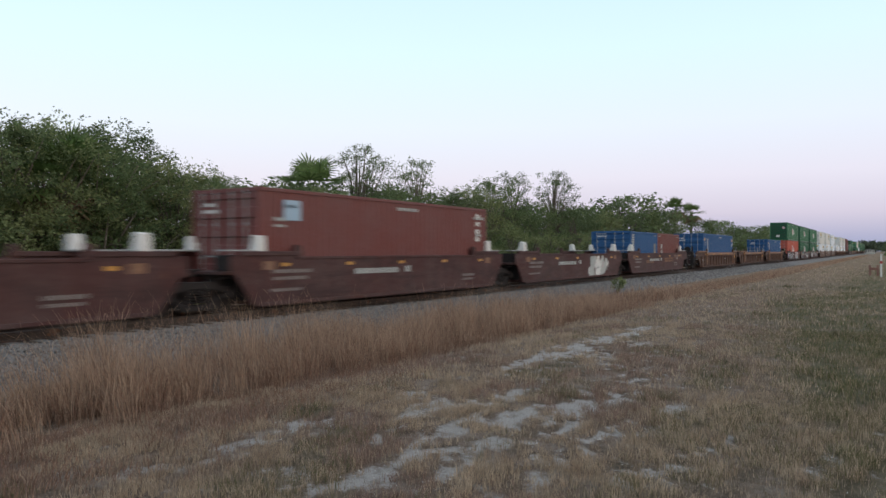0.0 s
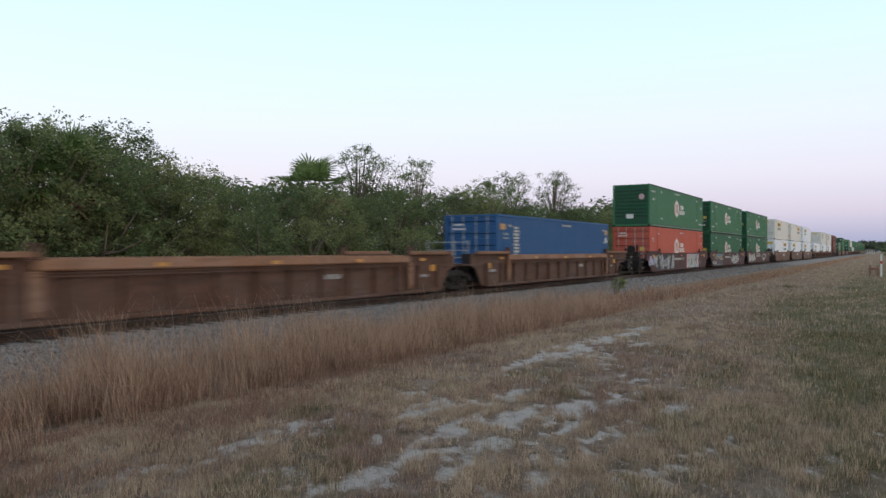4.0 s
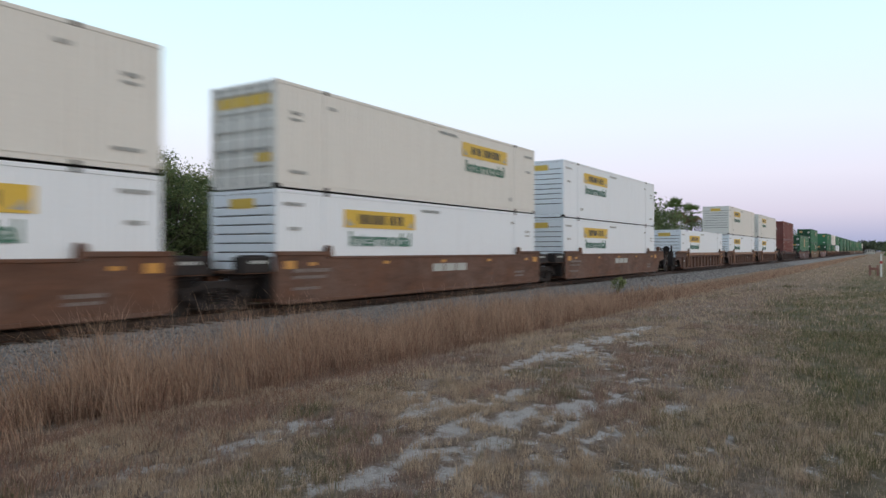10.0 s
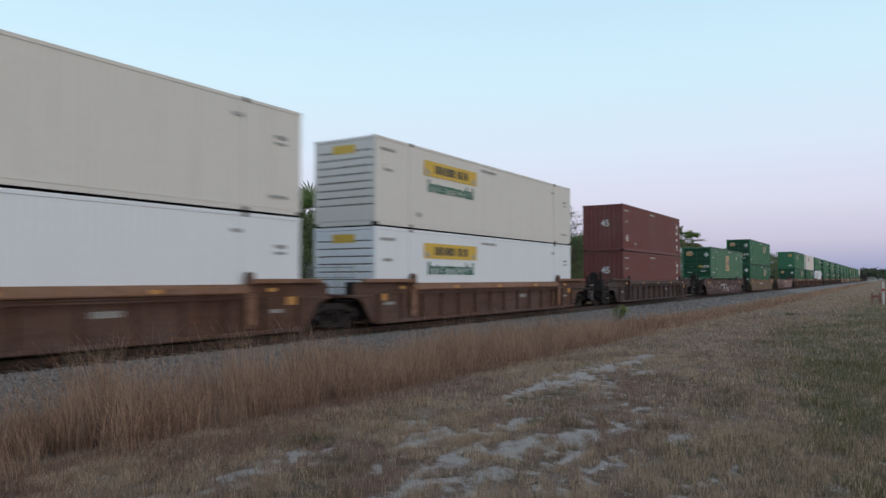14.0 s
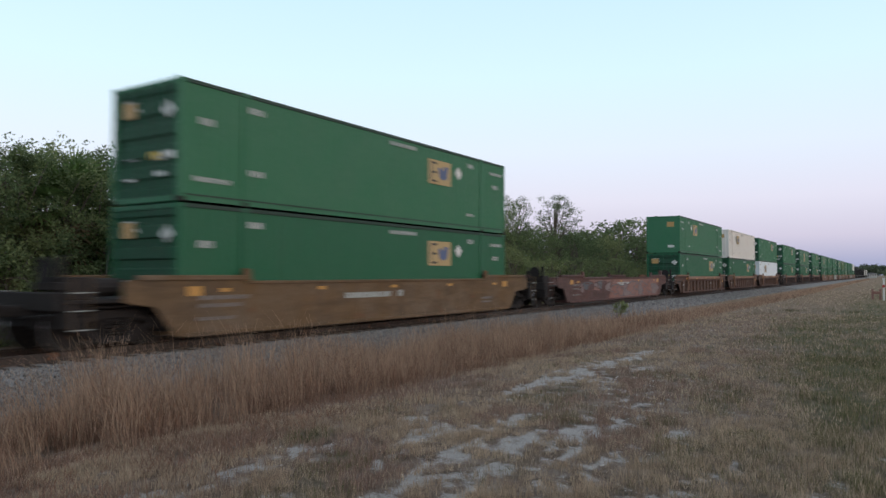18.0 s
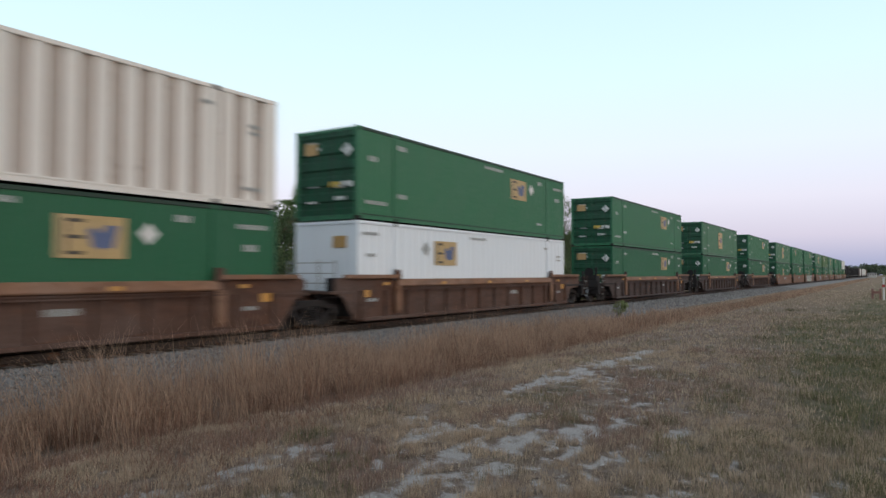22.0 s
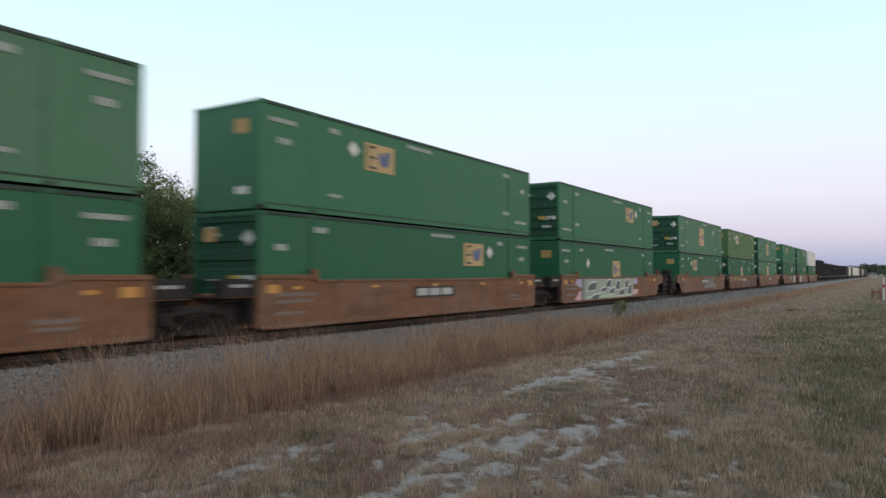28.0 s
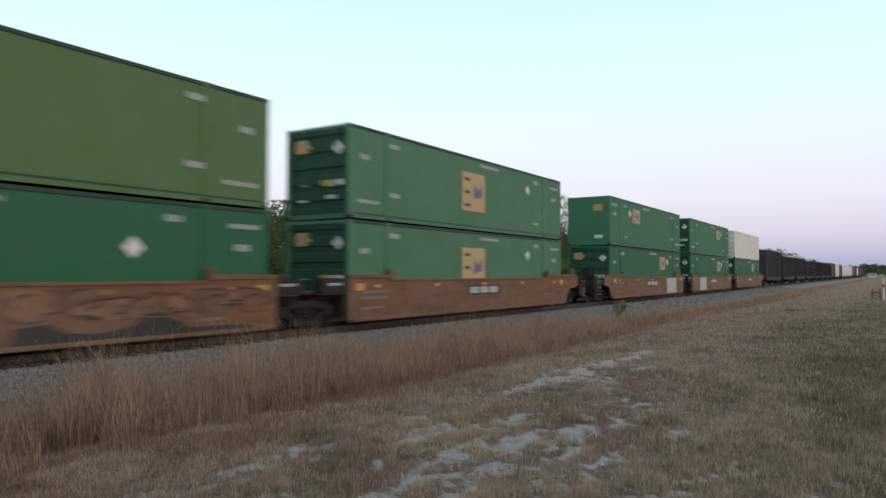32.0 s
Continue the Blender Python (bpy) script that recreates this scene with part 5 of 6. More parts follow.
def wagon(label, paint, chord, style, left, right, half=8.15, pitch=9.775, posts=False):
    """A well wagon unit. style: smooth or ribbed. left, right: 'art' (shared bogie) or 'cpl' (coupler)."""
    w = tagged(new("well_wagon"), label, "freight wagon")
    ends = {}
    stop = {}
    for k, kind in ((-1, left), (1, right)):
        ends[k] = pitch - 0.42 if kind == "art" else pitch + 1.05
        stop[k] = (half + 0.10 if style == "panel" else pitch - 0.62) if kind == "art" else (pitch + 0.15 if style == "ribbed" else pitch + (0.1 if k > 0 else -0.25))
    for sg in (-1, 1):
        out = sg * 1.47
        # side plate, cut away over the bogies
        top, up = 1.34, 1.46
        run = 2.0 if half > 7 else 1.5
        def tail(k):
            if style == "panel" and stop[k] < half + 0.5:
                return [(k * (stop[k] - 0.05), 0.18), (k * stop[k], 0.25), (k * stop[k], up)]
            return [(k * (half + 0.1), 0.18), (k * (half + 0.62), 0.86), (k * (stop[k] - 0.2), 0.94), (k * stop[k], 1.0), (k * stop[k], up - 0.06), (k * (stop[k] - 0.15), up)]
        poly = tail(1) + [(half - run + 0.25, up), (half - run, top), (-half + run, top), (-half + run - 0.25, up)] + tail(-1)[::-1]
        deep = 0.12 if style == "ribbed" else 0.0
        part("side_plate", Shape().prism("y", poly, *sorted((sg * (1.42 - deep), sg * (1.465 - deep)))), paint, w)
        cp = chord or paint
        if style == "ribbed":
            ch = [(out, 1.18), (out + sg * 0.015, 1.22), (out - sg * 0.03, 1.42), (sg * 1.32, 1.42), (sg * 1.32, 1.18)]
            part("top_chord", Shape().prism("x", ch, -half + run, half - run), cp, w, bevel=0.008)
            lip = Shape().box(-half + run, half - run, *sorted((out, out + sg * 0.03)), 1.06, 1.09)
            lip.box(-half + run, half - run, *sorted((out, out + sg * 0.03)), 1.13, 1.15)
            part("chord_lip", lip, paint, w)
        else:
            part("top_chord", Shape().box(-half + run, half - run, *sorted((sg * 1.36, sg * 1.49)), 1.34, 1.42), cp, w, bevel=0.012)
        for k in (-1, 1):
            a, b = sorted((k * (half - run), k * (stop[k] - 0.35 if stop[k] > half + 0.5 else stop[k])))
            part("end_chord", Shape().box(a, b, *sorted((sg * 1.34, sg * 1.50)), 1.44, 1.56), cp, w, bevel=0.015)
            g = k * (half - run)
            part("guide", Shape().prism("y", [(g - 0.16, 1.40), (g + 0.16, 1.40), (g + 0.10, 1.70), (g - 0.10, 1.74)], *sorted((sg * 1.38, sg * 1.49))), paint, w, bevel=0.012)
            if style == "ribbed":
                part("guide_column", Shape().prism("x", [(sg * 1.40, 0.30), (sg * 1.44, 0.30), (sg * 1.495, 0.42), (sg * 1.495, 1.18), (sg * 1.40, 1.18)], g - 0.13, g + 0.13), cp, w, bevel=0.01)
            if posts:
                part("white_post", Shape().prism("x", [(sg * 1.1, 1.55), (sg * 1.44, 1.55), (sg * 1.40, 1.95), (sg * 1.22, 1.98)], *sorted((k * (half - 0.35), k * (half - 0.05)))), MARKW, w, "white painted guide post", bevel=0.02)
        part("bottom_chord", Shape().box(-half + 0.1, half - 0.1, *sorted((sg * 1.30, sg * 1.50)), 0.14, 0.24), paint, w, bevel=0.012)
        if style == "ribbed":
            n = int((2 * half - 0.4) / 1.16)
            rib = Shape().prism("z", [(-0.08, -sg * 0.06), (-0.05, sg * 0.075), (0.05, sg * 0.075), (0.08, -sg * 0.06)], 0.24, 1.08).mesh("stiffener", paint)
            for i in range(n + 1):
                part("stiffener", rib, paint, w, at=pose(-half + 0.2 + (2 * half - 0.4) * i / n, sg * (1.375 if paint in (W_BROWN, W_RUST) else 1.405), 0))
        else:
            n = 3
            pad = Shape().box(-0.35, 0.35, *sorted((0, sg * 0.02)), 0, 0.07).mesh("jacking_pad", paint)
            for i in range(n):
                part("jacking_pad", pad, paint, w, at=pose(-half * 0.6 + half * 0.6 * i, sg * 1.50, 0.16))
        if style == "panel":
            for k in (-1, 1):
                if stop[k] < half + 0.5:
                    part("end_box", Shape().box(*sorted((k * (half + 0.12), k * (pitch - 0.45))), *sorted((sg * 1.05, sg * 1.38)), 1.0, 1.42), STEEL, w, "dark end frame above the bogie", bevel=0.02)
        if posts:
            for k, kind in ((-1, left), (1, right)):
                part("walkway", Shape().box(*sorted((k * (half - 0.4), k * (stop[k] + 0.1))), *sorted((sg * 1.02, sg * 1.34)), 1.56, 1.60), MARKG, w, "grey walkway plate over the end", bevel=0.008)
        if sg > 0:
            continue
        # reflectors and stencils
        ref = Shape().box(-0.14, 0.14, *sorted((0, sg * 0.006)), 0, 0.09).mesh("reflector", REFL)
        for i in range(5):
            part("reflector", ref, REFL, w, "orange reflector plate", at=pose(-half * 0.84 + half * 0.42 * i, sg * (1.49 if style == "ribbed" else 1.466), 1.23 if style == "ribbed" else 1.16))
        big = Shape().box(-0.2, 0.2, *sorted((0, sg * 0.006)), 0, 0.22).mesh("end_reflector", W_TAN if posts else REFL)
        for k in (-1, 1):
            part("end_reflector", big, REFL, w, "orange end reflector", at=pose(k * (half - 0.42), sg * (1.4665 if style != "ribbed" else 1.348), 1.08 if style != "ribbed" else 0.86))
        yy = sg * (1.468 if style != "ribbed" else 1.41)
        if style != "ribbed":
            tagged(part("stencil", bars([(-half + 0.55, 0.98, 1.5, 0.10), (-half + 0.55, 0.80, 1.3, 0.09), (-half + 0.5, 0.5, 1.1, 0.08), (half - 2.4, 0.62, 0.9, 0.09), (half - 2.4, 0.48, 0.8, 0.07)], yy, sg), STENC, w, "faded stencilled data"), kind="stuff")
            if style == "panel" and paint is W_ORANGE:
                part("name_plate", flat(-1.3, 1.3, 0.78, 1.16, yy, sg), PLATE, w, "black plate behind the initials")
                for i in range(3):
                    part("name_bar", Shape().box(-1.12 + 0.78 * i, -0.46 + 0.78 * i, *sorted((yy, yy + sg * 0.008)), 0.85, 1.09), DULLW, w, "white block of the initials")
            elif style == "panel":
                for i in range(3):
                    part("name_bar", flat(-0.7 + 0.8 * i, 0.0 + 0.8 * i, 0.85, 1.12, yy, sg), DULLW, w, "white block of the initials")
            else:
                tagged(part("stencil", bars([(-2.4, 0.88, 2.2, 0.16), (0.2, 0.88, 0.3, 0.2)], yy, sg), DULLW, w, "white initials shown as bars"), kind="stuff")
        else:
            yr = sg * 1.347
            tagged(part("stencil", bars([(-half + 0.5, 0.72, 0.55, 0.10), (half * 0.25, 0.75, 0.7, 0.14), (half - 1.2, 0.66, 0.45, 0.10)], yr, sg), MARKG, w, "faded stencilled data"), kind="stuff")
        if style == "panel":
            for k in (-1, 1):
                if stop[k] < half + 0.5:
                    tagged(part("end_stencil", bars([(min(k * (half + 0.3), k * (half + 0.9)), 1.24, 0.6, 0.08)], sg * 1.382, sg), DULLW, w, "white end stencil"), kind="stuff")
    # floor of the well, cross beams, bulkheads
    fl = Shape()
    for i in range(9):
        x = -half + 0.4 + (2 * half - 0.8) * i / 8
        fl.box(x - 0.14, x + 0.14, -1.40, 1.40, 0.16, 0.28)
    tagged(part("cross_beam", fl, paint, w), kind="stuff")
    for k in (-1, 1):
        bh = Shape().box(*sorted((k * half, k * (half + 0.08))), -1.36, 1.36, 0.20, 1.02)
        part("bulkhead", bh, paint, w, bevel=0.01)
        deck = Shape().box(*sorted((k * (half + 0.06), k * (ends[k] - 0.05))), -1.36, 1.36, 0.98, 1.06)
        deck.box(*sorted((k * (half + 0.06), k * (ends[k] + 0.05))), -0.3, 0.3, 0.66, 0.98)
        # Decks at coupler ends are painted near black in place of shade.
        part("end_deck", deck, UNDERSHADE if (left if k < 0 else right) == "cpl" else paint, w, bevel=0.01)
        kind = left if k < 0 else right
        # Black sheets added to darken the see-through gap, plus brake cylinder and pipe.
        gear = Shape()
        for sg in (-1, 1):
            gear.box(*sorted((k * (half + 0.06), k * (ends[k] - 0.02))), *sorted((sg * 0.80, sg * 0.84)), 0.58, 0.99)
        gear.box(*sorted((k * (half + 0.09), k * (half + 0.2))), -1.3, 1.3, 0.30, 0.99)
        gear.ring("x", (-0.62, 0.52), 0.11, *sorted((k * (half + 0.25), k * (half + 0.75))), 10)
        gear.tube([(k * (half + 0.2), -1.12, 0.92), (k * (half + 0.9), -1.16, 0.90), (k * (ends[k] - 0.1), -1.1, 0.88)], [0.03, 0.03, 0.03], 6)
        part("end_frame", gear, UNDERSHADE, w, "black sheets filling the shaded gap, with brake gear, over the bogie")
        if kind == "cpl":
            wall = Shape().box(*sorted((k * (ends[k] - 0.5), k * (ends[k] - 0.1))), -1.34, 1.34, 0.50, 0.99)
            for y in (-0.9, -0.5, 0.2, 0.7):
                wall.tube([(k * (ends[k] - 0.1), y, 0.85), (k * (ends[k] + 0.12), y, 0.62), (k * (ends[k] + 0.06), y + 0.1, 0.36)], [0.035, 0.03, 0.025], 6)
            wall.tube([(k * (ends[k] + 0.1), -1.3, 0.78), (k * (ends[k] + 0.16), -0.4, 0.72), (k * (ends[k] + 0.5), -0.15, 0.98)], [0.022, 0.022, 0.022], 6)
            part("buffer_beam", wall, UNDERSHADE, w, "black buffer beam with hanging hoses")
            if k < 0:
                x0 = -ends[k]
                post = Shape().box(x0 + 0.06, x0 + 0.16, -1.28, -1.16, 1.0, 1.95).box(x0 + 0.06, x0 + 0.16, -0.5, -0.4, 1.0, 1.75).box(x0 + 0.02, x0 + 0.2, -1.3, -0.35, 1.26, 1.42)
                post.box(x0 + 0.25, x0 + 0.85, -1.2, -0.5, 1.06, 1.52)
                part("brake_stand", post, STEEL, w, "dark hand-brake stand and valve box", bevel=0.015)
                part("brake_wheel", Shape().ring("x", (-0.86, 1.66), 0.27, x0 - 0.02, x0 + 0.02, 16).ring("x", (-0.86, 1.66), 0.06, x0 + 0.02, x0 + 0.1, 8), UNDERSHADE, w, "black hand-brake wheel", bevel=0.008)
            # Dark steel tone instead of wagon paint, standing for the sill's shade.
            part("end_sill", Shape().box(*sorted((k * (ends[k] - 0.06), k * (ends[k] + 0.06))), -1.40, 1.40, 0.85, 1.22), STEEL, w, "end sill with shade put into its dark colour", bevel=0.02)
            cpx = ends[k]
            co = Shape().box(*sorted((k * cpx, k * (cpx + 0.62))), -0.11, 0.11, 0.72, 0.95).box(*sorted((k * (cpx + 0.55), k * (cpx + 0.86))), -0.19, 0.17, 0.68, 1.0)
            part("coupler", co, STEEL, w, "dark knuckle coupler", bevel=0.03)
            hose = Shape().tube([(k * cpx, 0.45, 0.75), (k * (cpx + 0.3), 0.45, 0.45), (k * (cpx + 0.75), 0.4, 0.42)], [0.03, 0.03, 0.03], 6)
            part("air_hose", hose, MARKB, w, "black air hose")
            for sg in (-1, 1):
                lad = Shape()
                for x in (0.0, 0.38):
                    lad.tube([(k * (ends[k] - 0.18 - x), sg * 1.51, 0.45), (k * (ends[k] - 0.18 - x), sg * 1.51, 1.5)], [0.016, 0.016], 5)
                ladder = part("ladder", lad, paint, w)
                rung = Shape()
                for z in (0.46, 0.84, 1.20):
                    rung.box(*sorted((k * (ends[k] - 0.14), k * (ends[k] - 0.60))), *sorted((sg * 1.50, sg * 1.535)), z, z + 0.020)
                tagged(part("rungs", rung, MARKG, ladder, "pale-edged rungs"), kind="stuff")
            if k > 0 and style == "panel":
                stand = Shape().box(cpx - 0.75, cpx - 0.35, -1.15, -0.75, 1.04, 1.5).box(cpx - 0.68, cpx - 0.42, -1.05, -0.85, 1.5, 1.86)
                part("valve_stand", stand, paint, w, "grimy valve box on the end deck", bevel=0.015)
            bogie(w, k * (pitch - 0.35))
            tank = Shape().ring("x", (-0.75, 1.30), 0.2, *sorted((k * (ends[k] - 1.6), k * (ends[k] - 0.5))), 12)
            part("air_tank", tank, STEEL, w, "brake air reservoir")
        else:
            part("articulation", Shape().ring("z", (k * (pitch - 0.15), 0), 0.32, 0.90, 1.14, 14).box(*sorted((k * (pitch - 0.7), k * (pitch - 0.1))), -0.35, 0.35, 0.92, 1.10), STEEL, w, bevel=0.01)
            if k > 0:
                bogie(w, pitch)
            hr = Shape()
            xx = k * (half + 0.55)
            for y in (-0.95, -0.3, 0.95):
                hr.tube([(xx, y, 1.04), (xx, y, 2.0)], [0.028, 0.028], 6)
            for z in (1.3, 1.6, 1.92):
                hr.tube([(xx, -0.95, z), (xx, 0.95, z)], [0.016, 0.016], 5)
            if style == "ribbed" and k < 0:
                part("handrail", hr, MARKG, w, "grey end handrail")
            part("valve_box", Shape().box(*sorted((k * (half + 0.2), k * (half + 0.75))), -1.3, -0.75, 1.06, 1.46), STEEL, w, bevel=0.02)
    return w


def fat_line(s, pts, width, y, z0, z1):
    """A fat rounded stroke along a line of points, kept between z0 and z1."""
    def fit(p):
        return (p[0], min(z1, max(z0, p[1])))
    for i, p in enumerate(pts):
        lift = 0.0002 * (len(s.v) % 11)
        ring = [fit((p[0] + width * math.cos(k * math.pi / 5), p[1] + width * math.sin(k * math.pi / 5))) for k in range(10)]
        s.prism("y", ring, y - 0.003 - lift, y)
        if i:
            q = pts[i - 1]
            dx, dz = p[0] - q[0], p[1] - q[1]
            n = math.hypot(dx, dz) or 1
            ox, oz = -dz / n * width, dx / n * width
            s.prism("y", [fit((q[0] + ox, q[1] + oz)), fit((p[0] + ox, p[1] + oz)), fit((p[0] - ox, p[1] - oz)), fit((q[0] - ox, q[1] - oz))], y - 0.0031 - lift, y)


STROKES = [[(0.2, 0.0), (0.42, 1.0)], [(0.55, 0.0), (0.8, 1.0)], [(0.1, 0.72), (0.9, 0.86)], [(0.1, 0.18), (0.95, 0.30)], [(0.1, 0.2), (0.35, 0.8), (0.9, 0.95)],
           [(0.1, 0.05), (0.65, 0.2), (0.9, 0.8)], [(0.15, 0.95), (0.3, 0.5), (0.1, 0.05)], [(0.5, 0.4), (0.6, 0.6)]]



def spray(w, x0, x1, z0, z1, cloud, outline, fills, seed, letters=0, weight=0.10, lift=0.0):
    """Spray paint on a wagon side: a cloud, outlines and fat strokes that spell nothing."""
    r = random.Random(seed)
    y = -1.4665 - lift
    if cloud:
        s = Shape()
        n = int((x1 - x0) / 0.28) + 1
        for i in range(n):
            p = (x0 + (x1 - x0) * (i + r.uniform(0, 1)) / n, r.uniform(z0 + 0.1, z1 - 0.1))
            fat_line(s, [p, (p[0] + r.uniform(-0.3, 0.3), p[1] + r.uniform(-0.15, 0.15))], r.uniform(0.16, 0.34), y, z0, z1)
        tagged(part("graffiti_cloud", s, cloud, w, "spray-painted cloud behind the strokes"), kind="stuff")
    letters = letters or max(3, round((x1 - x0) / 1.0))
    step_x = (x1 - x0) / letters
    back = Shape()
    for i in range(letters):
        front = Shape()
        ax, aw = x0 + i * step_x + 0.08, step_x * 0.86
        lean = r.uniform(-0.12, 0.18)
        for g in r.sample(STROKES, 2 if r.random() < 0.6 else 3):
            pts = [(ax + aw * (u + lean * (v - 0.5)) + r.uniform(-0.04, 0.04), z0 + 0.12 + (z1 - z0 - 0.24) * v + r.uniform(-0.04, 0.04)) for u, v in g]
            if outline:
                fat_line(back, pts, weight + 0.055, y - 0.005, z0, z1)
            fat_line(front, pts, weight, y - 0.011, z0, z1)
        tagged(part("graffiti_stroke", front, fills[i % len(fills)], w, "fat spray-painted stroke"), kind="stuff")
    if outline:
        tagged(part("graffiti_outline", back, outline, w, "spray-painted stroke outline"), kind="stuff")


def bubbles(w, x0, x1, z0, z1, fills, edge, seed, count, lift=0.0):
    """Swollen, overlapping spray-painted shapes with dark rims that spell nothing."""
    r = random.Random(seed)
    y = -1.4665 - lift
    rims, inks = Shape(), {}
    for i in range(count):
        cx = x0 + (x1 - x0) * (i + r.uniform(0.2, 0.8)) / count
        cz = r.uniform(0.40, 0.60) * (z0 + z1)
        rx, rz = (x1 - x0) / count * r.uniform(0.5, 0.95), (z1 - z0) * r.uniform(0.22, 0.5)
        lean, ph = r.uniform(-0.5, 0.5), r.uniform(0, 6.28)
        up = 0.0014 * i
        for grow, dest, hi in ((0.06, rims, 0.004), (0.0, inks.setdefault(i % len(fills), Shape()), 0.0047)):
            ring = []
            for k in range(18):
                t = 2 * math.pi * k / 18
                f = 1 + 0.22 * math.sin(3 * t + ph) + 0.12 * math.sin(5 * t + 2 * ph)
                zz = (rz * f + grow) * math.sin(t)
                ring.append((cx + (rx * f + grow) * math.cos(t) + lean * zz, min(z1, max(z0, cz + zz))))
            dest.prism("y", ring, y - hi - up, y - 0.0005)
        # a dark curl inside each shape
        pts = [(cx + rx * 0.6 * math.cos(ph + q), cz + rz * 0.5 * math.sin(ph + q)) for q in (0, 0.7, 1.4, 2.1)]
        fat_line(rims, pts, 0.03, y - 0.0052 - up, z0, z1)
    tagged(part("graffiti_outline", rims, edge, w, "dark spray-painted rims"), kind="stuff")
    for i, s in inks.items():
        tagged(part("graffiti_fill", s, fills[i], w, "swollen spray-painted shapes"), kind="stuff")


def daub(w, pts, material, label, lift=0.0):
    """One flat painted shape on a wagon side."""
    part("painted_shape", Shape().prism("y", pts, -1.4705 - lift, -1.4665 - lift), material, w, label)


def build_train():
    proto = {}

    def box(key, *a, **k):
        proto[key] = container(*a, **k)

    box("emp", "container_53", "green corrugated 53-foot container with an orange badge", LEN53, GREEN, logo="badge", front="plain", top_paint=DARKSHADE)
    box("emp_low", "container_53", "deep green 53-foot container with an orange badge", LEN53, DEEPGREEN, logo="badge", front="plain", top_paint=DARKSHADE)
    box("emp_mid", "container_53", "deep green 53-foot container with a badge low on its side", LEN53, DEEPGREEN, logo="mid_badge", front="plain", top_paint=DARKSHADE)
    box("emp_tall", "container_53", "faded green 53-foot container with a large orange badge", LEN53, GREEN2, logo="tall_badge", front="plain", top_paint=DARKSHADE)
    box("emp_olive", "container_53", "olive green 53-foot container with a yellow badge", LEN53, OLIVE, logo="badge", front="plain", top_paint=DARKSHADE)
    box("emp_white", "container_53", "white 53-foot container with a yellow badge", LEN53, WHITE, logo="badge_white", front="folds", depth=0.032, pitch=0.4)
    box("pale", "container_53", "dusty cream 53-foot container with a bleached label", LEN53, CREAM, logo="square", front="folds", depth=0.018, pitch=0.4)
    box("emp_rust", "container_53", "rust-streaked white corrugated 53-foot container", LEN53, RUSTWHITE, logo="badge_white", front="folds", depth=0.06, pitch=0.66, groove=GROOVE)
    box("hub", "container_53", "green 53-foot container with a white hexagon badge", LEN53, GREEN, logo="hexagon", front="ribs", top_paint=DARKSHADE)
    box("hub_low", "container_53", "deep green 53-foot container with a white hexagon badge", LEN53, DEEPGREEN, logo="hexagon", front="ribs", top_paint=DARKSHADE)
    box("hub_red", "container_53", "orange-red 53-foot container with a white hexagon badge", LEN53, ORANGERED, logo="hexagon", front="plain")
    box("jb", "container_53", "weathered white 53-foot container with a yellow banner", LEN53, CREAM, logo="banner", front="ribs", pitch=0.2, depth=0.005)
    box("jb_new", "container_53", "clean white 53-foot container with a yellow banner", LEN53, WHITE, logo="banner", front="ribs", pitch=0.2, depth=0.005)
    box("blue45", "container_45", "blue 45-foot container with a column of white letters", LEN45, BLUE, logo="column", front="folds", pitch=0.28, depth=0.03)
    box("red45", "container_45", "oxide red 45-foot container with white numbers", LEN45, MAROON, logo="fortyfive", front="folds", pitch=0.28, depth=0.03)
    box("red40", "container_40", "oxide red 40-foot container with a pale sticker", LEN40, MAROON, logo="sticker", front="folds", pitch=0.28, depth=0.03)
    box("blue20", "container_20", "blue 20-foot container with white letters", LEN20, BLUE, logo="column", front="folds", pitch=0.28, depth=0.03)
    box("red20", "container_20", "oxide red 20-foot container with white codes", LEN20, MAROON, logo="codes", front="folds", pitch=0.28, depth=0.03)
    unit = {}

    def copy_wagon(src, x):
        ob = copy_thing(src, pose(x, TRACK, RAIL))
        for b in ob.children:
            if b.name.startswith("bogie"):
                for o in b.children:
                    if o.name.startswith("wheelset"):
                        WHEELSETS[1 if o.location.x > 0 else -1].append(o)
        MOVERS.append((ob, x))
        return tagged(ob, group="train wagons")

    def load(key, x, z, flip):
        ob = copy_thing(proto[key], pose(x, TRACK, RAIL + z, 0, 0, 180 if flip else 0))
        MOVERS.append((ob, x))
        return tagged(ob, group="stacked containers")

    kinds = {
        "m40": ("dull oxide red well wagon unit with white guide posts", W_MAROON, None, "smooth", 6.30, 7.775, True),
        "rib": ("brown ribbed well wagon unit with a tan top chord", W_BROWN, W_TAN, "ribbed", 8.15, 9.775, False),
        "mar": ("oxide red smooth-sided well wagon unit with graffiti", W_MAROON, None, "smooth", 8.15, 9.775, False),
        "bro": ("orange-brown smooth-sided well wagon unit", W_RUST, None, "panel", 8.15, 9.775, False),
        "drk": ("dark brown ribbed well wagon", W_DARK, None, "ribbed", 8.15, 9.775, False),
        "dkt": ("dark brown ribbed well wagon with tan chords", W_DARK, W_TAN, "ribbed", 8.15, 9.775, False),
        "ora": ("sun-faded orange smooth-sided well wagon unit", W_ORANGE, None, "panel", 8.15, 9.775, False),
        "och": ("ochre brown smooth-sided well wagon", W_OCHRE, None, "smooth", 8.15, 9.775, False),
        "pnk": ("dull red empty well wagon with faded pink patches", W_FADED, None, "panel", 8.15, 9.775, False),
    }

    def put(key, ends, x):
        tag = key + ends
        if tag not in unit:
            lab, p, ch, st, half, pit, posts = kinds[key]
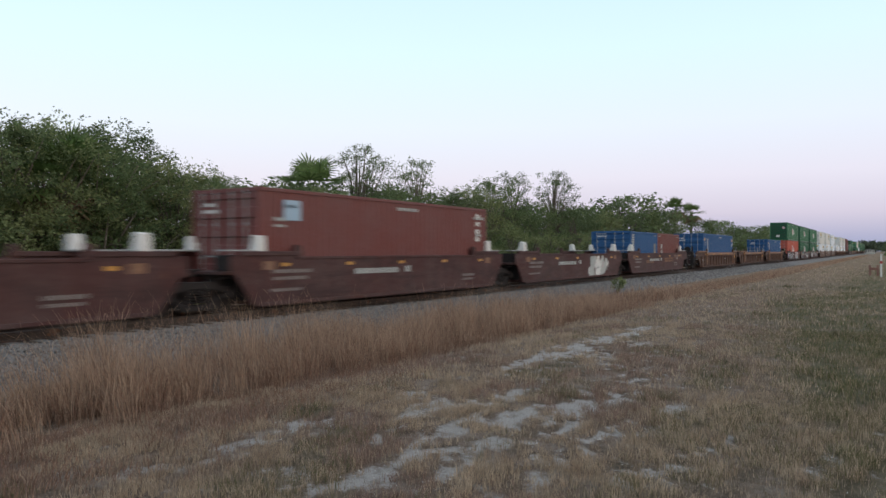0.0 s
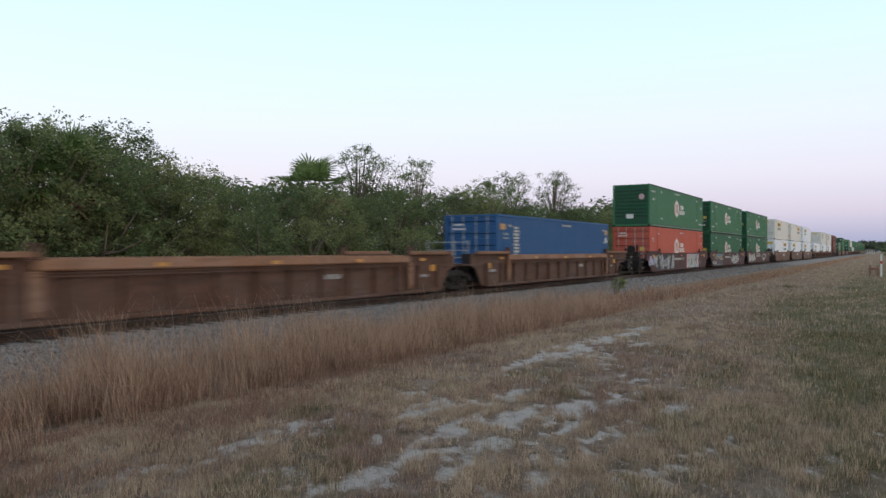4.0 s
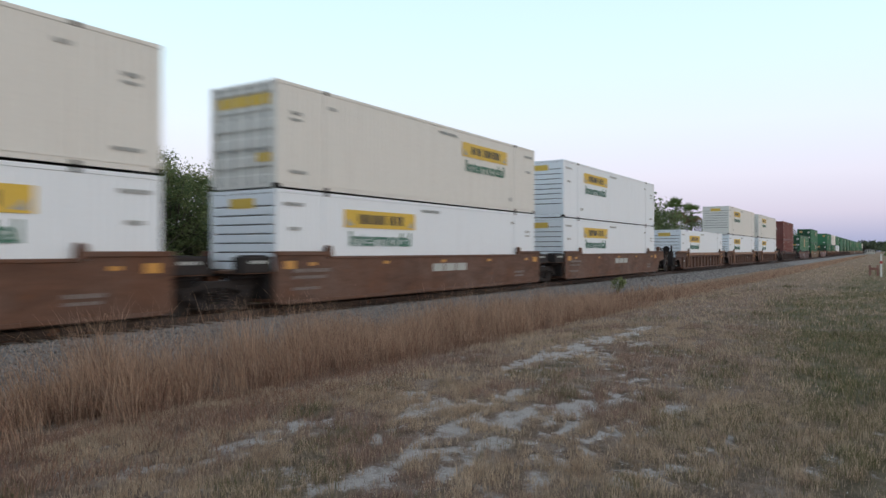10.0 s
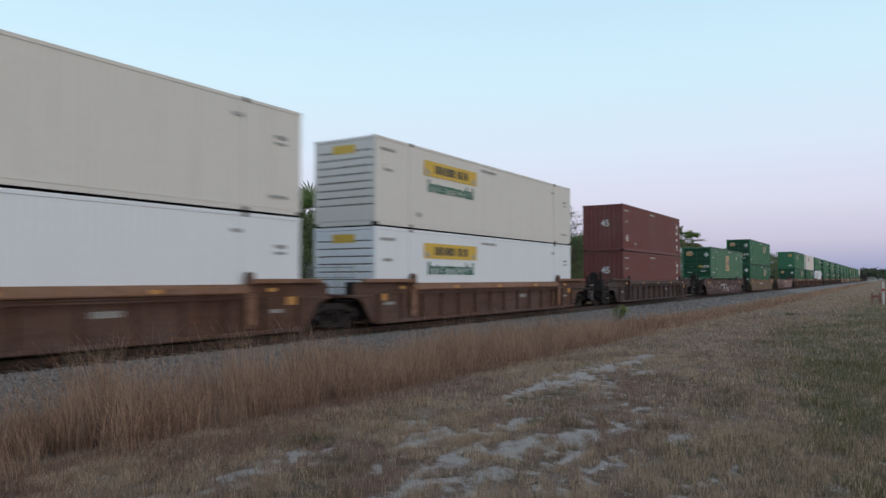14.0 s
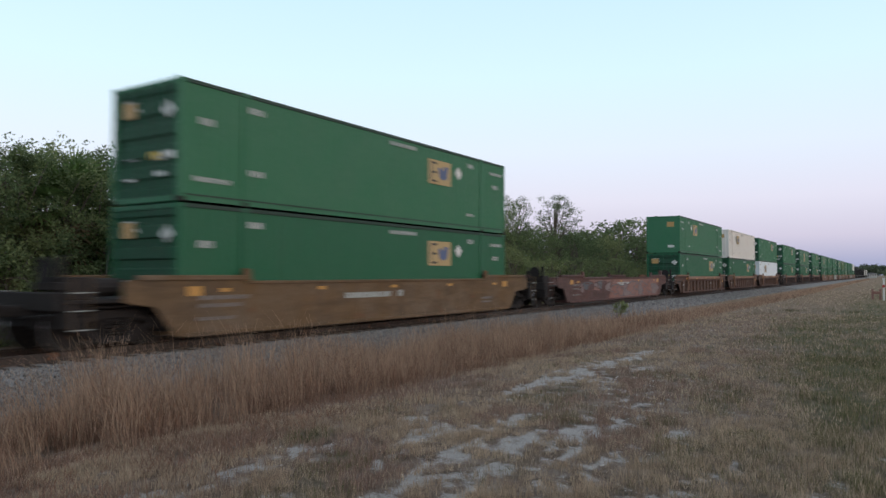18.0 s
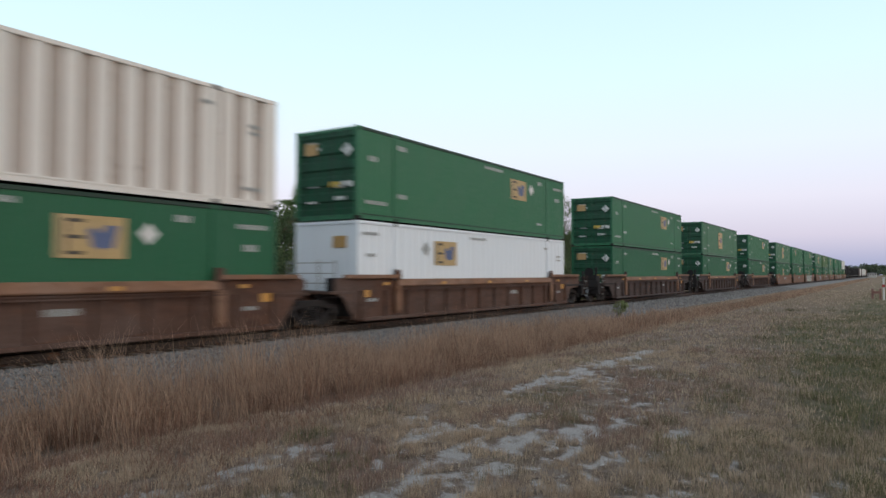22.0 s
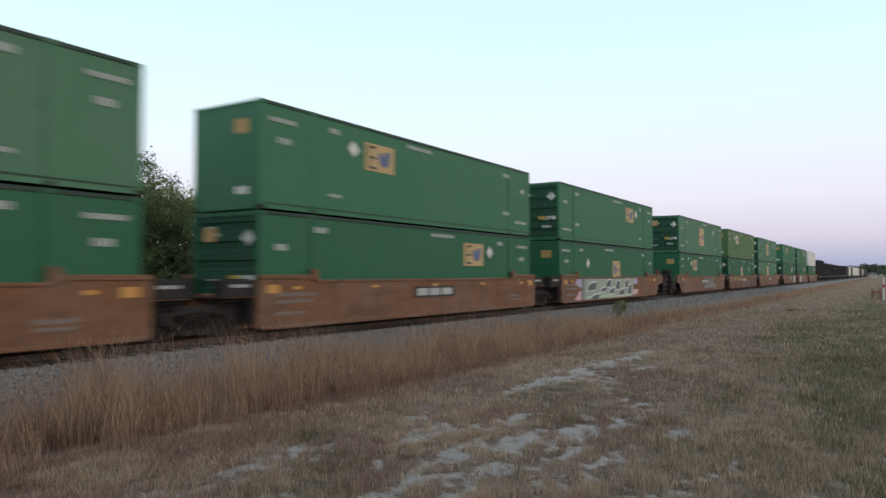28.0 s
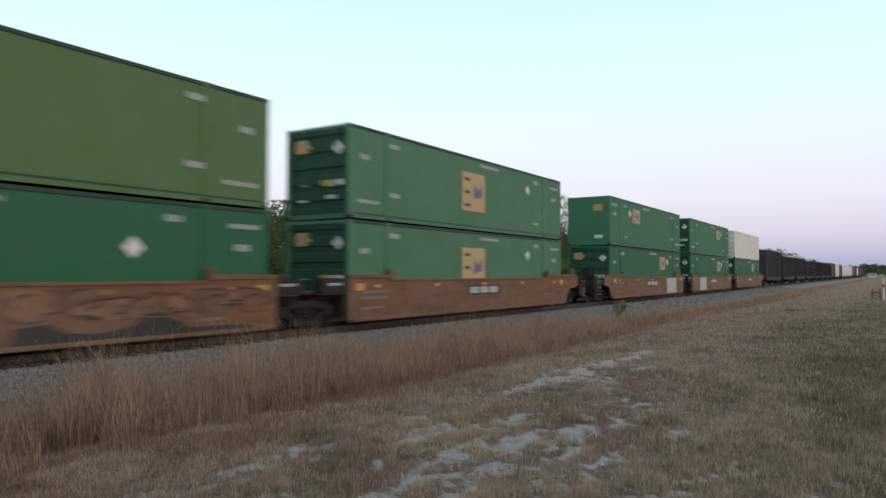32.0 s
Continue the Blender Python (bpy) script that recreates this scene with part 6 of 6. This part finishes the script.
            name = {"a": "art", "c": "cpl"}
            unit[tag] = wagon(lab, p, ch, st, name[ends[0]], name[ends[1]], half, pit, posts)
        return copy_wagon(unit[tag], x)

    # centre of each unit along the track at the start, its wagon, its loads (lower, upper), + : doors lead
    W = {}
    plan = [
        (-12.2, "m40", "ca", "", ""), (3.35, "m40", "aa", "", ""), (18.9, "m40", "aa", "red40+", ""), (34.45, "m40", "aa", "", ""), (49.98, "m40", "ac", "20s", ""),
        (71.42, "rib", "ca", "blue45+", ""), (91.0, "rib", "aa", "", ""), (110.55, "rib", "ac", "blue45+", ""),
        (133.94, "mar", "ca", "hub_red+", "hub-"), (153.52, "mar", "aa", "hub_low+", "hub+"), (173.02, "mar", "ac", "hub_low+", "hub+"),
        (196.62, "bro", "ca", "jb_new+", "jb-"), (216.25, "bro", "aa", "jb_new-", "jb+"), (235.85, "bro", "ac", "jb_new-", "jb_new-"),
        (259.5, "rib", "ca", "jb_new-", ""), (279.2, "rib", "aa", "jb_new-", "jb-"), (298.7, "rib", "ac", "jb_new-", "jb-"),
        (322.1, "drk", "cc", "red45-", "red45-"), (346.0, "mar", "cc", "", "17"), (369.72, "och", "cc", "emp_low+", "emp+"), (392.5, "pnk", "cc", "", ""),
        (415.3, "rib", "ca", "emp_low+", "emp-"), (434.92, "rib", "aa", "emp_low+", "emp_rust-"), (454.46, "rib", "ac", "emp_white-", "emp+"),
        (477.95, "dkt", "cc", "emp_low+", "emp+"), (501.49, "dkt", "cc", "emp_low+", "emp_tall+"), (524.95, "dkt", "cc", "emp_low+", "emp+"),
        (548.35, "ora", "ca", "emp_mid+", "emp_tall+"), (567.9, "ora", "aa", "emp_low+", "emp-"), (587.45, "ora", "ac", "emp_mid-", "emp+"),
        (610.88, "ora", "ca", "emp_low-", "emp_tall+"), (630.2, "ora", "aa", "emp_mid+", "emp_olive-"), (649.6, "ora", "ac", "emp_tall+", "emp_tall+"),
        (673.0, "ora", "ca", "emp_low+", "emp-"), (692.5, "ora", "aa", "emp_low+", "emp+"), (712.0, "ora", "ac", "emp_low+", "pale+")]
    for x, key, ends, low, high in plan:
        W[round(x)] = put(key, ends, x)
        if low == "20s":
            load("blue20", x - 3.06, 0.22, False)
            load("red20", x + 3.06, 0.22, False)
        elif low:
            load(low[:-1], x, 0.22 if low[:-1] == "blue45" else LOW, low[-1] == "-")
        if high == "17":
            load("emp_tall", 348.43, 1.56, False)
        elif high:
            load(high[:-1], x, HIGH, high[-1] == "-")
    # spray paint on single wagons
    bubbles(W[134], -8.6, -6.6, 0.22, 1.30, [LILAC, SKYB], PLATE, 1, 3)
    daub(W[134], [(-7.2, 0.22), (-2.9, 0.22), (-2.6, 1.15), (-6.7, 1.22)], PLATE, "black painted block", 0.012)
    bubbles(W[134], -7.3, -2.6, 0.24, 1.32, [DULLBLUE, DULLW, PLATE, DULLBLUE, MARKG], PLATE, 21, 15, 0.014)
    daub(W[134], [(1.6, 0.24), (2.9, 0.24), (2.7, 1.32), (1.6, 1.32)], PINK, "pink painted block")
    daub(W[134], [(2.9, 0.24), (5.7, 0.24), (5.7, 1.32), (2.7, 1.32)], SKYB, "sky blue painted block")
    bubbles(W[134], 1.7, 5.5, 0.24, 1.33, [PINK, MINT, DULLW, TEAL], GREYBLUE, 2, 9, 0.005)
    daub(W[154], [(-6.5, 0.25), (-3.7, 0.25), (-3.7, 1.30), (-6.5, 1.30)], TEAL, "teal painted block")
    daub(W[154], [(-6.4, 0.33), (-3.8, 0.33), (-3.8, 0.80), (-6.4, 0.82)], PLUM, "dark purple painted block", 0.005)
    bubbles(W[154], -6.45, -3.75, 0.72, 1.12, [MARKO, MINT, DULLW], PLUM, 3, 5, 0.006)
    bubbles(W[154], -8.0, -6.75, 0.28, 0.72, [DULLW, MARKG], W_MAROON, 33, 3)
    bubbles(W[154], 1.0, 5.0, 0.26, 1.30, [DULLW, MARKG, DULLW], PLATE, 4, 9)
    bubbles(W[173], -7.6, -3.4, 0.28, 1.28, [DULLW, MARKW, MARKG], PLATE, 5, 8)
    bubbles(W[173], -1.9, 0.4, 0.85, 1.32, [DULLW], W_MAROON, 25, 4)
    daub(W[173], [(1.9, 0.85), (3.2, 0.36), (4.3, 0.50), (5.3, 0.95), (5.75, 1.30), (5.05, 1.06), (3.6, 1.22), (2.5, 1.12)], DULLW, "white painted lens shape")
    daub(W[173], [(2.2, 0.86), (3.2, 0.62), (4.2, 0.70), (4.95, 0.96), (3.6, 1.12), (2.6, 1.05)], PLATE, "dark painted lens shape", 0.005)
    daub(W[173], [(2.6, 0.50), (3.2, 0.42), (4.1, 0.55), (3.7, 0.66), (3.0, 0.62)], MINT, "green painted shape", 0.005)
    spray(W[34], 1.75, 4.4, 0.24, 1.30, MARKW, None, [DULLW, MARKW], 7, 3, 0.2)
    spray(W[34], 1.9, 4.3, 0.5, 1.1, None, None, [PINK, MARKG], 27, 3, 0.035)
    tan = bars([(1.15, 0.96, 2.5, 0.12), (1.25, 0.78, 2.3, 0.14), (-3.2, 0.74, 0.7, 0.22), (-2.35, 0.74, 0.8, 0.22)], -1.4665, -1)
    tagged(part("painted_lines", tan, W_TAN, W[50], "worn tan lettering shown as bars"), kind="stuff")
    bubbles(W[50], 4.05, 5.1, 0.90, 1.28, [FAINT, STENC], W_TAN, 8, 3)
    bubbles(W[346], -6.2, -1.6, 0.55, 0.95, [FAINT, W_MAROON, FAINT], W_MAROON, 9, 8)
    bubbles(W[346], -1.6, 1.2, 0.22, 0.98, [FAINT, MARKG, FAINT], W_MAROON, 29, 5)
    bubbles(W[346], 2.4, 5.6, 0.40, 1.05, [FAINT, W_FADED], W_MAROON, 39, 5)
    daub(W[392], [(-2.2, 0.20), (7.6, 0.20), (7.9, 1.30), (-1.4, 1.30)], W_PINK, "sun-faded pink primer patch")
    daub(W[392], [(-6.0, 0.75), (-2.2, 0.70), (-1.5, 1.28), (-5.2, 1.30)], W_PINK, "ragged pink primer patch")
    bubbles(W[392], -1.6, 7.2, 0.30, 1.22, [W_PINK, W_PINK, FAINT], SLATE, 10, 9, 0.005)
    bubbles(W[392], -6.6, -1.8, 0.65, 1.25, [FAINT, SLATE, W_FADED], W_FADED, 30, 7, 0.005)
    daub(W[587], [(-6.6, 0.20), (-5.3, 0.18), (-5.5, 0.62), (-5.9, 0.70)], PINK, "pink painted patch")
    daub(W[587], [(-6.5, 1.00), (-5.6, 0.86), (-5.4, 1.32), (-6.3, 1.30)], LILAC, "lilac painted patch")
    daub(W[587], [(-5.7, 0.18), (-5.0, 0.18), (-5.0, 1.33), (-5.6, 1.33)], GREYBLUE, "grey-blue painted rim", 0.003)
    daub(W[587], [(-5.2, 0.18), (2.9, 0.18), (3.2, 1.32), (-5.2, 1.32)], SAGE, "sage green painted block", 0.006)
    daub(W[587], [(-5.1, 0.18), (2.7, 0.18), (2.6, 0.40), (0.2, 0.34), (-2.0, 0.46), (-5.0, 0.40)], MINT, "mint green painted foot", 0.010)
    for i, (x, z, lx, lz) in enumerate(((-4.1, 0.92, 0.75, 0.22), (-3.6, 0.34, 0.7, 0.14), (-2.3, 0.72, 0.55, 0.12), (-1.5, 1.05, 0.45, 0.20), (-0.9, 0.62, 0.5, 0.16), (0.1, 0.95, 0.4, 0.26), (0.8, 0.52, 0.6, 0.18), (1.7, 1.02, 0.35, 0.24), (2.3, 0.66, 0.4, 0.3))):
        rim = [(x - lx - 0.12, z - lz - 0.05), (x + lx * 0.5, z - lz * 0.9 - 0.06), (x + lx + 0.1, z + lz + 0.05), (x - lx * 0.1, z + lz * 0.8 + 0.08), (x - lx * 0.7, z + lz * 0.2 + 0.07)]
        daub(W[587], [(p, min(1.33, max(0.19, q))) for p, q in rim], MARKW, "white painted rim", 0.014 + 0.001 * i)
        core = [(x - lx, z - lz), (x + lx * 0.5, z - lz * 0.9), (x + lx, z + lz), (x - lx * 0.1, z + lz * 0.8), (x - lx * 0.7, z + lz * 0.2)]
        daub(W[587], [(p, min(1.33, max(0.19, q))) for p, q in core], SLATE, "dark slate painted wedge", 0.020 + 0.001 * i)
    daub(W[587], [(2.9, 0.30), (4.0, 0.34), (4.1, 0.62), (3.1, 0.66)], PINK, "pink painted patch", 0.003)
    daub(W[587], [(3.1, 0.95), (4.0, 1.0), (3.9, 1.32), (3.2, 1.32)], LILAC, "lilac painted patch", 0.003)
    daub(W[611], [(-0.5, 0.38), (4.3, 0.38), (4.3, 0.64), (-0.5, 0.64)], GREYBLUE, "grey-blue painted bar")
    daub(W[611], [(0.2, 0.64), (4.2, 0.64), (3.0, 0.85), (3.7, 1.30), (3.0, 1.28), (2.2, 0.95), (1.8, 1.30), (1.1, 1.28), (1.2, 0.95)], GREYBLUE, "grey-blue painted star shape")
    spray(W[630], -7.8, -1.5, 0.35, 1.30, YOLK, None, [W_OCHRE, W_TAN, YOLK], 13, 6, 0.14)
    bubbles(W[630], -7.4, -1.8, 0.22, 0.95, [W_OCHRE, W_TAN, W_FADED], W_FADED, 43, 7, 0.012)
    daub(W[630], [(1.6, 0.20), (7.6, 0.20), (7.2, 0.34), (5.6, 0.36), (5.0, 0.62), (4.5, 0.78), (4.1, 0.48), (3.4, 0.36), (2.7, 0.42), (2.3, 0.62), (1.7, 0.55)], PLATE, "black painted band")
    bubbles(W[630], 1.8, 8.0, 0.62, 1.28, [W_TAN, W_ORANGE], W_DARK, 14, 8)
    daub(W[673], [(3.6, 0.22), (6.2, 0.22), (6.2, 1.30), (3.6, 1.30)], DULLW, "white painted block")
    daub(W[692], [(-5.5, 0.22), (-3.0, 0.22), (-3.0, 1.30), (-5.5, 1.30)], DULLW, "white painted block")

    # the mixed freight at the tail
    def freight(label, length, height, paint, kind):
        w = tagged(new("freight_wagon"), label, "freight wagon")
        h = length / 2
        body = Shape().prism("y", [(-h + 1.2, 0.75), (h - 1.2, 0.75), (h, 1.25), (h, height), (-h, height), (-h, 1.25)], -1.45, 1.45)
        part("body", body, paint, w, bevel=0.03)
        n = int(length / 1.4)
        if kind == "gondola":
            for sg in (-1, 1):
                ribs = Shape()
                for i in range(n):
                    a = -h + 0.5 + (length - 1) * i / (n - 1)
                    ribs.box(a - 0.07, a + 0.07, *sorted((sg * 1.45, sg * 1.55)), 1.2, height - 0.1)
                tagged(part("side_rib", ribs, paint, w), kind="stuff")
                part("top_chord", Shape().box(-h, h, *sorted((sg * 1.38, sg * 1.56)), height - 0.12, height + 0.02), paint, w, bevel=0.02)
        else:
            part("roof", Shape().prism("x", [(-1.5, height), (1.5, height), (1.4, height + 0.12), (0, height + 0.22), (-1.4, height + 0.12)], -h, h), paint, w)
            for sg in (-1, 1):
                part("sliding_door", Shape().box(-1.6, 1.6, *sorted((sg * 1.45, sg * 1.52)), 1.1, height - 0.1), paint, w, bevel=0.02)
                part("side_sill", Shape().box(-h, h, *sorted((sg * 1.40, sg * 1.49)), 0.95, 1.15), STEEL, w, bevel=0.02)
        part("end_plate", Shape().box(-h - 0.04, -h, -1.4, 1.4, 1.2, height - 0.1), paint, w)
        for k in (-1, 1):
            part("coupler", Shape().box(*sorted((k * h, k * (h + 0.75))), -0.13, 0.13, 0.75, 0.98), STEEL, w, bevel=0.03)
            bogie(w, k * (h - 1.9))
        return w

    gon = freight("black high-sided gondola at the tail of the train", 15.6, 4.75, BLACK, "gondola")
    low_gon = freight("black low gondola at the tail of the train", 15.6, 3.3, BLACK, "gondola")
    mid_gon = freight("black gondola at the tail of the train", 15.6, 4.3, BLACK, "gondola")
    van = freight("pale weathered boxcar far down the train", 15.8, 4.5, CREAM, "boxcar")
    red_van = freight("faded red boxcar far down the train", 15.8, 4.4, W_PINK, "boxcar")
    dark_van = freight("dark brown boxcar far down the train", 15.8, 4.5, W_DARK, "boxcar")
    x = 724.6 + 7.8
    for i in range(22):
        src = gon if i == 0 else low_gon if i == 3 else mid_gon if i < 7 else red_van if i == 14 else van if i in (8, 10, 11, 12, 13, 17) else dark_van
        copy_wagon(src, x)
        x += 17.3
    # the patterns themselves are not part of the train
    dead = {o for p in [*proto.values(), *unit.values(), gon, mid_gon, low_gon, van, red_van, dark_van] for o in (*p.children_recursive, p)}
    for k in (-1, 1):
        WHEELSETS[k] = [o for o in WHEELSETS[k] if o not in dead]
    bpy.data.batch_remove(dead)


build_train()

# ---- small things along the verge ----


def marker_post():
    p = tagged(new("marker_post"), "white marker post with a dark red disc in the grass", "marker post")
    part("post", Shape().box(-0.055, 0.055, -0.055, 0.055, -0.3, 1.52), MARKW, p, bevel=0.02)
    part("disc", Shape().ring("x", (0, 1.0), 0.10, -0.10, -0.075, 16), MARKR, p, "dark red disc")
    part("cap", Shape().box(-0.09, 0.09, -0.09, 0.09, 1.52, 1.57), MARKW, p, bevel=0.02)
    p.matrix_basis = pose(57.5, 0.40, 0)
    s = tagged(new("low_sign"), "faded orange low barrier on two short stakes", "sign")
    for y in (-0.24, 0.24):
        part("stake", Shape().box(-0.03, 0.03, y - 0.07, y + 0.07, -0.3, 0.78), W_PINK, s, bevel=0.01)
    part("plate", Shape().box(-0.06, -0.032, -0.30, 0.30, 0.42, 0.60), W_PINK, s, "faded orange crossbar", bevel=0.01)
    s.matrix_basis = pose(59.0, 0.86, 0)


def ballast_weed():
    r = np.random.default_rng(31)
    w = tagged(new("weed"), "small green weed growing on the ballast", "weed")
    st = Shape()
    cs = []
    for i in range(16):
        a = r.uniform(0, 6.28)
        tip = (0.38 * math.cos(a) * r.uniform(0.3, 1), 0.38 * math.sin(a) * r.uniform(0.3, 1), r.uniform(0.35, 0.75))
        st.tube([(0, 0, 0), (tip[0] * 0.4, tip[1] * 0.4, tip[2] * 0.5), tip], [0.012, 0.009, 0.004], 5)
        cs.append(tip)
    part("stems", st, LEAF, w)
    part("leaves", quads("leaves", leaf_cloud(r, cs, [0.16] * len(cs), 26, 0.05), LEAF2), LEAF2, w)
    w.matrix_basis = pose(33.0, 10.95, -0.3)


def far_buildings():
    def shed(x, y, lx, ly, h, label):
        b = tagged(new("building"), label, "building")
        part("wall", Shape().box(-lx / 2, lx / 2, -ly / 2, ly / 2, -0.4, h), WALLW, b)
        part("roof", Shape().prism("x", [(-ly / 2 - 0.4, h), (ly / 2 + 0.4, h), (0, h + ly * 0.16)], -lx / 2 - 0.4, lx / 2 + 0.4), ROOFM, b)
        for i in range(4):
            win = part("window", Shape().box(-lx / 2 - 0.06, -lx / 2 - 0.01, -ly / 2 + ly * (i + 0.35) / 4.2, -ly / 2 + ly * (i + 0.8) / 4.2, 1.0, 2.2), WALLW, b)
            part("pane", Shape().box(-lx / 2 - 0.09, -lx / 2 - 0.065, -ly / 2 + ly * (i + 0.4) / 4.2, -ly / 2 + ly * (i + 0.75) / 4.2, 1.1, 2.1), GLASSM, win)
        part("door", Shape().box(-lx / 2 - 0.08, -lx / 2 - 0.02, ly * 0.36, ly * 0.44, 0, 2.1), ROOFM, b)
        b.matrix_basis = pose(x, y, 0)
    shed(505, 9.5, 6, 5, 2.3, "low pale building far down the line")
    shed(470, -12, 10, 12, 3.2, "low pale building among distant trees")


marker_post()
ballast_weed()
far_buildings()

# ---- what moves ----
TIMES = [0, 4, 8, 12, 16, 20, 24, 28, 32]
GONE = [0, 77.75, 155.7, 233.85, 312.15, 390.49, 468.8, 547.05, 625.2]


def gone(t):
    """How far the train has come at t seconds."""
    return float(np.interp(t, TIMES, GONE))


def motions():
    for ob, x in MOVERS:
        m = ob.matrix_basis.copy()
        walk(ob, [(t, Matrix.Translation((-g, 0, 0)) @ m) for t, g in zip(TIMES, GONE)])
    # all wheels turn alike: one set of keys for the front axles, one for the rear
    for k in (-1, 1):
        first, *rest = WHEELSETS[k]
        rows = [(i / FPS, pose(k * 0.9, 0, WHEEL, 0, -math.degrees(gone(i / FPS) / WHEEL), 0)) for i in range(32 * FPS + 1)]
        walk(first, rows)
        for o in rest:
            o.rotation_mode = "QUATERNION"
            o.animation_data_create()
            o.animation_data.action = first.animation_data.action
            o.animation_data.action_slot = first.animation_data.action_slot


motions()
